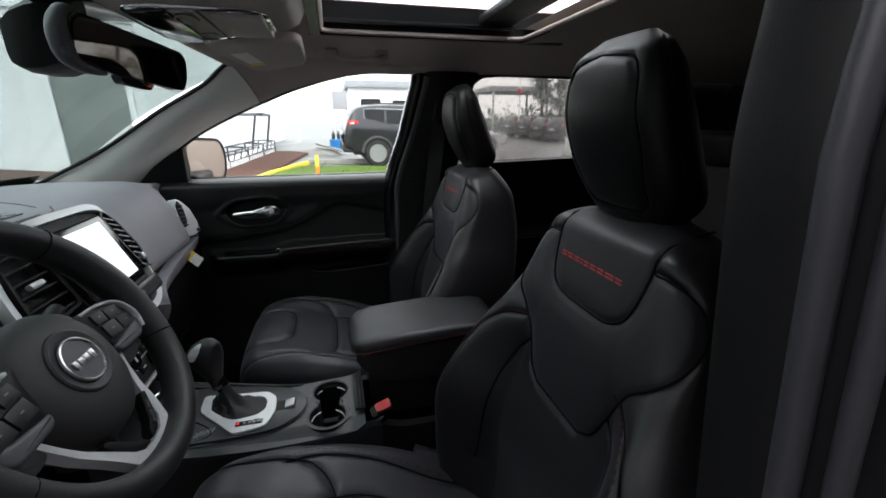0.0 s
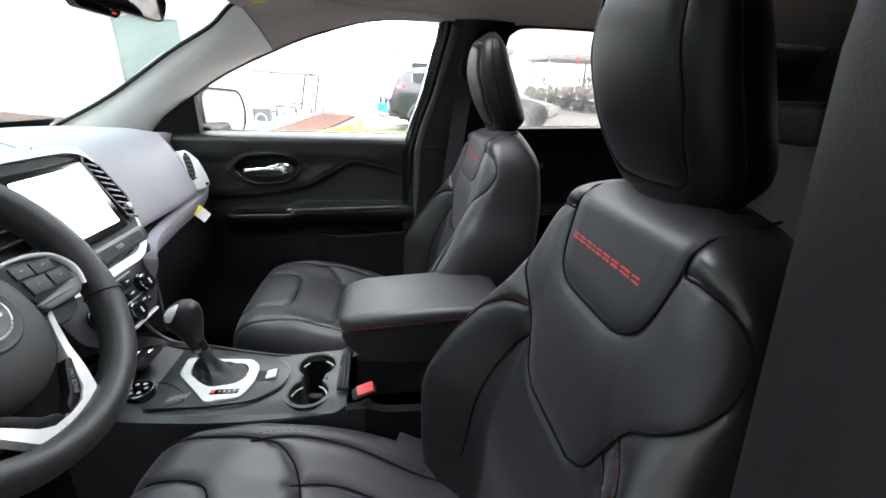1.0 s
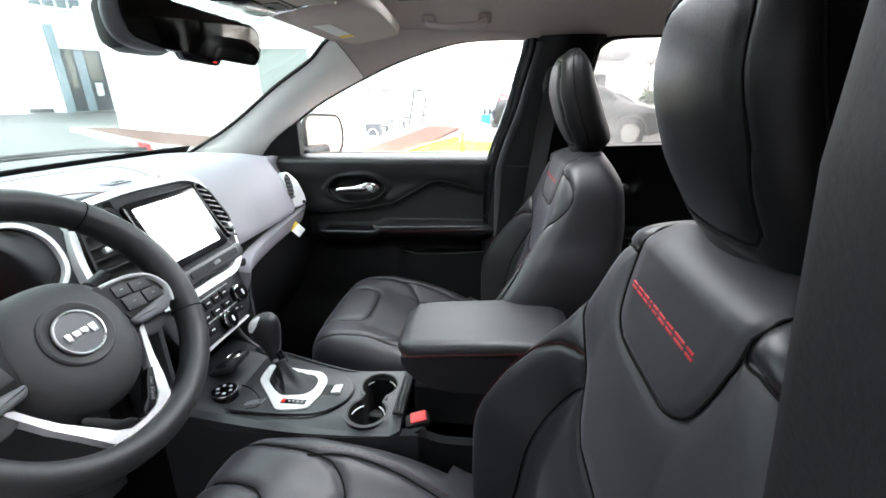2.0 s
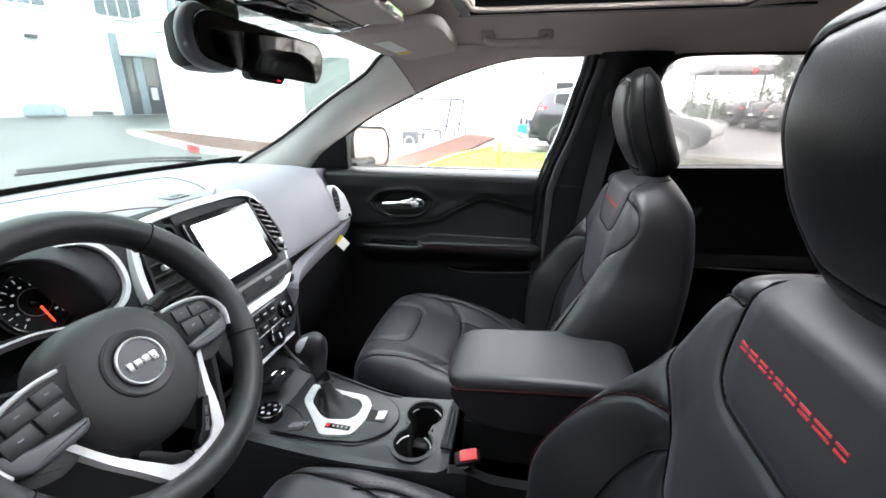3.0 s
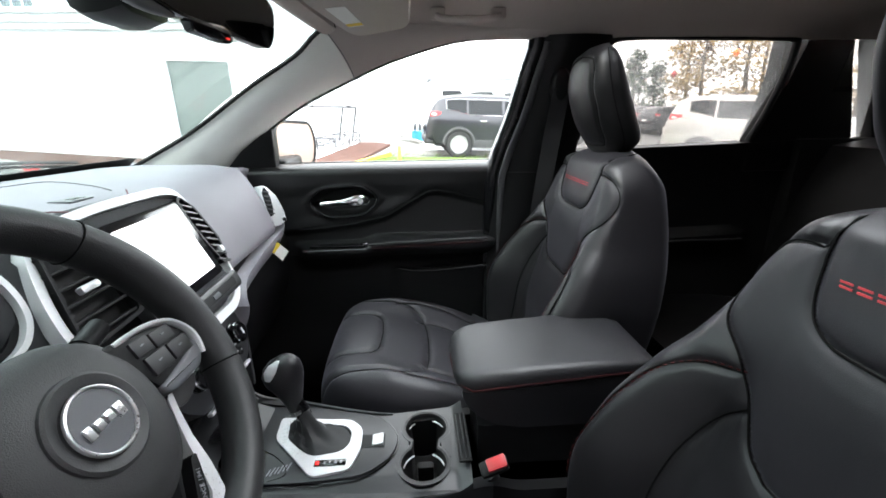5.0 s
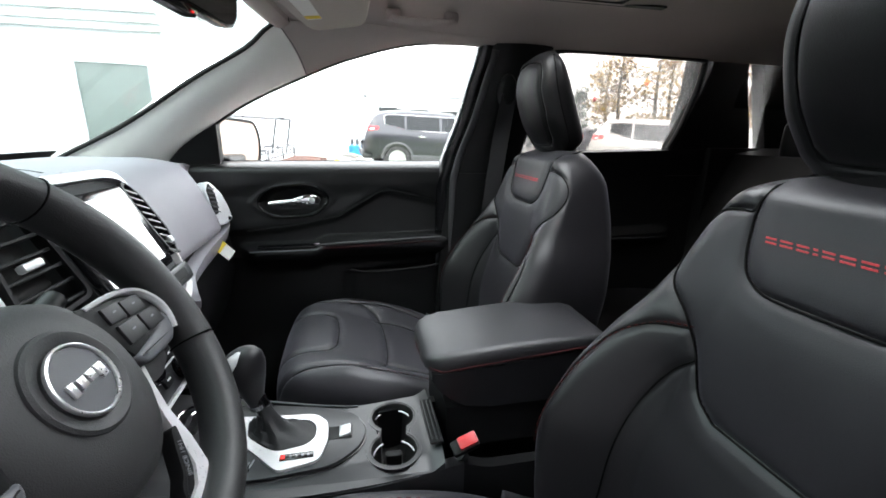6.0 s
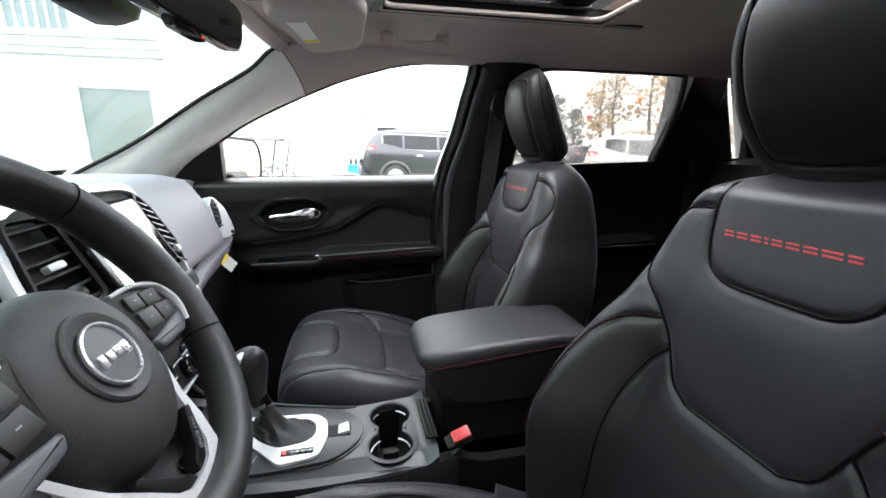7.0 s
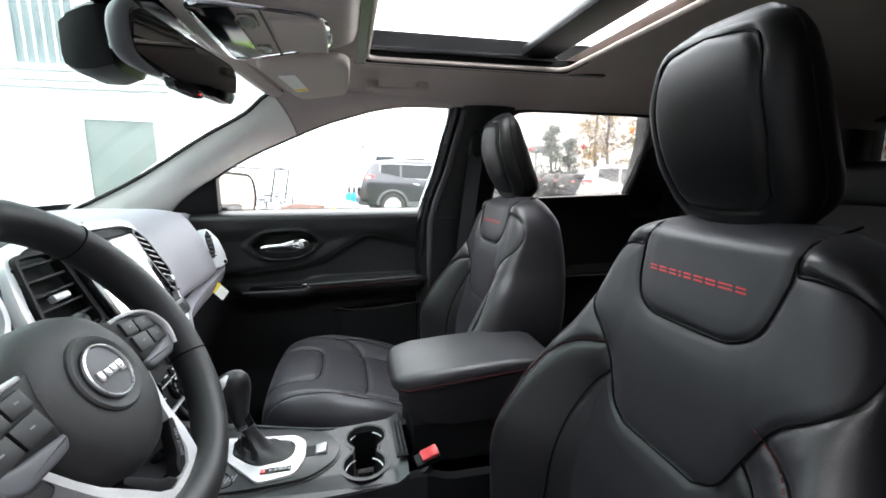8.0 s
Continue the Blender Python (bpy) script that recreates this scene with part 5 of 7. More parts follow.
# climate panel and its knobs
clim_m = facing((-0.392, 0.075, 1.000), (0.93, 0, 0.36))
clim = thing("climate_panel", "grey climate panel with two rotary knobs and buttons", "climate controls")
part("panel", prism(rounded([(-0.140, 0.045), (0.128, 0.045), (0.118, -0.030), (0.080, -0.066), (-0.09, -0.066), (-0.13, -0.03)], 0.02), clim_m @ Matrix.Translation((0, 0, -0.05)), 0.05, 0.006), CONSOLE, clim, "dark grey button panel")
for px, py, r in ((0.074, -0.008, 0.0185), (0.006, -0.042, 0.0185), (-0.074, -0.008, 0.0185)):
    knob = part("knob", lathe([(r * 1.12, 0.0), (r * 1.12, 0.004), (r, 0.005), (r * 0.96, 0.016), (r * 0.85, 0.019), (0.001, 0.019)], clim_m @ Matrix.Translation((px, py, 0)), 28), GLOSSBLACK, clim, "black rotary knob with chrome rim")
    part("knob_ring", moved(tube([(r * 1.02 * math.cos(w), r * 1.02 * math.sin(w), 0.014) for w in [2 * math.pi * k / 32 for k in range(32)]], 0.0018, 6, closed=True), clim_m @ Matrix.Translation((px, py, 0))), CHROME, knob)
    part("knob_mark", moved(block((0.004, 0.012, 0.001), (0, 0, 0.0195)), clim_m @ Matrix.Translation((px, py, 0))), WHITEINK, knob)
for px, py, bw, bh in ((-0.045, 0.012, 0.024, 0.020), (-0.018, 0.012, 0.024, 0.020), (0.010, 0.012, 0.024, 0.020), (0.038, 0.012, 0.024, 0.020), (-0.040, -0.012, 0.030, 0.016), (-0.006, -0.012, 0.030, 0.016), (0.030, -0.012, 0.030, 0.016), (-0.044, -0.040, 0.026, 0.016), (0.046, -0.036, 0.024, 0.018), (0.062, -0.040, 0.010, 0.014)):
    b = part("button", moved(block((bw, bh, 0.006), (px, py, 0.002), 0.002), clim_m), PLASTIC, clim)
    part("print", moved(block((bw * 0.4, 0.0026, 0.0006), (px, py + 0.002, 0.0055)), clim_m), WHITEINK, b)
for py in (0.0265, -0.0225):
    part("button_strip", moved(block((0.13, 0.0016, 0.004), (-0.004, py, 0.0022), 0.0006), clim_m), SILVER, clim, "thin bright divider")
part("lower_edge", moved(block((0.16, 0.006, 0.010), (-0.01, -0.067, 0.0), 0.002), clim_m), SILVER, clim, "bright lower edge")
part("stack_flank", block((0.10, 0.012, 0.22), (-0.440, 0.208, 0.95), 0.004), SOFT, stack)
part("stack_flank", block((0.10, 0.012, 0.22), (-0.440, -0.080, 0.95), 0.004), SOFT, stack)
part("open_bin", join(block((0.10, 0.27, 0.012), (-0.455, 0.06, 0.905), 0.004), block((0.02, 0.27, 0.10), (-0.52, 0.06, 0.88), 0.004)), PLASTIC, stack)

# hanging paper tag
tag = thing("paper_tag", "yellow and white paper tag hanging under the dash", "tag")
tag_m = facing((-0.424, 0.572, 1.022), (0.75, -0.6, 0.25), (0.25, -0.1, 1)) @ Matrix.Rotation(radians(42), 4, "Z")
part("tag_sheet", moved(block((0.034, 0.044, 0.0006), (0, 0, 0)), tag_m), PAPER, tag, "white paper")
part("tag_band", moved(block((0.034, 0.012, 0.0012), (0, 0.016, 0)), tag_m), YELLOWTAG, tag, "yellow band")

# ---- instrument cluster ----
clu_m = facing((-0.475, -0.325, 1.196), (0.94, 0, 0.34))
cluster = thing("instrument_cluster", "dark instrument cluster with a chrome rim and round dials", "instrument cluster")
goggle = [(0.0, 0.066), (0.07, 0.066), (0.125, 0.066), (0.153, 0.060), (0.172, 0.045), (0.183, 0.024), (0.185, -0.002), (0.180, -0.024), (0.164, -0.043), (0.142, -0.051), (0.118, -0.052), (0.094, -0.049), (0.068, -0.039), (0.040, -0.031), (0.0, -0.028)]
goggle = goggle + [(-x, y) for x, y in reversed(goggle[1:-1])]
oval = rounded(goggle, 0.012, 3)
part("chrome_rim", ringed([(x * 1.02, y * 1.05) for x, y in oval], [(x * 0.98, y * 0.955) for x, y in oval], clu_m @ Matrix.Translation((0, 0, 0.0)), 0.010), LITSILVER, cluster, "silver rim of the cluster")
part("recess", ringed([(x * 0.985, y * 0.96) for x, y in oval], [(x * 0.93, y * 0.86) for x, y in oval], clu_m @ Matrix.Translation((0, 0, -0.065)), 0.066), PLASTIC, cluster)
part("dial_plate", prism([(x * 0.96, y * 0.92) for x, y in oval], clu_m @ Matrix.Translation((0, 0, -0.068)), 0.004), GLOSSBLACK, cluster)
part("surround", ringed([(x * 1.16, y * 1.30) for x, y in oval], [(x * 1.0, y * 1.02) for x, y in oval], clu_m @ Matrix.Translation((0, 0, -0.010)), 0.014), SOFT, cluster, "soft cluster surround")
for gx in (-0.098, 0.098):
    gm = clu_m @ Matrix.Translation((gx, 0.003, -0.060)) @ Matrix.Scale(0.92, 4)
    dial = part("dial", lathe([(0.050, -0.002), (0.050, 0.006), (0.047, 0.008), (0.045, 0.003), (0.001, 0.003)], gm, 40), PLASTIC, cluster, "round dial with a lit red needle")
    part("dial_ring", moved(tube([(0.049 * math.cos(w), 0.049 * math.sin(w), 0.008) for w in [2 * math.pi * k / 48 for k in range(48)]], 0.0016, 6, closed=True), gm), CHROME, dial)
    part("outer_ring", moved(tube([(0.058 * math.cos(w), 0.054 * math.sin(w), 0.012) for w in [2 * math.pi * k / 48 for k in range(48)]], 0.0016, 6, closed=True), gm), CONSOLE, dial)
    part("inner_ring", moved(tube([(0.022 * math.cos(w), 0.022 * math.sin(w), 0.0045) for w in [2 * math.pi * k / 40 for k in range(40)]], 0.0007, 5, closed=True), gm), GREYINK, dial)
    for k in range(19):
        w = radians(225 - 270 * k / 18)
        long = 0.006 if k % 2 == 0 else 0.003
        part("tick", tube([gm @ Vector((r * math.cos(w), r * math.sin(w), 0.004)) for r in (0.043 - long, 0.043)], 0.0006, 4), LITMARK, dial)
        if k % 2 == 0:
            part("numeral_bar", moved(block((0.004, 0.0028, 0.0006), (0.029 * math.cos(w), 0.029 * math.sin(w), 0.004)), gm), LITMARK, dial)
    w = radians(-80) if gx > 0 else radians(228)
    part("needle", tube([gm @ Vector((r * math.cos(w), r * math.sin(w), 0.007)) for r in (0.008, 0.040)], [0.0019, 0.0012], 6), NEEDLE, dial, "lit red needle")
    part("needle_cap", lathe([(0.009, 0.004), (0.009, 0.008), (0.006, 0.010), (0.001, 0.010)], gm, 20), GLOSSBLACK, dial)

# ---- steering wheel ----
tl = radians(30)
wheel_m = facing((-0.291, -0.31, 1.173), (math.cos(tl), 0, math.sin(tl)))   # x to the passenger, y up the wheel, z to the driver
wheel = thing("steering_wheel", "black leather steering wheel with silver lower spoke", "steering wheel")


def on_wheel(x, y, z=0.0):
    return wheel_m @ Vector((x, y, z))


def rim_ring(k, n=16):
    a = 2 * math.pi * k / 96
    fat = 0.0180 + 0.0015 * max(0, math.cos(2 * (a - radians(20)))) ** 2
    c = Vector((0.164 * math.cos(a), 0.164 * math.sin(a), 0))
    out = Vector((math.cos(a), math.sin(a), 0))
    ring = []
    for j in range(n):
        b = 2 * math.pi * j / n
        grip = 1 - 0.12 * math.exp(-((b - math.pi) / 0.5) ** 2)
        ring.append(wheel_m @ (c + out * fat * 1.06 * math.cos(b) * grip + Vector((0, 0, 1.18 * fat * math.sin(b)))))
    return ring


rings = [rim_ring(k) for k in range(97)]
rim_part = part("rim", loft(rings, caps=False), RIMHIDE, wheel, "stitched black leather rim")
for deg in (-22, 48, 132, 202):
    part("rim_seam", tube([wheel_m @ (Matrix.Rotation(radians(deg), 4, "Z") @ Vector((0.164 + 0.0203 * math.cos(b), 0, 0.0224 * math.sin(b)))) for b in [2 * math.pi * j / 20 for j in range(20)]], 0.0009, 5, closed=True), THREAD, rim_part)
hub = [(0.0, 0.062), (0.035, 0.058), (0.063, 0.042), (0.079, 0.012), (0.081, -0.022), (0.071, -0.063), (0.047, -0.093), (0.020, -0.105), (0.0, -0.107)]
hub = hub + [(-x, y) for x, y in reversed(hub[1:-1])]
hub_line = rounded(hub, 0.02, 3)
part("airbag_cover", loft([[on_wheel(x * k, (y + 0.02) * k - 0.02, z) for x, y in hub_line] for k, z in ((1.0, -0.050), (1.02, -0.030), (1.0, -0.016), (0.93, -0.004), (0.78, 0.005), (0.55, 0.010), (0.25, 0.012), (0.02, 0.012))]), HUBVINYL, wheel, "grained black airbag cover")
em = wheel_m @ Matrix.Translation((0, -0.0115, 0.0105)) @ Matrix.Diagonal((0.82, 0.82, 1.0, 1.0))
dish = part("emblem_dish", lathe([(0.001, 0.0), (0.034, 0.0), (0.037, 0.002), (0.046, 0.0035), (0.049, 0.002), (0.050, -0.004)], em, 48), HUBVINYL, wheel)
part("emblem_disc", lathe([(0.001, 0.004), (0.032, 0.0035), (0.033, 0.001)], em, 40), ENDGREY, dish, "dark round badge")
part("emblem_ring", moved(tube([(0.0325 * math.cos(w), 0.0325 * math.sin(w), 0.004) for w in [2 * math.pi * k / 48 for k in range(48)]], 0.0020, 8, closed=True), em), BADGEMETAL, dish, "bright badge ring")
for ex, ey, ew, eh in ((-0.0185, -0.001, 0.007, 0.013), (-0.0065, -0.001, 0.009, 0.010), (0.0055, -0.001, 0.009, 0.010), (0.0175, -0.003, 0.009, 0.014)):
    part("badge_bar", moved(block((ew, eh, 0.003), (ex, ey, 0.005), 0.0012), em), BADGEMETAL, dish, "bright badge shape")
for s in (1, -1):
    podline = rounded([(s * 0.050, 0.030), (s * 0.106, 0.021), (s * 0.130, 0.011), (s * 0.142, -0.007), (s * 0.140, -0.036), (s * 0.100, -0.034), (s * 0.074, -0.042)], 0.010, 4)
    spoke = part("spoke", prism(podline, wheel_m @ Matrix.Translation((0, 0, -0.020)), 0.023, 0.004), PLASTIC, wheel, "black spoke with thumb buttons")
    part("spoke_trim", tube([on_wheel(*p) for p in spline([(s * 0.064, 0.0245, 0.000), (s * 0.086, 0.0240, 0.004), (s * 0.110, 0.0200, 0.005), (s * 0.131, 0.0105, 0.005), (s * 0.1425, -0.0070, 0.005), (s * 0.1435, -0.0220, 0.004), (s * 0.139, -0.0365, 0.002)], 30)], 0.0046, 8, flat=0.6), SILVER, spoke, "satin silver edge")
    part("spoke_band", prism(rounded([(s * 0.066, -0.029), (s * 0.120, -0.0235), (s * 0.136, -0.014), (s * 0.1435, -0.020), (s * 0.138, -0.036), (s * 0.126, -0.044), (s * 0.086, -0.043), (s * 0.072, -0.041)], 0.006, 3), wheel_m @ Matrix.Translation((0, 0, -0.012)), 0.017, 0.005, 3), ENDGREY, spoke, "satin grey lower face of the spoke")
    part("spoke_back", prism(rounded([(s * 0.076, -0.040), (s * 0.100, -0.034), (s * 0.138, -0.038), (s * 0.128, -0.058), (s * 0.104, -0.066), (s * 0.084, -0.062)], 0.008, 3), wheel_m @ Matrix.Translation((0, 0, -0.040)), 0.026, 0.005), HUBVINYL, spoke, "black underside of the spoke")
    for bx, by, bw, bh in ((0.0835, 0.0095, 0.023, 0.0165), (0.1110, 0.0055, 0.028, 0.0165), (0.0880, -0.0115, 0.029, 0.0200), (0.1195, -0.0140, 0.029, 0.0185)):
        key = part("button", moved(block((bw, bh, 0.006), (s * bx, by, 0.0030), 0.0018), wheel_m @ Matrix.Translation((s * bx, by, 0)) @ Matrix.Rotation(radians(-s * 5), 4, "Z") @ Matrix.Translation((-s * bx, -by, 0))), BUTTON, spoke, "black thumb button")
        part("print", moved(block((0.005, 0.0013, 0.0006), (s * bx, by + 0.001, 0.0062)), wheel_m), GREYINK, key)
fork_out = [(0.093, -0.040), (0.083, -0.062), (0.072, -0.086), (0.058, -0.114), (0.046, -0.138), (0.030, -0.153), (0.0, -0.156)]
fork_in = [(0.082, -0.047), (0.072, -0.067), (0.062, -0.086), (0.046, -0.110), (0.034, -0.129), (0.020, -0.139), (0.0, -0.141)]
fo = fork_out + [(-x, y) for x, y in reversed(fork_out[:-1])]
fi = fork_in + [(-x, y) for x, y in reversed(fork_in[:-1])]
vs = [on_wheel(x, y, z - 0.013 + 0.012 * step(-0.07, -0.135, y)) for z in (-0.016, 0.0) for ring in (fo, fi) for x, y in ring]
n = len(fo)
fs = []
for k in range(n - 1):
    fs += [(k, k + 1, n + k + 1, n + k), (2 * n + k, 3 * n + k, 3 * n + k + 1, 2 * n + k + 1), (k, 2 * n + k, 2 * n + k + 1, k + 1), (n + k, n + k + 1, 3 * n + k + 1, 3 * n + k)]
fs += [(0, n, 3 * n, 2 * n), (n - 1, 3 * n - 1, 4 * n - 1, 2 * n - 1)]
part("lower_spoke", (vs, fs), SILVER, wheel, "satin silver forked lower spoke", angle=25)
plate = part("spoke_plate", prism(rounded([(0.054, -0.096), (0.046, -0.110), (0.034, -0.129), (0.020, -0.139), (0.002, -0.1405), (0.008, -0.130), (0.020, -0.124), (0.034, -0.107), (0.046, -0.094)], 0.004), wheel_m @ Matrix.Translation((0, 0, -0.016)), 0.0125, 0.002), PLASTIC, wheel, "black plate on the spoke with raised lettering")
part("spoke_plate", prism(rounded([(-0.046, -0.094), (-0.034, -0.107), (-0.020, -0.124), (-0.008, -0.130), (-0.002, -0.1405), (-0.020, -0.139), (-0.034, -0.129), (-0.046, -0.110), (-0.054, -0.096)], 0.004), wheel_m @ Matrix.Translation((0, 0, -0.016)), 0.0125, 0.002), PLASTIC, wheel, "black plate on the spoke")
font = bpy.data.curves.new("lettering", "FONT")
font.body, font.size, font.extrude, font.align_x, font.align_y = "SINCE 1941", 0.0064, 0.0004, "CENTER", "CENTER"
letter_source = bpy.data.objects.new("lettering", font)
letter_mesh = bpy.data.meshes.new_from_object(letter_source)
letter_data = ([tuple(v.co) for v in letter_mesh.vertices], [tuple(p.vertices) for p in letter_mesh.polygons])
bpy.data.objects.remove(letter_source)
bpy.data.meshes.remove(letter_mesh)
part("lettering", moved(letter_data, wheel_m @ Matrix.Translation((0.0330, -0.1180, -0.0030)) @ Matrix.Rotation(radians(54), 4, "Z")), GREYINK, plate, "small grey raised words", smooth=False)
part("column", loft([[on_wheel(0.052 * k * math.cos(a), 0.046 * k * math.sin(a) - 0.01, z) for a in [2 * math.pi * j / 28 for j in range(28)]] for k, z in ((0.9, -0.02), (1.0, -0.035), (1.15, -0.06), (1.25, -0.18), (1.25, -0.30))]), PLASTIC, wheel, "black steering column shroud")
stalk = thing("wiper_stalk", "black column stalk beside the steering wheel", "stalk")
part("stem", tube([on_wheel(0.04, 0.010, -0.07), on_wheel(0.08, 0.028, -0.066), on_wheel(0.108, 0.036, -0.062)], [0.007, 0.0085, 0.010], 12), PLASTIC, stalk)
part("tip", tube([on_wheel(0.108, 0.036, -0.062), on_wheel(0.135, 0.044, -0.060)], [0.0115, 0.010], 12), PLASTIC, stalk)
part("tip_ring", tube([on_wheel(0.105, 0.035, -0.0625), on_wheel(0.110, 0.0365, -0.062)], 0.0120, 12), PLASTIC, stalk)
part("light_stalk", tube([on_wheel(-0.04, 0.010, -0.07), on_wheel(-0.135, 0.044, -0.060)], 0.009, 10), PLASTIC, stalk)

# ---- centre console ----
con = thing("centre_console", "grey centre console with gear lever plate and cup holders", "centre console")


def far_edge(x):
    """The console's edge towards the passenger, drawn in round the cups."""
    return lerp([(-0.44, 0.165), (-0.34, 0.158), (-0.285, 0.153), (-0.19, 0.124), (-0.13, 0.108), (-0.09, 0.106), (-0.02, 0.112), (0.03, 0.118), (0.08, 0.130), (0.14, 0.150), (0.42, 0.150)], x)


def con_side(s, a, b):
    def at(u, v):
        u = a + (b - a) * u
        out = lerp([(0, 0.135), (0.4, 0.128), (0.55, 0.118), (0.62, 0.108), (1, 0.105)], u) if s < 0 else far_edge(-0.44 + 0.86 * u) - 0.045
        top = lerp([(0, 0.86), (0.35, 0.826), (0.58, 0.824), (0.66, 0.805), (1, 0.80)], u)
        return (-0.44 + 0.86 * u, 0.045 + s * (out + 0.03 * v * v), top - 0.008 - 0.42 * v)
    return at


for s in (1, -1):
    part("console_side", sheet(con_side(s, 0.0, 0.6), 30, 14, (0, -s * 0.02, 0)), CONSOLE if s < 0 else PLASTIC, con, "grey console flank")
    # The flank runs on in darker plastic, which paints in its shade.
    part("console_side", sheet(con_side(s, 0.6, 1.0), 20, 14, (0, -s * 0.02, 0)), PLASTIC, con, "rear flank of the console, shade put into its black")
CUPS = ((-0.029, 0.062, 0.0395), (-0.035, -0.022, 0.0395))


def console_top():
    """The deck, with the cup wells cut in."""
    bm = bmesh.new()
    def deck(x, y):
        edge = step(-0.040, -0.085, y)
        return 0.826 + 0.030 * step(-0.28, -0.44, x) - 0.012 * edge + 0.018 * step(0.015, 0.06, x)
    nx, ny = 140, 84
    grid = {}
    for i in range(nx + 1):
        for j in range(ny + 1):
            x = -0.44 + 0.482 * i / nx
            half = lerp([(-0.44, 0.135), (-0.10, 0.130), (0.0, 0.122), (0.08, 0.110)], x)
            y = (0.045 - half) * (1 - j / ny) + far_edge(x) * j / ny
            z = deck(x, y)
            d = min(math.hypot(x - cx, y - cy) - r for cx, cy, r in CUPS)
            neck = max(abs(x + 0.032) - 0.024, abs(y - 0.021) - 0.04)
            d = min(d, neck)
            z -= 0.110 * step(0.0045, 0.0, d)
            grid[i, j] = bm.verts.new((x, y, z))
    for i in range(nx):
        for j in range(ny):
            bm.faces.new((grid[i, j], grid[i + 1, j], grid[i + 1, j + 1], grid[i, j + 1]))
    ext = bmesh.ops.extrude_face_region(bm, geom=list(bm.faces))
    bmesh.ops.translate(bm, verts=[g for g in ext["geom"] if isinstance(g, bmesh.types.BMVert)], vec=(0, 0, -0.03))
    bmesh.ops.recalc_face_normals(bm, faces=bm.faces)
    return bm


rail = spline([(-0.412, 0.151, 0.915), (-0.392, 0.151, 0.878), (-0.362, 0.153, 0.848), (-0.325, 0.155, 0.834), (-0.285, 0.152, 0.830), (-0.19, 0.123, 0.8285), (-0.13, 0.107, 0.828), (-0.092, 0.103, 0.826)], 50)
part("deck_rail", tube(rail, [0.0045 - 0.002 * k / 49 for k in range(50)], 8), CONSOLE, con, "satin rail along the passenger edge")
part("console_deck", console_top(), CONSOLE, con, "grey satin console deck")
for cx, cy, r in CUPS:
    spans = ((25, 155),) if cy > 0.05 else ((8, 62), (118, 172))
    for d0, d1 in spans:
        part("cup_ring", tube([(cx + (r - 0.005) * math.cos(radians(w)), cy + (r - 0.005) * math.sin(radians(w)), 0.812) for w in [d0 + (d1 - d0) * k / 24 for k in range(25)]], 0.0014, 6), SILVER, con, "bright rim in the cup well")


def well_line(inset):
    """One outline round both wells and the neck between them."""
    (ax, ay, r), (bx, by, q) = CUPS
    far = [(ax + (r - inset) * math.cos(radians(w)), ay + (r - inset) * math.sin(radians(w))) for w in range(-56, 237, 8)]
    near = [(bx + (q - inset) * math.cos(radians(w)), by + (q - inset) * math.sin(radians(w))) for w in range(124, 417, 8)]
    return far + near


well = [[(x, y, z) for x, y in well_line(i)] for i, z in ((-0.0015, 0.8275), (0.0015, 0.824), (0.003, 0.734), (0.012, 0.729))]
count = len(well[0])
part("cup_holder", ([p for ring in well for p in ring], [(k * count + j, k * count + (j + 1) % count, (k + 1) * count + (j + 1) % count, (k + 1) * count + j) for k in range(3) for j in range(count)] + [tuple(3 * count + j for j in range(count))]), RUBBER, con, "joined black cup wells")
part("cup_lip", ringed(well_line(-0.0065), well_line(0.001), Matrix.Translation((0, 0, 0.8240)), 0.0026), CONSOLE, con, "satin lip round the cup wells")
part("cup_divider", block((0.030, 0.016, 0.052), (-0.032, 0.021, 0.754), 0.005), PLASTIC, con, "grey divider between the cups")
part("cup_tab", block((0.020, 0.006, 0.034), (-0.030, -0.046, 0.775), 0.002), SILVER, con, "satin grip tab in the near well")
PANEL_LINE = [(-0.408, -0.042), (-0.345, 0.143), (-0.300, 0.141), (-0.190, 0.115), (-0.130, 0.097), (-0.094, 0.070), (-0.078, 0.034), (-0.088, -0.008), (-0.132, -0.046), (-0.224, -0.053), (-0.33, -0.050)]
panel_line = rounded(PANEL_LINE, 0.03, 5)
deck_m = Matrix.Translation((0, 0, 0.8272))
part("shift_panel", prism(panel_line, deck_m, 0.005, 0.002), CONSOLE, con, "grey gear lever panel")
part("panel_gap", tube([(x, y, 0.8275) for x, y in rounded([(a * 1.0 + (a + 0.23) * 0.012, b + (b - 0.045) * 0.035) for a, b in PANEL_LINE], 0.03, 5)], 0.0012, 6, closed=True), GLOSSBLACK, con)
plate_out = rounded([(-0.298, 0.042), (-0.302, 0.098), (-0.225, 0.087), (-0.167, 0.081), (-0.145, 0.056), (-0.143, 0.010), (-0.156, -0.036), (-0.217, -0.048), (-0.252, -0.008)], 0.012, 4)
plate_in = rounded([(-0.278, 0.042), (-0.284, 0.086), (-0.222, 0.074), (-0.176, 0.067), (-0.163, 0.048), (-0.164, 0.018), (-0.178, 0.002), (-0.224, -0.005), (-0.246, 0.010)], 0.012, 4)
surround = part("shift_plate", ringed(plate_out, plate_in, Matrix.Translation((0, 0, 0.832)), 0.005), SILVER, con, "satin silver shift plate")
part("gear_window", block((0.052, 0.013, 0.0016), (-0.190, -0.0215, 0.8376), 0.0005), GLOSSBLACK, surround)
part("gear_letter", block((0.006, 0.008, 0.001), (-0.211, -0.0215, 0.8388)), REDLED, surround, "lit red gear mark")
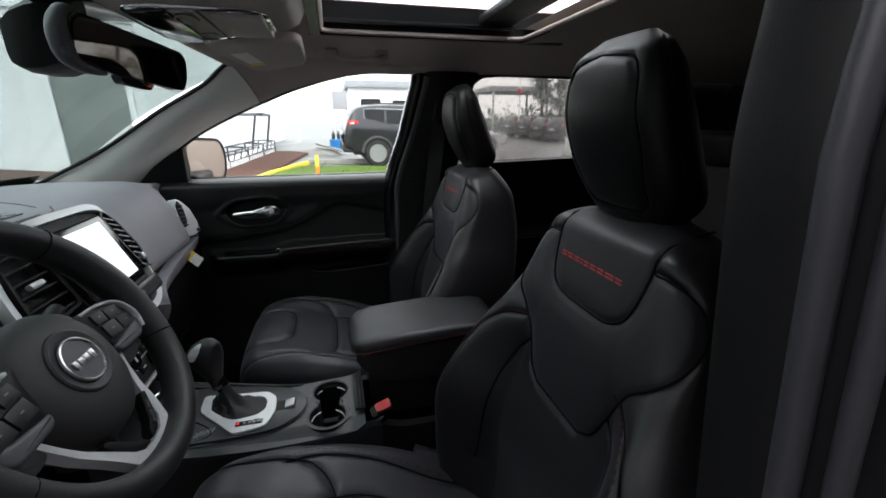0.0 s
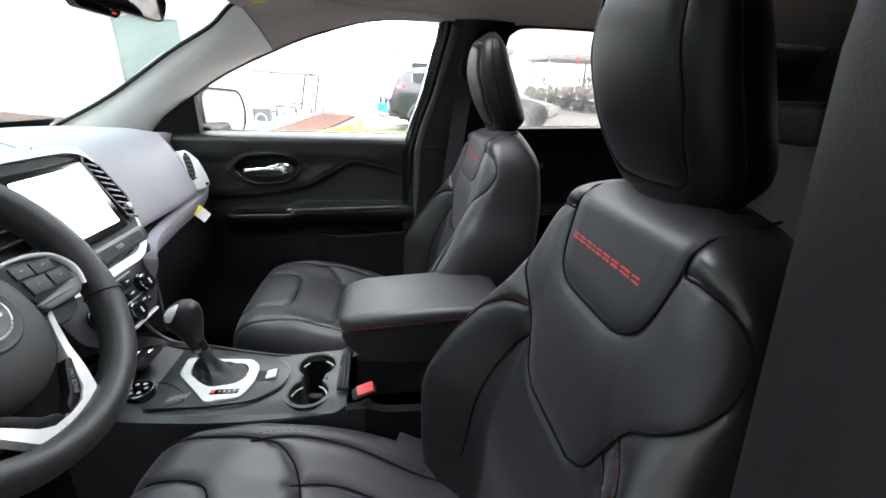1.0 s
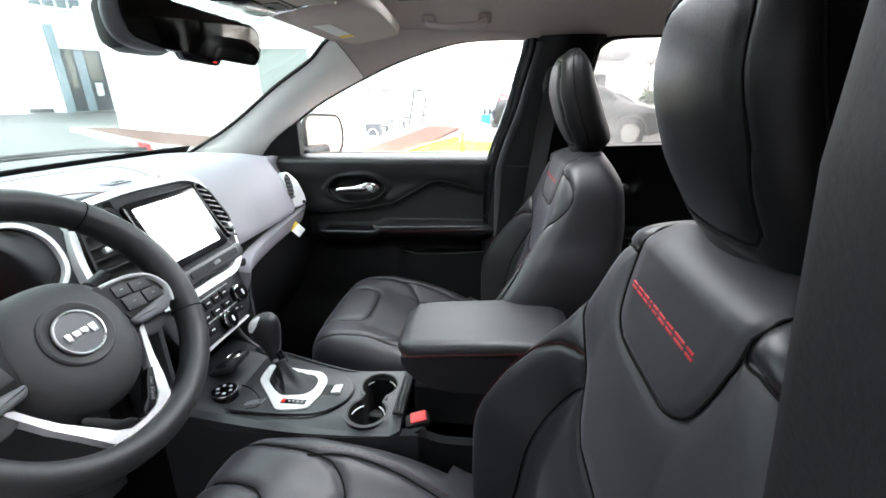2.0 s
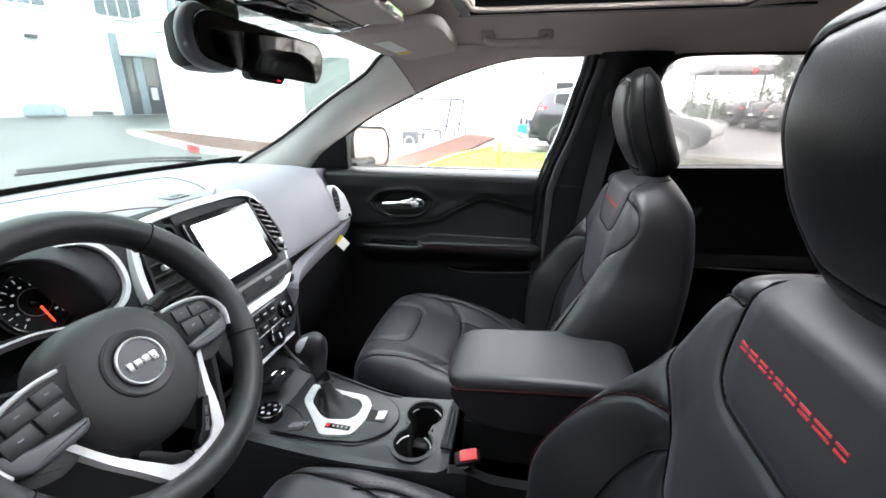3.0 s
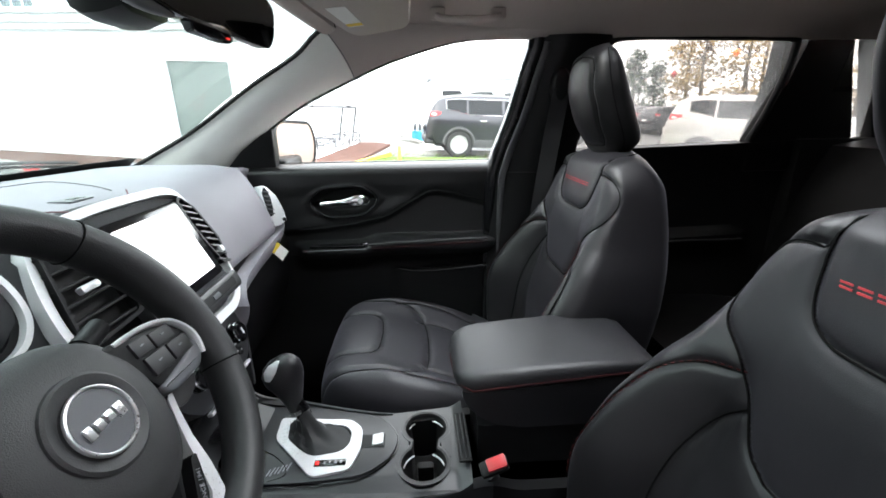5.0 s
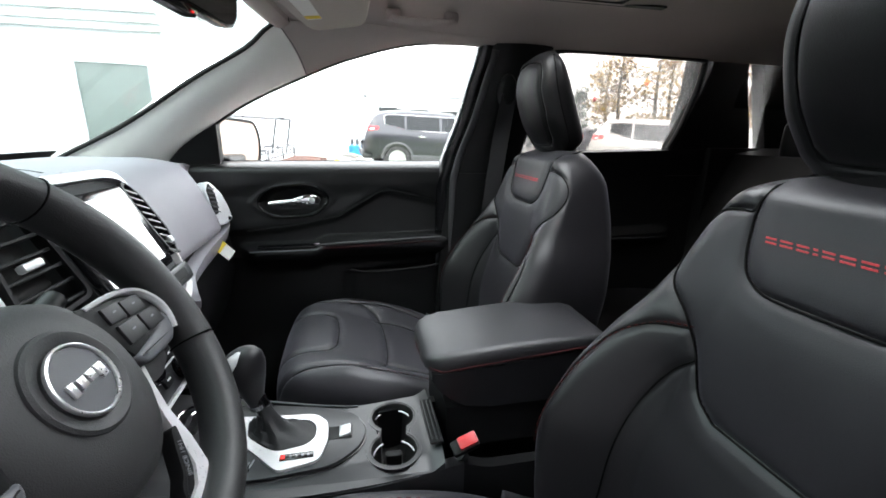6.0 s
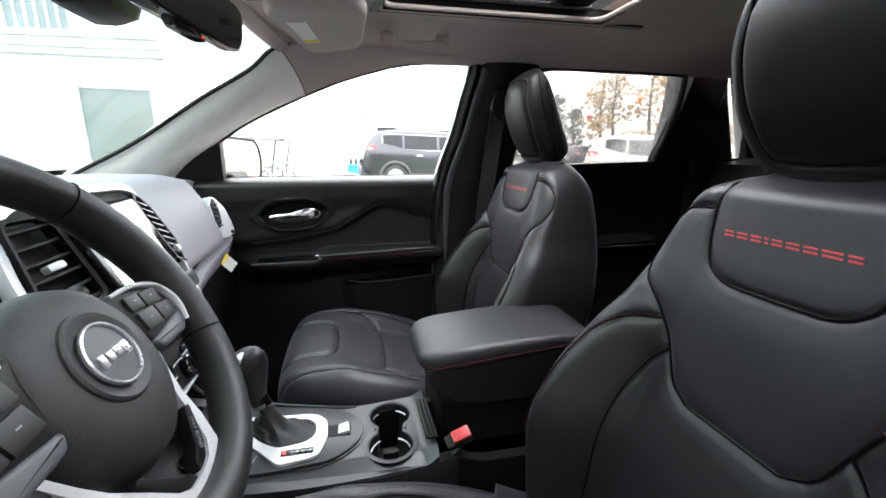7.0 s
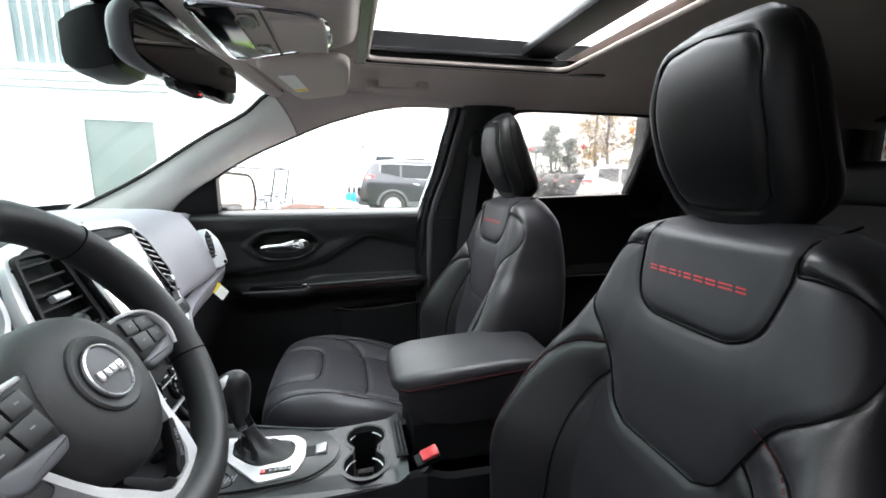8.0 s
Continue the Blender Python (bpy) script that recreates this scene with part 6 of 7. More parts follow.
for k in range(4):
    part("gear_mark", block((0.004, 0.005, 0.001), (-0.199 + 0.009 * k, -0.0215, 0.8387)), GREYINK, surround)
boot = []
for t, f, lift in ((0.0, 0.97, 0.0), (0.12, 0.90, 0.004), (0.26, 0.74, 0.006), (0.40, 0.60, 0.014), (0.52, 0.47, 0.016), (0.64, 0.36, 0.025), (0.76, 0.30, 0.034), (0.88, 0.27, 0.044), (1.0, 0.25, 0.054)):
    ring = []
    for x, y in plate_in:
        cx, cy = -0.226, 0.044
        a = math.atan2(y - cy, x - cx)
        crease = math.sin(5 * a + 4 * t) + 0.6 * math.sin(8 * a - 3 * t)
        g = f + 0.10 * crease * (1 - t) * t
        ring.append((cx + (x - cx) * g - 0.026 * t, cy + (y - cy) * g + 0.011 * t, 0.834 + lift + 0.012 * crease * (1 - t) * t))
    boot.append(ring)
lever = thing("gear_lever", "black leather gear lever with a folded boot", "gear lever")
part("boot", loft(boot), BOOT, lever, "folded black leather boot")
part("shaft", tube([(-0.247, 0.056, 0.872), (-0.262, 0.054, 0.92), (-0.275, 0.053, 0.955)], [0.014, 0.0125, 0.014], 16), GLOSSBLACK, lever)
part("collar", tube([(-0.2555, 0.055, 0.884), (-0.2575, 0.055, 0.892)], 0.0155, 18), CHROME, lever, "chrome collar")
knob_rings = []
for z, c, rx, ry in ((0.888, -0.2585, 0.0120, 0.012), (0.905, -0.2620, 0.0160, 0.0145), (0.925, -0.2660, 0.0230, 0.0185), (0.943, -0.2720, 0.0320, 0.0225), (0.958, -0.2735, 0.0355, 0.0240), (0.973, -0.2715, 0.0335, 0.0235), (0.986, -0.2680, 0.0265, 0.0195), (0.995, -0.2650, 0.0150, 0.0120), (0.9985, -0.2640, 0.0030, 0.003)):
    knob_rings.append([(c + rx * math.cos(a), 0.054 + ry * math.sin(a), z) for a in [2 * math.pi * k / 28 for k in range(28)]])
kn = part("knob", loft(knob_rings), LEATHER, lever, "rounded black knob")


def knob_skin(u, v):
    """A strip of the knob's surface, from its neck to its crown on the side towards the dash."""
    i = 4.2 + 2.7 * v
    k, f = int(i), i - int(i)
    g = 28 * (0.655 + (u - 0.5) * 0.11 * math.sin(math.pi * (0.12 + 0.76 * v)))
    j, h = int(g), g - int(g)
    a = Vector(knob_rings[k][j]).lerp(Vector(knob_rings[k][j + 1]), h)
    b = Vector(knob_rings[k + 1][j]).lerp(Vector(knob_rings[k + 1][j + 1]), h)
    p = a.lerp(b, f)
    axis = Vector((-0.272, 0.054, p.z - 0.012))
    return p + (p - axis).normalized() * 0.0016


part("knob_inlay", sheet(knob_skin, 8, 16, (0.002, 0, 0)), SILVER, kn, "satin silver inlay on the knob")
brake = part("parking_brake_switch", block((0.046, 0.032, 0.004), (-0.126, 0.028, 0.8312), 0.001), RUBBER, con, "parking brake rocker in a black well")
part("rocker", moved(block((0.020, 0.026, 0.006), (0, 0, 0), 0.002), Matrix.Translation((-0.115, 0.028, 0.8350)) @ Matrix.Rotation(radians(-12), 4, "Y")), SILVER, brake, "satin silver rocker")
part("dial_groove", tube(spline([(-0.345, 0.026, 0.8325), (-0.315, 0.020, 0.8325), (-0.287, 0.004, 0.8325), (-0.264, -0.020, 0.8325), (-0.262, -0.038, 0.8325), (-0.285, -0.047, 0.8325)], 30), 0.0010, 6), GLOSSBLACK, con)
dialm = Matrix.Translation((-0.344, -0.014, 0.830))
sel = part("terrain_dial", lathe([(0.026, 0), (0.026, 0.014), (0.0235, 0.020), (0.001, 0.020)], dialm, 32), GLOSSBLACK, con, "black rotary drive dial")
part("dial_rim", moved(tube([(0.0245 * math.cos(w), 0.0245 * math.sin(w), 0.0185) for w in [2 * math.pi * k / 36 for k in range(36)]], 0.0012, 6, closed=True), dialm), CHROME, sel)
for k in range(6):
    w = 2 * math.pi * k / 6
    part("dial_print", block((0.006, 0.006, 0.0008), (-0.344 + 0.014 * math.cos(w), -0.014 + 0.014 * math.sin(w), 0.8505)), GREYINK, sel)
for k in range(6):
    part("print_bar", moved(block((0.0022, 0.014 + 0.004 * (k % 2), 0.0006), (0, 0, 0)), Matrix.Translation((-0.288 + 0.006 * k, -0.030 + 0.002 * k, 0.8330)) @ Matrix.Rotation(radians(-14), 4, "Z")), GREYINK, con)
sock = part("socket_plate", moved(block((0.06, 0.075, 0.010), (0, 0, 0), 0.004), Matrix.Translation((-0.375, 0.060, 0.862)) @ Matrix.Rotation(radians(-18), 4, "Y")), CONSOLE, con, "grey socket plate")
part("socket_cap", moved(block((0.030, 0.028, 0.010), (0.0, -0.012, 0.008), 0.003), Matrix.Translation((-0.375, 0.060, 0.862)) @ Matrix.Rotation(radians(-18), 4, "Y")), CONSOLE, sock)
part("socket_rim", moved(tube([(0.016 * math.cos(w), 0.022 + 0.016 * math.sin(w), 0.006) for w in [2 * math.pi * k / 24 for k in range(24)]], 0.002, 6, closed=True), Matrix.Translation((-0.375, 0.060, 0.862)) @ Matrix.Rotation(radians(-18), 4, "Y")), CHROME, sock)
slot = part("card_slot", block((0.022, 0.116, 0.004), (0.034, 0.014, 0.8445), 0.001), PLASTIC, con, "narrow slot beside the cups")
for dx in (-0.007, 0.001, 0.008):
    part("slot_rib", block((0.0022, 0.108, 0.004), (0.034 + dx, 0.014, 0.8470), 0.001), CONSOLE if dx else SILVER, slot)

arm = thing("armrest", "black leather centre armrest lid with red-stitched edge", "armrest")


def arm_ring(x, w, top, low):
    line = rounded([(-w, low), (w, low), (w * 1.0, top - 0.007), (-w * 1.0, top - 0.007)], 0.028, 6)
    return [(x, 0.088 + y, z) for y, z in line]


part("lid", loft([arm_ring(x, w, t, b) for x, w, t, b in ((0.022, 0.040, 0.960, 0.946), (0.026, 0.064, 0.969, 0.942), (0.035, 0.080, 0.977, 0.939), (0.052, 0.091, 0.983, 0.938), (0.08, 0.0955, 0.988, 0.939), (0.15, 0.096, 0.993, 0.946), (0.25, 0.096, 0.998, 0.958), (0.34, 0.094, 0.996, 0.964), (0.365, 0.088, 0.988, 0.966), (0.372, 0.07, 0.98, 0.968))]), ARMHIDE, arm, "padded leather lid")
part("lid_piping", tube([(0.36 - 0.31 * k / 20, 0.088 - 0.0955, 0.974 - 0.023 * (k / 20) ** 1.3) for k in range(21)] + [(0.033, 0.012, 0.950), (0.024, 0.040, 0.950), (0.021, 0.088, 0.950), (0.024, 0.130, 0.950)], 0.0012, 5), REDTHREAD, arm, "dark red stitching")
part("bin", loft([[(x, 0.088 + q * w, z) for q, z in ((-1, low), (1, low), (1.0, 0.945 + 0.08 * (x - 0.05)), (-1.0, 0.945 + 0.08 * (x - 0.05)))] for x, w, low in ((0.034, 0.084, 0.930), (0.044, 0.090, 0.915), (0.064, 0.0925, 0.896), (0.09, 0.093, 0.880), (0.14, 0.0935, 0.872), (0.36, 0.0935, 0.872))]), LEATHER, arm, "dark padded box under the lid")
part("bin_base", loft([[(x, 0.088 + q * w, z) for q, z in ((-1, 0.790), (1, 0.790), (1.0, 0.874), (-1.0, 0.874))] for x, w in ((0.060, 0.084), (0.075, 0.087), (0.36, 0.087))]), PLASTIC, arm, "black plastic box below")

buckle = thing("belt_buckle", "black seat-belt buckle with a red release button", "seat belt buckle")
bm_ = facing((0.078, -0.066, 0.858), (-0.25, -0.45, 0.85), (0.75, 0.0, 0.35))
part("housing", moved(block((0.024, 0.046, 0.016), (0, -0.004, -0.010), 0.005), bm_), PLASTIC, buckle)
part("release_button", moved(block((0.020, 0.032, 0.009), (0, 0.002, 0.002), 0.003), bm_), RED, buckle, "red release button")
part("stem", tube([(0.075, -0.050, 0.82), (0.11, -0.045, 0.74), (0.14, -0.045, 0.66)], 0.012, 8, flat=0.5), WEBBING, buckle)
seatside = thing("seat_lever", "grey metal strip at the seat's hinge", "seat hinge")
part("strip", tube([(0.205, -0.085, 0.800), (0.235, -0.080, 0.824)], 0.004, 6, flat=2.0), CONSOLE, seatside)

# ---- outside ----



def on_ground(x, y, h=0.0):
    return Vector((x, y, -0.041 * x + 0.026 * y + h))


def laid(data):
    return [on_ground(v[0], v[1], v[2]) for v in data[0]], data[1]


ASPHALT = surface("wet_asphalt", (0.095, 0.096, 0.093), 0.45, vary=0.25, scale=0.35, grain=60, bump=0.4, dist=0.01, wear=0.15, spec=0.45)
CONCRETE = surface("kerb_concrete", (0.30, 0.29, 0.27), 0.8, vary=0.15, scale=2, grain=80, bump=0.3, dist=0.005)
GRASS = surface("lawn", (0.078, 0.130, 0.018), 0.85, vary=0.25, scale=1.5, grain=40, bump=0.3, dist=0.02, spec=0.2)
MULCH = surface("red_bark_mulch", (0.105, 0.043, 0.028), 0.9, vary=0.5, scale=5, grain=55, bump=0.9, dist=0.03)
# For the added wall that blocks light from the driver side.
SHADEWALL = surface("shade_wall_paint", (0.14, 0.14, 0.144), 0.8, vary=0.15, scale=1)
WALLPAINT = surface("white_render_wall", (0.78, 0.79, 0.80), 0.8, vary=0.04, scale=0.6, grain=30, bump=0.15, dist=0.005)
ground = part("ground", laid(([(-400, -400, 0), (400, -400, 0), (400, 400, 0), (-400, 400, 0)], [(0, 1, 2, 3)])), ASPHALT)
tagged(ground, "wet grey asphalt parking lot", "ground", kind="structure")


def wall_of(name, a, b, height, thick, mat, parent, label=""):
    d = Vector((b[0] - a[0], b[1] - a[1]))
    nrm = Vector((-d.y, d.x)).normalized() * thick
    ring = [a, b, (b[0] + nrm.x, b[1] + nrm.y), (a[0] + nrm.x, a[1] + nrm.y)]
    vs = [on_ground(x, y, h) for h in (-0.3, height) for x, y in ring]
    return part(name, (vs, [(0, 3, 2, 1), (4, 5, 6, 7), (0, 1, 5, 4), (1, 2, 6, 5), (2, 3, 7, 6), (3, 0, 4, 7)]), mat, parent, label, smooth=False)


# Unseen wall, added only to keep light off the driver's seat.
shading_wall = wall_of("shade_wall", (-4.5, -1.30), (5.0, -1.30), 3.6, -0.25, SHADEWALL, None)
tagged(shading_wall, "plain grey wall, added unseen to shade the open driver side", "wall", kind="structure")
shop = thing("workshop_building", "white rendered two-storey workshop building beside the lot", "building")
wall_of("wall", (-9.8, 10.15), (-3.3, 8.5), 6.5, 0.3, WALLPAINT, shop, "white rendered wall")
wall_of("wall", (-3.3, 8.5), (-2.3, 22.0), 6.5, 0.3, WALLPAINT, shop, "white rendered wall")
wall_of("wall", (-15.6, 16.5), (-9.8, 10.15), 6.5, 0.3, WALLPAINT, shop, "white rendered wall")
wall_of("wall", (-19.0, 8.0), (-15.6, 16.5), 6.5, 0.3, WALLPAINT, shop, "white rendered wall")
STEEL = surface("grey_metal_door", (0.12, 0.145, 0.137), 0.5, vary=0.06, scale=1.5, grain=60, bump=0.0)
DARKROOM = surface("painted_dim_inside", (0.045, 0.052, 0.058), 0.8, vary=0.3, scale=1.2)
PALEPAINT = surface("pale_workshop_paint", (0.16, 0.15, 0.12), 0.7, vary=0.1)
BLUEGREY = surface("blue_grey_paint", (0.22, 0.28, 0.31), 0.5, vary=0.1)
BLIND = surface("window_blind", (0.12, 0.15, 0.16), 0.6, vary=0.1)
WINFRAME = surface("white_window_frame", (0.75, 0.76, 0.76), 0.5, vary=0.03)
ROOFING = surface("grey_roofing", (0.30, 0.31, 0.33), 0.8, vary=0.15, scale=1)
SIGNGREY = surface("weathered_grey_board", (0.42, 0.42, 0.44), 0.7, vary=0.08, scale=1)
FARWALL = surface("far_pale_wall", (0.62, 0.63, 0.64), 0.8, vary=0.06, scale=0.5)
BLACKSTEEL = surface("black_steel", (0.05, 0.05, 0.055), 0.5, vary=0.2)
WHITEPAINT = surface("white_painted_metal", (0.72, 0.73, 0.73), 0.5, vary=0.06)
BLUEPLASTIC = surface("blue_plastic", (0.03, 0.22, 0.55), 0.4, vary=0.1)
YELLOW = surface("yellow_paint", (0.80, 0.60, 0.04), 0.6, vary=0.1)
ORANGE = surface("orange_plastic", (0.85, 0.20, 0.02), 0.5, vary=0.05)
TYRE = surface("tyre_rubber", (0.020, 0.020, 0.021), 0.8, vary=0.2, grain=60, bump=0.3)
ALLOY = surface("alloy_wheel", (0.36, 0.363, 0.366), 0.4, metal=0.7, vary=0.05, bump=0)
CARGLASS = surface("dark_car_glass", (0.012, 0.013, 0.015), 0.2, vary=0.1, bump=0, spec=0.2, wear=0.03)
TAIL = surface("tail_lamp_red", (0.55, 0.03, 0.04), 0.2, vary=0.1, bump=0)
CLADDING = surface("black_cladding", (0.035, 0.036, 0.038), 0.6, vary=0.15)
LEAF = surface("autumn_leaves", (0.20, 0.13, 0.03), 0.8, vary=0.45, scale=1.2, grain=9, bump=0)
NEEDLES = surface("dark_conifer_needles", (0.035, 0.055, 0.035), 0.85, vary=0.35, scale=1.2, grain=9, bump=0)
SHRUB = surface("shrub_leaves", (0.05, 0.09, 0.03), 0.8, vary=0.4, scale=2, grain=20, bump=0)
BARK = surface("tree_bark", (0.10, 0.08, 0.065), 0.9, vary=0.3, scale=3, grain=30, bump=0.5, dist=0.02)


def along(a, b, s, out, h):
    """A place on a wall from a to b: s metres along it, out in front of it (to its right), h above the ground."""
    d = (Vector(b) - Vector(a)).normalized()
    n = Vector((d.y, -d.x))
    p = Vector(a) + d * s + n * out
    return on_ground(p.x, p.y, h)


def wall_box(a, b, s0, s1, h0, h1, o0, o1):
    vs = [along(a, b, s, o, h) for h in (h0, h1) for s, o in ((s0, o0), (s1, o0), (s1, o1), (s0, o1))]
    return vs, [(0, 3, 2, 1), (4, 5, 6, 7), (0, 1, 5, 4), (1, 2, 6, 5), (2, 3, 7, 6), (3, 0, 4, 7)]


A0, A1 = (-9.8, 10.15), (-3.3, 8.5)
C0, C1 = (-19.0, 8.0), (-15.6, 16.5)
metal_door = part("door", wall_box(A0, A1, 5.05, 6.46, 0.0, 2.06, -0.05, 0.03), STEEL, shop, "grey steel door")
part("door_frame", join(wall_box(A0, A1, 4.98, 5.05, 0, 2.13, -0.05, 0.06), wall_box(A0, A1, 6.46, 6.53, 0, 2.13, -0.05, 0.06), wall_box(A0, A1, 4.98, 6.53, 2.06, 2.13, -0.05, 0.06)), WALLPAINT, metal_door)
part("cornice", join(wall_box(A0, A1, -0.25, 6.8, 2.62, 2.74, 0, 0.10), wall_box(A0, A1, -0.25, 6.8, 2.74, 2.90, 0, 0.17), wall_box(A0, A1, -0.25, 6.8, 2.90, 2.96, 0, 0.24)), WALLPAINT, shop, "moulded white cornice")


def wall_window(a, b, s0, s1, h0, h1, bars):
    w = part("window", wall_box(a, b, s0, s1, h0, h1, -0.04, 0.012), BLIND, shop, "window with closed vertical blinds")
    part("window_frame", join(wall_box(a, b, s0 - 0.07, s0, h0 - 0.07, h1 + 0.07, -0.02, 0.05), wall_box(a, b, s1, s1 + 0.07, h0 - 0.07, h1 + 0.07, -0.02, 0.05), wall_box(a, b, s0, s1, h1, h1 + 0.07, -0.02, 0.05)), WINFRAME, w)
    part("window_sill", wall_box(a, b, s0 - 0.12, s1 + 0.12, h0 - 0.08, h0, -0.02, 0.12), WINFRAME, w)
    for k in range(1, bars):
        s = s0 + (s1 - s0) * k / bars
        part("blind_slat", wall_box(a, b, s - 0.02, s + 0.02, h0, h1, 0.012, 0.026), WINFRAME, w)


wall_window(A0, A1, 3.90, 5.10, 3.02, 4.30, 6)
wall_window(A0, A1, 0.8, 2.2, 3.02, 4.30, 5)
wall_window(C0, C1, 7.2, 8.8, 3.7, 5.0, 4)
wall_window(C0, C1, 4.2, 5.7, 3.7, 5.0, 4)
# Flat panel: the dimness of the room is painted into its colour.
opening = part("doorway", wall_box(C0, C1, 7.70, 9.06, 0.02, 2.30, 0.0, 0.03), DARKROOM, shop, "workshop doorway panel, its dim inside painted on")
for s0, s1, h0, h1, mat in ((7.85, 8.05, 0.9, 2.25, PALEPAINT), (8.15, 8.45, 0.05, 2.25, BLUEGREY), (8.5, 8.95, 1.2, 2.25, PALEPAINT), (7.8, 8.1, 0.5, 0.85, BLACKSTEEL), (8.6, 8.85, 0.6, 1.1, WHITEPAINT)):
    part("workshop_shape", wall_box(C0, C1, s0, s1, h0, h1, 0.03, 0.05), mat, opening)
shutter = part("roller_shutter", wall_box(C0, C1, 7.5, 9.06, 2.32, 3.08, 0.0, 0.08), WINFRAME, shop, "white rolled-up shutter")
for k in range(5):
    part("shutter_rib", wall_box(C0, C1, 7.5, 9.06, 2.40 + 0.14 * k, 2.46 + 0.14 * k, 0.08, 0.10), WALLPAINT, shutter)
part("doorway_jamb", wall_box(C0, C1, 7.42, 7.68, 0.0, 3.1, 0.0, 0.12), BLUEGREY, shop, "blue-grey jamb")
part("wall_lamp", wall_box(C0, C1, 4.9, 5.2, 2.62, 2.75, 0, 0.25), BLACKSTEEL, shop)
part("floor_vent", wall_box(C0, C1, 6.3, 7.0, 0.02, 0.16, 0, 0.05), BLACKSTEEL, shop)
wall_of("wall", (-19.0, 8.0), (-30, 6.0), 6.5, 0.3, WALLPAINT, shop, "white rendered wall")

sacks = thing("rubbish_bags", "grey plastic bags and a green shrub against the wall", "rubbish bags")
for k in range(3):
    c = along(C0, C1, 4.4 + 0.35 * k, 0.5, 0.22)
    r = 0.26 + 0.04 * (k % 2)
    part("bag", loft([[c + Vector((r * q * math.cos(a) * (1 + 0.15 * math.sin(3 * a + k)), r * q * math.sin(a), 0.5 * (t - 0.45))) for a in [2 * math.pi * j / 14 for j in range(14)]] for q, t in ((0.6, 0), (1, 0.2), (1.0, 0.5), (0.7, 0.85), (0.15, 1.0))]), BLUEGREY, sacks)


def flat_bed(name, poly, h, mat, label, category):
    n = len(poly)
    vs = [on_ground(x, y, -0.05) for x, y in poly] + [on_ground(x, y, h) for x, y in poly]
    fs = [tuple(range(n, 2 * n))] + [(k, (k + 1) % n, n + (k + 1) % n, n + k) for k in range(n)]
    return tagged(part(name, (vs, fs), mat, smooth=False), label, category, kind="structure")


def kerb(points, wide=0.16, high=0.13, mat=None, label="pale concrete kerb"):
    k = thing("kerb", label, "kerb", kind="structure")
    for a, b in zip(points, points[1:]):
        d = (Vector(b) - Vector(a)).normalized()
        nrm = Vector((-d.y, d.x)) * wide / 2
        ring = [Vector(a) - nrm, Vector(b) - nrm, Vector(b) + nrm, Vector(a) + nrm]
        vs = [on_ground(p.x, p.y, h) for h in (-0.05, high) for p in ring]
        part("kerb_stone", (vs, [(0, 3, 2, 1), (4, 5, 6, 7), (0, 1, 5, 4), (1, 2, 6, 5), (2, 3, 7, 6), (3, 0, 4, 7)]), mat or CONCRETE, k, smooth=False)
    return k


flat_bed("planting_bed", [(-10.6, 9.65), (-6.7, 7.55), (-3.2, 6.9), (-3.25, 8.5), (-9.7, 10.1)], 0.09, MULCH, "red bark mulch bed along the white wall", "planting bed")
kerb([(-9.9, 10.15), (-10.7, 9.65), (-8.6, 8.50), (-7.2, 7.78)])
kerb([(-7.2, 7.78), (-6.7, 7.52)], mat=RED, label="red-painted stretch of kerb")
kerb([(-6.7, 7.52), (-5.0, 7.1), (-3.2, 6.85)])
flat_bed("mulch_strip", [(-3.2, 6.9), (-1.9, 7.2), (-1.45, 9.4), (-0.75, 14.9), (-2.0, 14.6), (-2.5, 9.6)], 0.07, MULCH, "red bark mulch strip beside the lawn", "planting bed")
flat_bed("lawn", [(-1.85, 5.2), (-1.85, 7.2), (-1.3, 9.3), (-0.85, 10.6), (1.4, 10.9), (6.0, 10.5), (7.2, 9.0), (8.0, 5.2)], 0.06, GRASS, "mown green lawn strip", "lawn")
kerb([(-1.88, 6.8), (-1.38, 9.3), (-0.72, 11.4)], 0.10, 0.10, YELLOW, "yellow-painted edging")
kerb([(-2.75, 8.0), (-2.45, 10.5), (-2.05, 14.6)], 0.30, 0.22, WHITEPAINT, "white concrete edge beside the rack")
kerb([(8.2, 4.8), (8.7, 9.5), (6.6, 11.75), (1.4, 12.15), (-0.7, 11.5)])
blades = []
for k in range(1600):
    x, y = random.uniform(-1.6, 6.5), random.uniform(5.4, 11.6)
    if x < -1.6 + 0.9 * (y - 7.2) / 4 and y > 7.2:
        continue
    p = on_ground(x, y, 0.05)
    a, h = random.uniform(0, 6.28), random.uniform(0.03, 0.06)
    d = Vector((math.cos(a), math.sin(a), 0)) * 0.02
    blades.append(([p - d, p + d, p + Vector((random.uniform(-0.03, 0.03), random.uniform(-0.03, 0.03), h))], [(0, 1, 2)]))
tagged(part("grass_blades", join(*blades), GRASS, smooth=False), "uneven blades of the green lawn", "grass", kind="stuff")
chips = []
for k in range(1500):
    if k % 2:
        x, y = random.uniform(-9.4, -3.4), 0
        y = 8.05 - 0.30 * (x + 7.5) * 0.8 + random.uniform(-0.3, 1.2)
        if y > 9.95 - 0.255 * (x + 9.7) or y < 7.6 - 0.5 * (x + 6.7) * (1 if x < -6.7 else 0.2):
            continue
    else:
        y = random.uniform(7.4, 14.6)
        x = -2.3 + 0.09 * (y - 7) + random.uniform(-0.1, 0.75)
    p = on_ground(x, y, 0.085 if k % 2 else 0.075)
    a, s = random.uniform(0, 6.28), random.uniform(0.015, 0.04)
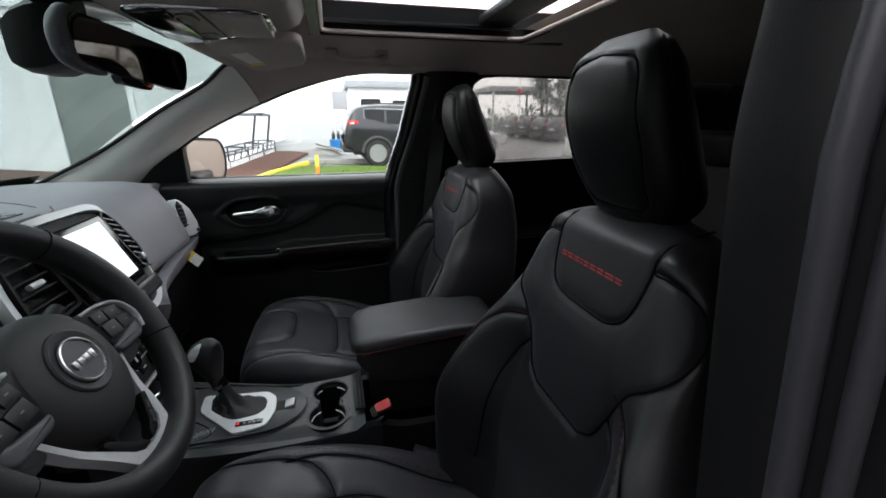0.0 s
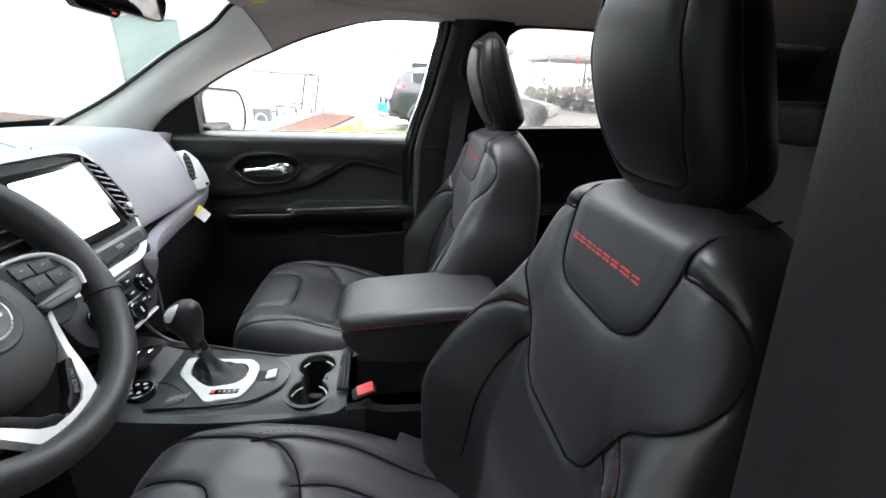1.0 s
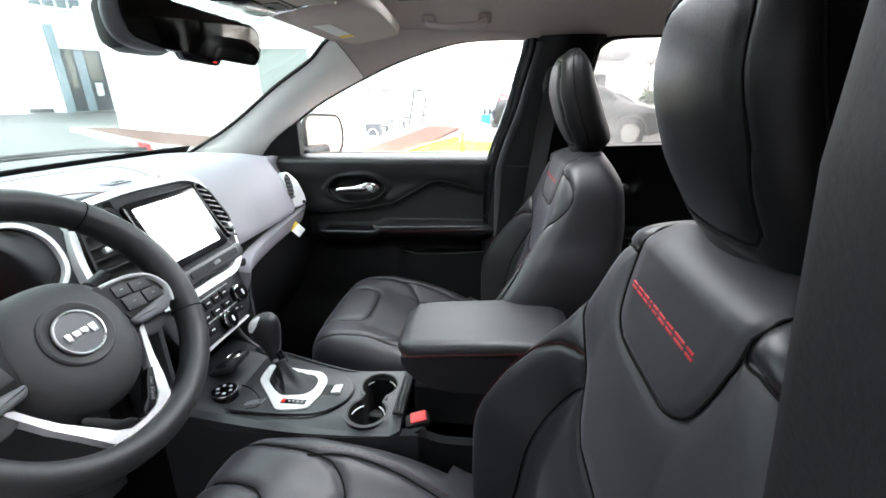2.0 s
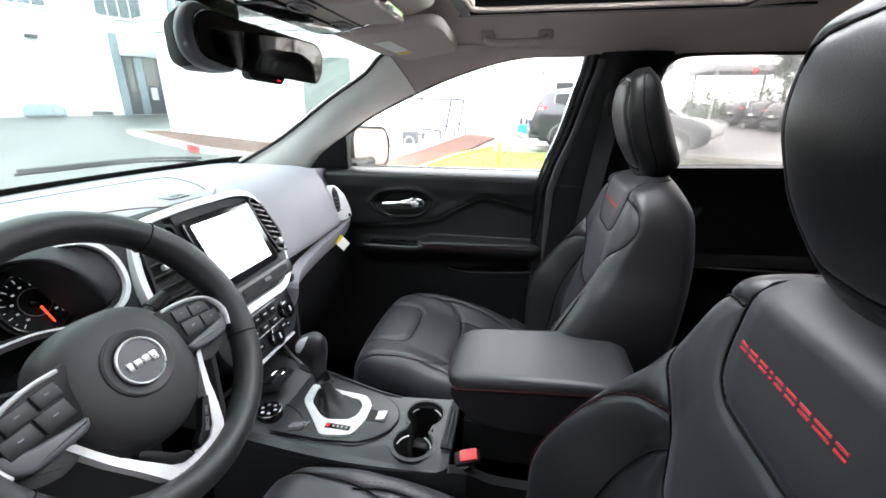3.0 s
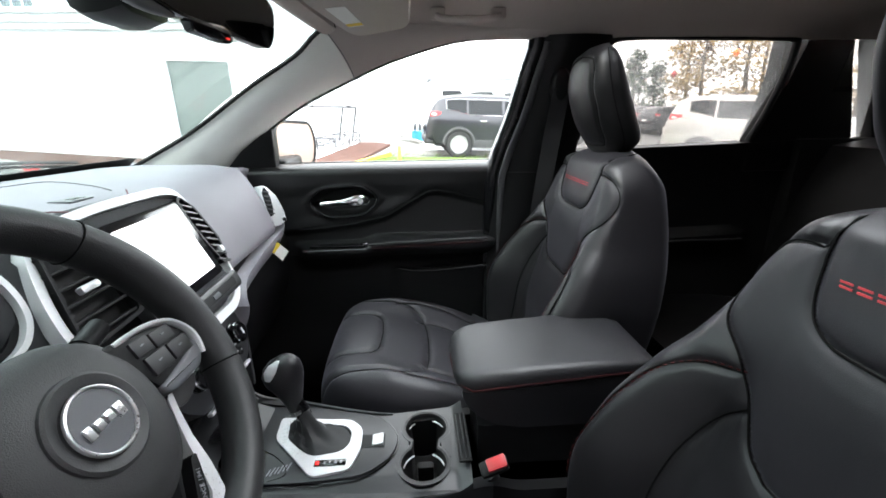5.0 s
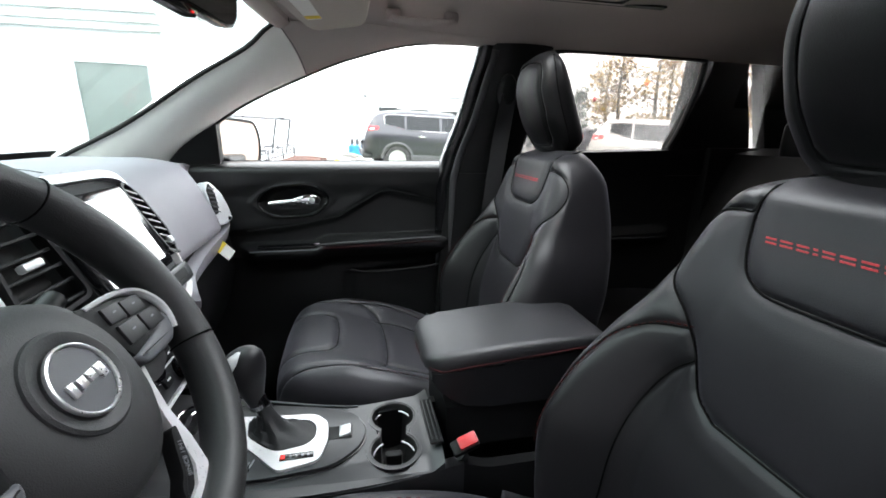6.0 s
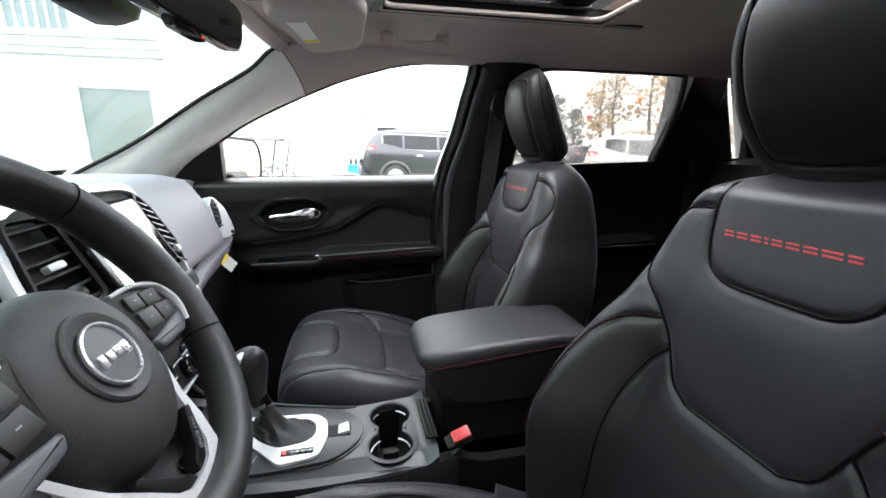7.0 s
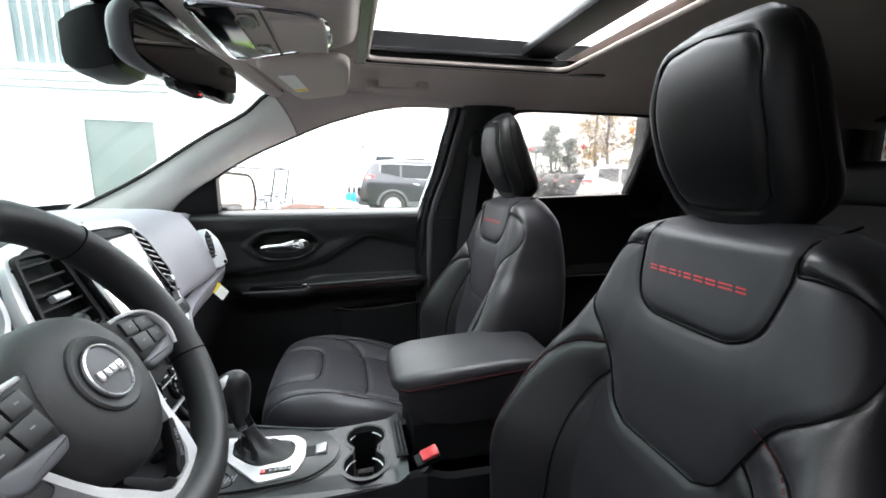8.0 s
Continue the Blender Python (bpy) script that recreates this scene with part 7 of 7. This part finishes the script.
    d, e = Vector((math.cos(a), math.sin(a), 0.12)) * s, Vector((-math.sin(a), math.cos(a), 0.08)) * s * 0.5
    chips.append(([p - d - e, p + d - e, p + d + e, p - d + e], [(0, 1, 2, 3)]))
tagged(part("bark_chips", join(*chips), MULCH, smooth=False), "scattered red bark chips", "bark chips", kind="stuff")

rack = thing("steel_rack", "low black steel rack with a slanted end frame", "rack")
for y in (10.0, 11.5, 13.0, 14.4):
    x = -2.62 + 0.11 * (y - 10)
    for dx in (-0.25, 0.25):
        part("post", tube([on_ground(x + dx, y, 0), on_ground(x + dx, y, 0.42)], 0.022, 6), BLACKSTEEL, rack)
    part("crossbar", tube([on_ground(x - 0.25, y, 0.42), on_ground(x + 0.25, y, 0.42)], 0.02, 6), BLACKSTEEL, rack)
for dx in (-0.25, 0.25):
    for h in (0.2, 0.42):
        part("rail", tube([on_ground(-2.62 + dx, 10.0, h), on_ground(-2.14 + dx, 14.4, h)], 0.02, 6), BLACKSTEEL, rack)
for k in range(8):
    y = 10.3 + 0.5 * k
    part("stay", tube([on_ground(-2.62 + 0.11 * (y - 10) + 0.25, y, 0.2), on_ground(-2.62 + 0.11 * (y - 9.75) + 0.25, y + 0.25, 0.42)], 0.014, 5), BLACKSTEEL, rack)
for dx in (-0.2, 0.22):
    part("end_post", tube([on_ground(-2.25 + dx, 13.6, 0.2), on_ground(-2.10 + dx, 13.9, 1.22)], 0.035, 6), BLACKSTEEL, rack)
    part("top_beam", tube([on_ground(-2.10 + dx, 13.9, 1.22), on_ground(-2.75 + dx, 10.6, 1.26)], 0.035, 6), BLACKSTEEL, rack)
part("top_plate", block((0.5, 0.9, 0.06), on_ground(-2.18, 13.4, 1.24), 0.01), BLACKSTEEL, rack)
unit = thing("outdoor_unit", "white louvred outdoor cooling unit beside the rack", "outdoor unit")
part("case", block((0.55, 0.5, 0.92), on_ground(-3.05, 10.0, 0.46), 0.02), WHITEPAINT, unit)
for k in range(7):
    part("louvre", block((0.03, 0.02, 0.80), on_ground(-3.26 + 0.07 * k, 9.735, 0.46), 0.005), WINFRAME, unit)
fan = thing("small_cooler", "dark square fan unit low beside the rack", "outdoor unit")
part("case", block((0.35, 0.3, 0.5), on_ground(-2.62, 9.75, 0.25), 0.02), BLACKSTEEL, fan)
part("fan_guard", moved(tube([(0.12 * math.cos(w), 0, 0.12 * math.sin(w)) for w in [2 * math.pi * k / 20 for k in range(20)]], 0.012, 5, closed=True), Matrix.Translation(on_ground(-2.62, 9.59, 0.27))), WHITEPAINT, fan)
tank = thing("blue_bin", "small blue plastic bin with bottles on it", "bin")
part("bin", loft([[on_ground(0.12 + 0.24 * q * math.cos(a), 15.2 + 0.24 * q * math.sin(a), h) for a in [2 * math.pi * j / 20 for j in range(20)]] for q, h in ((0.85, 0.06), (1, 0.10), (1, 0.46), (0.9, 0.48))]), BLUEPLASTIC, tank)
for dx in (-0.1, 0.08):
    part("bottle", lathe([(0.06, 0), (0.06, 0.16), (0.02, 0.22), (0.02, 0.28)], Matrix.Translation(on_ground(0.12 + dx, 15.2, 0.48)), 12), CLADDING, tank)
sand = thing("sand_pile", "pale heap of sand and boards at the wall", "sand pile")
part("heap", loft([[on_ground(-0.35 + 0.9 * q * math.cos(a) * (1 + 0.2 * math.sin(2 * a)), 14.6 + 0.5 * q * math.sin(a), h) for a in [2 * math.pi * j / 18 for j in range(18)]] for q, h in ((1, 0.0), (0.75, 0.12), (0.4, 0.22), (0.05, 0.26))]), CONCRETE, sand)
part("board", moved(block((0.9, 0.14, 0.04), (0, 0, 0)), Matrix.Translation(on_ground(-0.15, 14.3, 0.24)) @ Matrix.Rotation(radians(18), 4, "Y")), PALEPAINT, sand)
notice = thing("board_sign", "grey square board on two pale posts by the wall", "sign")
part("sign_board", block((0.58, 0.05, 0.70), (0.355, 17.0, 2.27), 0.01), SIGNGREY, notice)
for px in (0.10, 0.60):
    part("post", tube([on_ground(px, 17.05, 0), Vector((px, 17.05, 2.3))], 0.035, 8), WHITEPAINT, notice)
marker = thing("marker_post", "small orange and yellow marker post on the lawn", "marker post")
part("post", block((0.07, 0.07, 0.55), on_ground(-0.33, 7.95, 0.32), 0.01), YELLOW, marker)
part("band", block((0.075, 0.075, 0.20), on_ground(-0.33, 7.95, 0.28), 0.01), ORANGE, marker)
cone = thing("traffic_cone", "orange traffic cone with a pale band on the lot", "traffic cone")
part("cone", lathe([(0.10, 0.03), (0.075, 0.10), (0.025, 0.32), (0.015, 0.34)], Matrix.Translation(on_ground(7.1, 11.75)), 20), ORANGE, cone)
part("base", block((0.24, 0.24, 0.04), on_ground(7.1, 11.75, 0.02), 0.01), ORANGE, cone)
part("band", lathe([(0.062, 0.16), (0.046, 0.23)], Matrix.Translation(on_ground(7.1, 11.75)), 20), YELLOW, cone)

# ---- parked cars ----
def parked(name, label, m, length, height, half, paint, group="parked cars", suv=True, trim=None):
    """A car standing along x with its tail at -x: lofted body, glasshouse, wheels and fittings."""
    car = thing(name, label, "car", group, at=m)
    tail, nose, k = -length / 2, length / 2, height / 1.68
    belt = 1.13 * k if suv else height * 0.62
    if suv:
        roof = [(tail, 0.66), (tail + 0.02, 0.86), (tail + 0.06, 1.05), (tail + 0.13, 1.24), (tail + 0.27, 1.46), (tail + 0.40, 1.575), (tail + 0.80, 1.645), (tail + 1.40, 1.68), (0.25, 1.68), (nose - 2.0, 1.625), (nose - 1.72, 1.55), (nose - 1.0, 1.15), (nose - 0.5, 1.07), (nose - 0.12, 0.93), (nose, 0.68)]
    else:
        roof = [(tail, 0.72), (tail + 0.05, 1.02), (tail + 0.55, 1.13), (tail + 1.05, 1.50), (tail + 1.5, 1.66), (0.1, 1.68), (nose - 2.0, 1.60), (nose - 1.2, 1.14), (nose - 0.5, 1.04), (nose - 0.12, 0.88), (nose, 0.62)]
    roof = [(x, z * k) for x, z in roof]

    def top(x):
        return lerp(roof, x)

    def widths(x):
        e = min(1.0, (x - tail) / 0.45, (nose - x) / 0.7)
        hw = half * (0.82 + 0.18 * math.sqrt(max(0, 1 - (1 - max(0, e)) ** 2)))
        zr = top(x)
        up = max(0.0, min(1.0, (zr - belt) / (height - belt)))
        return hw, zr, hw * (0.95 - 0.19 * up), min(belt, zr - 0.05)

    def section(x):
        hw, zr, rw, zb = widths(x)
        low = 0.28 if abs(x) < length / 2 - 0.25 else 0.40
        line = [(0.0, low), (hw * 0.80, low), (hw * 0.96, low + 0.08), (hw * 0.985, 0.52), (hw * 0.975, 0.66), (hw * 0.99, 0.80), (hw, max(0.82, zb - 0.18)), (hw * 0.99, zb - 0.06), (hw * 0.965, zb), (rw + 0.02, zr - 0.07), (rw - 0.05, zr - 0.018), (rw * 0.6, zr), (0.0, zr + 0.01)]
        return [(x, y, z) for y, z in line] + [(x, -y, z) for y, z in reversed(line[1:-1])]

    xs = [tail + length * (0.5 - 0.5 * math.cos(math.pi * j / 64)) for j in range(65)]
    part("body", loft([section(x) for x in xs]), paint, car, angle=50)

    def side(x, z, s, o=0.006):
        hw, zr, rw, zb = widths(x)
        t = max(0, min(1, (z - zb) / max(0.05, zr - 0.07 - zb)))
        return (x, s * (hw * 0.965 + (rw + 0.02 - hw * 0.965) * t + o), z)

    if suv:
        ends, spans = (tail + 0.56, nose - 1.28), ((tail + 0.56, tail + 1.12), (tail + 1.18, tail + 2.12), (tail + 2.20, nose - 1.28))
    else:
        ends, spans = (tail + 0.85, nose - 1.35), ((tail + 0.85, tail + 2.05), (tail + 2.13, nose - 1.35))

    def sill_of(x):
        return belt + 0.03 + (0.13 * k * step(ends[0] + 0.75, ends[0], x) if suv else 0.04 * step(ends[0] + 0.3, ends[0], x))

    def head_of(x):
        return max(sill_of(x) + 0.01, min(height * 0.918, top(x) - 0.115))

    for s in (1, -1):
        for x0, x1 in spans:
            n = 12
            row = [x0 + (x1 - x0) * j / n for j in range(n + 1)]
            outer = [side(x, z(x), s, o) for o in (0.008, -0.02) for z in (sill_of, head_of) for x in row]
            w = n + 1
            fs = []
            for j in range(n):
                fs += [(j, j + 1, w + j + 1, w + j), (2 * w + j, 3 * w + j, 3 * w + j + 1, 2 * w + j + 1), (j, 2 * w + j, 2 * w + j + 1, j + 1), (w + j, w + j + 1, 3 * w + j + 1, 3 * w + j)]
            part("window", (outer, fs + [(0, w, 3 * w, 2 * w), (n, 2 * w + n, 3 * w + n, w + n)]), CARGLASS, car)
        if trim:
            row = [ends[0] + (ends[1] - ends[0]) * j / 24 for j in range(25)]
            part("window_trim", tube([side(x, head_of(x) + 0.012, s, 0.010) for x in row] + [side(x, sill_of(x) - 0.012, s, 0.010) for x in reversed(row)], 0.005, 6, closed=True), trim, car, "bright trim round the side windows")
            rail_row = [tail + 0.75 + (length - 2.75) * j / 12 for j in range(13)]
            part("roof_rail", tube([(x, s * (widths(x)[2] - 0.06), top(x) + 0.03 * min(1, j, 12 - j)) for j, x in enumerate(rail_row)], 0.014, 6), CLADDING, car)
        part("sill", block((length * 0.56, 0.05, 0.22), (0, s * half * 0.97, 0.38), 0.02), CLADDING, car)
        for x in (tail + 0.93, nose - 0.92):
            arch = [(x + 0.42 * math.cos(a), s * (half - 0.012), 0.36 + 0.42 * math.sin(a)) for a in [math.pi * j / 20 for j in range(21)]]
            part("wheel_arch", tube(arch, 0.050, 8), CLADDING, car)
            part("wheel_well", lathe([(0.001, 0.0), (0.395, 0.0), (0.395, -0.05)], Matrix.Translation((x, s * (half + 0.002), 0.36)) @ Matrix.Rotation(radians(-90 * s), 4, "X"), 32), RUBBER, car)
            wm = Matrix.Translation((x, s * (half - 0.085), 0.355)) @ Matrix.Rotation(radians(-90 * s), 4, "X")
            wheel_part = part("wheel", lathe([(0.20, -0.11), (0.33, -0.11), (0.355, -0.08), (0.355, 0.08), (0.335, 0.112), (0.25, 0.118), (0.24, 0.09), (0.001, 0.06)], wm, 36), TYRE, car)
            part("rim", lathe([(0.252, 0.10), (0.242, 0.120), (0.222, 0.116), (0.20, 0.07)], wm, 36), ALLOY, wheel_part)
            for j in range(7):
                for lean in (-0.13, 0.13):
                    part("spoke", moved(block((0.19, 0.030, 0.03), (0.135, 0, 0.095), 0.008), wm @ Matrix.Rotation(2 * math.pi * j / 7 + lean, 4, "Z")), ALLOY, wheel_part)
        lamp = part("tail_lamp", block((0.30, 0.10, 0.13 * k), (tail + 0.26, s * (half * 0.93 - 0.02), belt + 0.02), 0.03), TAIL, car)
        part("lamp_lens", block((0.12, 0.03, 0.05), (tail + 0.22, s * (half * 0.93 + 0.022), belt + 0.01), 0.01), WHITEPAINT, lamp)
        for gx in (tail + 1.62, tail + 2.16):
            part("door_gap", tube([(gx - (0.28 if gx < tail + 2 else 0) * (1 - h), s * (half + 0.001), 0.46 + (belt - 0.54) * h) for h in (0.0, 0.35, 0.7, 1.0)], 0.005, 4), CLADDING, car)
        for gx in (tail + 1.60, tail + 2.45):
            part("door_handle", block((0.17, 0.024, 0.028), (gx, s * (half + 0.004), belt - 0.14), 0.008), trim or paint, car)
        part("door_mirror", block((0.14, 0.20, 0.13), (nose - 1.45, s * (half + 0.06), belt + 0.09), 0.04), paint, car)
    zs = (belt + 0.14, height * 0.90)
    back = []
    for z in zs:
        x = next(tail + 0.005 * j for j in range(400) if top(tail + 0.005 * j) >= z + 0.03)
        back += [(x - 0.015, -half * 0.62, z), (x - 0.015, half * 0.62, z)]
    part("rear_window", (back, [(0, 1, 3, 2)]), CARGLASS, car)
    front = []
    for z in (belt + 0.06, height * 0.93):
        x = next(nose - 0.005 * j for j in range(600) if top(nose - 0.005 * j) >= z + 0.02)
        front += [(x + 0.015, -half * 0.68, z), (x + 0.015, half * 0.68, z)]
    part("windscreen", (front, [(0, 2, 3, 1)]), CARGLASS, car)
    part("bumper", block((0.30, half * 1.72, 0.24), (tail + 0.12, 0, 0.46), 0.06, 3), CLADDING, car)
    part("plate", block((0.02, 0.5, 0.11), (tail - 0.01, 0, belt * 0.74), 0.004), WHITEPAINT, car)
    return car


def car_paint(name, c, coat=1.0):
    return surface(name, c, 0.30, vary=0.05, scale=2, bump=0, coat=coat, wear=0.05)


NAVY, WHITECAR, SILVERCAR, BLACKCAR = car_paint("dark_slate_paint", (0.015, 0.015, 0.021), 0.25), car_paint("white_paint", (0.42, 0.42, 0.42), 0.4), car_paint("silver_car_paint", (0.48, 0.49, 0.50)), car_paint("black_car_paint", (0.018, 0.018, 0.020), 0.5)


def stood(x, y, turn):
    p = on_ground(x, y)
    return Matrix.Translation(p) @ Matrix.Rotation(math.atan2(0.026, 1), 4, "X") @ Matrix.Rotation(math.atan2(0.041, 1), 4, "Y") @ Matrix.Rotation(radians(turn), 4, "Z")


parked("dark_car", "dark slate sport utility car with chrome window trim", stood(2.55, 12.4, 2), 4.62, 1.68, 0.93, NAVY, trim=CHROME)
parked("white_car", "large white sport utility car parked on the lot", stood(9.2, 10.2, -32), 4.95, 1.86, 0.98, WHITECAR)
parked("silver_car", "silver saloon car parked behind the dark one", stood(4.5, 16.3, 2), 4.6, 1.45, 0.90, SILVERCAR, suv=False)
for k, (x, y, t) in enumerate(((16.6, 26.0, 6), (16.5, 28.2, 5), (16.4, 30.4, 6), (16.1, 32.6, 4), (22.6, 24.4, 8))):
    parked("dark_car", "black sport utility car in a row across the lot", stood(x, y, t), 4.7, 1.72, 0.94, BLACKCAR if k % 2 else NAVY, group="row of dark cars", trim=CHROME if k % 2 else None)
parked("white_car", "white saloon car far behind on the lot", stood(20.5, 17.0, -20), 4.6, 1.50, 0.90, WHITECAR, suv=False)

# ---- far side of the lot ----
hall = thing("far_hall", "low pale hall with a grey roof behind the lot", "building")
part("wall", block((9, 8, 3.4), on_ground(6.0, 40, 1.7), 0.02), FARWALL, hall)
part("roof", block((9.6, 8.6, 0.55), on_ground(6.0, 40, 3.65), 0.03), ROOFING, hall)
for k in range(3):
    part("window", block((1.6, 0.1, 1.0), on_ground(3.2 + 2.6 * k, 35.97, 2.0), 0.02), CARGLASS, hall)
shed = thing("far_canopy", "grey canopy roof on posts across the lot", "canopy")
part("roof", block((7, 6, 0.5), on_ground(19.0, 44, 4.3), 0.05), ROOFING, shed)
for dx, dy in ((-3, -2.5), (3, -2.5), (-3, 2.5), (3, 2.5)):
    part("post", block((0.2, 0.2, 4.2), on_ground(19.0 + dx, 44 + dy, 2.1)), WHITEPAINT, shed)


def tree(name, label, x, y, high, wide, mat, cone_shape, count, seed, leaf=0.20, bare=0.25):
    rng = random.Random(seed)
    t = thing(name, label, "tree", "trees behind the lot", at=Matrix.Translation(on_ground(x, y)))
    part("trunk", tube(spline([(0, 0, -0.1), (0.05 * wide, 0.02, high * 0.3), (-0.03 * wide, 0.03, high * 0.6), (0, 0, high * 0.95)], 10), [0.03 * high * (1 - 0.9 * k / 9) + 0.02 for k in range(10)], 8), BARK, t)
    centres = []
    for k in range(26):
        h = rng.uniform(bare, 0.98)
        reach = wide * ((1.02 - h) ** 0.85 if cone_shape else math.sin(math.pi * min(1, (h - bare) / (1 - bare) * 0.85 + 0.12)) ** 0.6)
        a = rng.uniform(0, 6.28)
        r = reach * rng.uniform(0.55, 1.0)
        tip = Vector((r * math.cos(a), r * math.sin(a), high * h + (0.1 if not cone_shape else -0.12) * r))
        part("limb", tube([Vector((0, 0, high * h * 0.9)), tip * 0.5 + Vector((0, 0, high * h * 0.46)), tip], [0.05, 0.03, 0.012], 5), BARK, t)
        centres += [(tip, 0.28), (tip * 0.6 + Vector((0, 0, high * h * 0.38)), 0.30)]
    leaves = []
    for k in range(count):
        c, s = centres[rng.randrange(len(centres))]
        p = c + Vector((rng.gauss(0, 1), rng.gauss(0, 1), rng.gauss(0, 0.8))) * wide * s * 0.62
        d = Vector((rng.gauss(0, 1), rng.gauss(0, 1), rng.gauss(0, 1))).normalized()
        e = d.orthogonal().normalized()
        z = leaf * rng.uniform(0.5, 1.2)
        leaves.append(([p - d * z, p + e * z * 0.5, p + d * z, p - e * z * 0.5], [(0, 1, 2, 3)]))
    part("crown", join(*leaves), mat, t, "loose crown of small leaves", smooth=False)["kind"] = "stuff"


tree("conifer_tree", "dark green conifer behind the parked cars", 17.6, 34.0, 6.0, 1.9, NEEDLES, True, 2600, 3, 0.16, 0.05)
tree("conifer_tree", "dark green conifer behind the parked cars", 20.2, 35.5, 5.2, 1.6, NEEDLES, True, 2200, 4, 0.16, 0.05)
for k, (x, y, h) in enumerate(((24.5, 36, 8.5), (28.0, 35.5, 9.5), (32, 35, 9.0), (36, 33, 10), (40, 30, 9), (44, 25, 9.5), (27, 42, 9), (34, 41, 10))):
    tree("autumn_tree", "tall tree with thinning yellow-brown autumn leaves", x, y, h, 2.6, LEAF, False, 1500, 10 + k, 0.22, 0.18)
hedge = []
rng = random.Random(77)
for k in range(5000):
    s = rng.uniform(0, 1)
    p = on_ground(14 + 34 * s, 42 - 14 * s * s + rng.uniform(-0.8, 0.8), abs(rng.gauss(0, 0.9)) + 0.1)
    d = Vector((rng.gauss(0, 1), rng.gauss(0, 1), rng.gauss(0, 1))).normalized()
    e = d.orthogonal()
    hedge.append(([p - d * 0.22, p + e * 0.12, p + d * 0.22, p - e * 0.12], [(0, 1, 2, 3)]))
tagged(part("hedge", join(*hedge), SHRUB, smooth=False), "dull green hedge along the back of the lot", "hedge", kind="stuff")
for x, y, h, mat, word in ((12.0, 15.6, 3.55, ORANGE, "orange"), (13.9, 22.6, 3.3, RED, "red"), (8.2, 17.5, 2.6, RED, "red")):
    b = thing("balloon", f"{word} party balloon on a string above the lot", "balloon", "balloons")
    c = on_ground(x, y, h)
    part("skin", loft([[c + Vector((0.12 * q * math.cos(a), 0.12 * q * math.sin(a), 0.145 * z)) for a in [2 * math.pi * j / 18 for j in range(18)]] for q, z in ((0.02, -1.1), (0.45, -0.8), (0.85, -0.4), (1, 0), (0.92, 0.45), (0.6, 0.8), (0.05, 1.0))]), mat, b)
    part("string", tube([c - Vector((0, 0, 0.155)), on_ground(x + 0.2, y, 0.9)], 0.004, 4), WHITEPAINT, b)
for x, y in ((14.2, 31.0), (26.0, 30.0)):
    lamp = thing("lamp_post", "tall pale lamp post on the lot", "lamp post", "lamp posts")
    part("pole", tube([on_ground(x, y), on_ground(x, y, 7.5)], [0.06, 0.04], 10), WHITEPAINT, lamp)
    part("head", block((0.9, 0.35, 0.16), on_ground(x + 0.4, y, 7.5), 0.04), ROOFING, lamp)

# ---- rain on the rear window ----
drops = []
rng = random.Random(5)
for k in range(1700):
    x, z = rng.uniform(0.50, 1.08), rng.uniform(1.30, 1.59)
    if rng.random() > 0.22 + 0.5 * step(0.62, 0.50, x) + 0.6 * step(0.80, 0.95, x) + 0.4 * step(1.40, 1.52, z):
        continue
    y = MID + 0.726 - 0.33 * (z - 1.24)
    r = rng.uniform(0.0006, 0.0022) * (1.5 if k % 9 == 0 else 1.0)
    ring = [(x + r * math.cos(a), y + 0.001, z + r * 1.15 * math.sin(a)) for a in [2 * math.pi * j / 6 for j in range(6)]]
    drops.append((ring + [(x, y + 0.001 + r * 0.7, z)], [(j, (j + 1) % 6, 6) for j in range(6)]))
WATER = pane("rain_water", (0.75, 0.77, 0.78), 1.0, 0.02, haze=0.30)
tagged(part("raindrops", join(*drops), WATER), "raindrops spotting the rear window", "raindrops", kind="stuff").visible_shadow = False
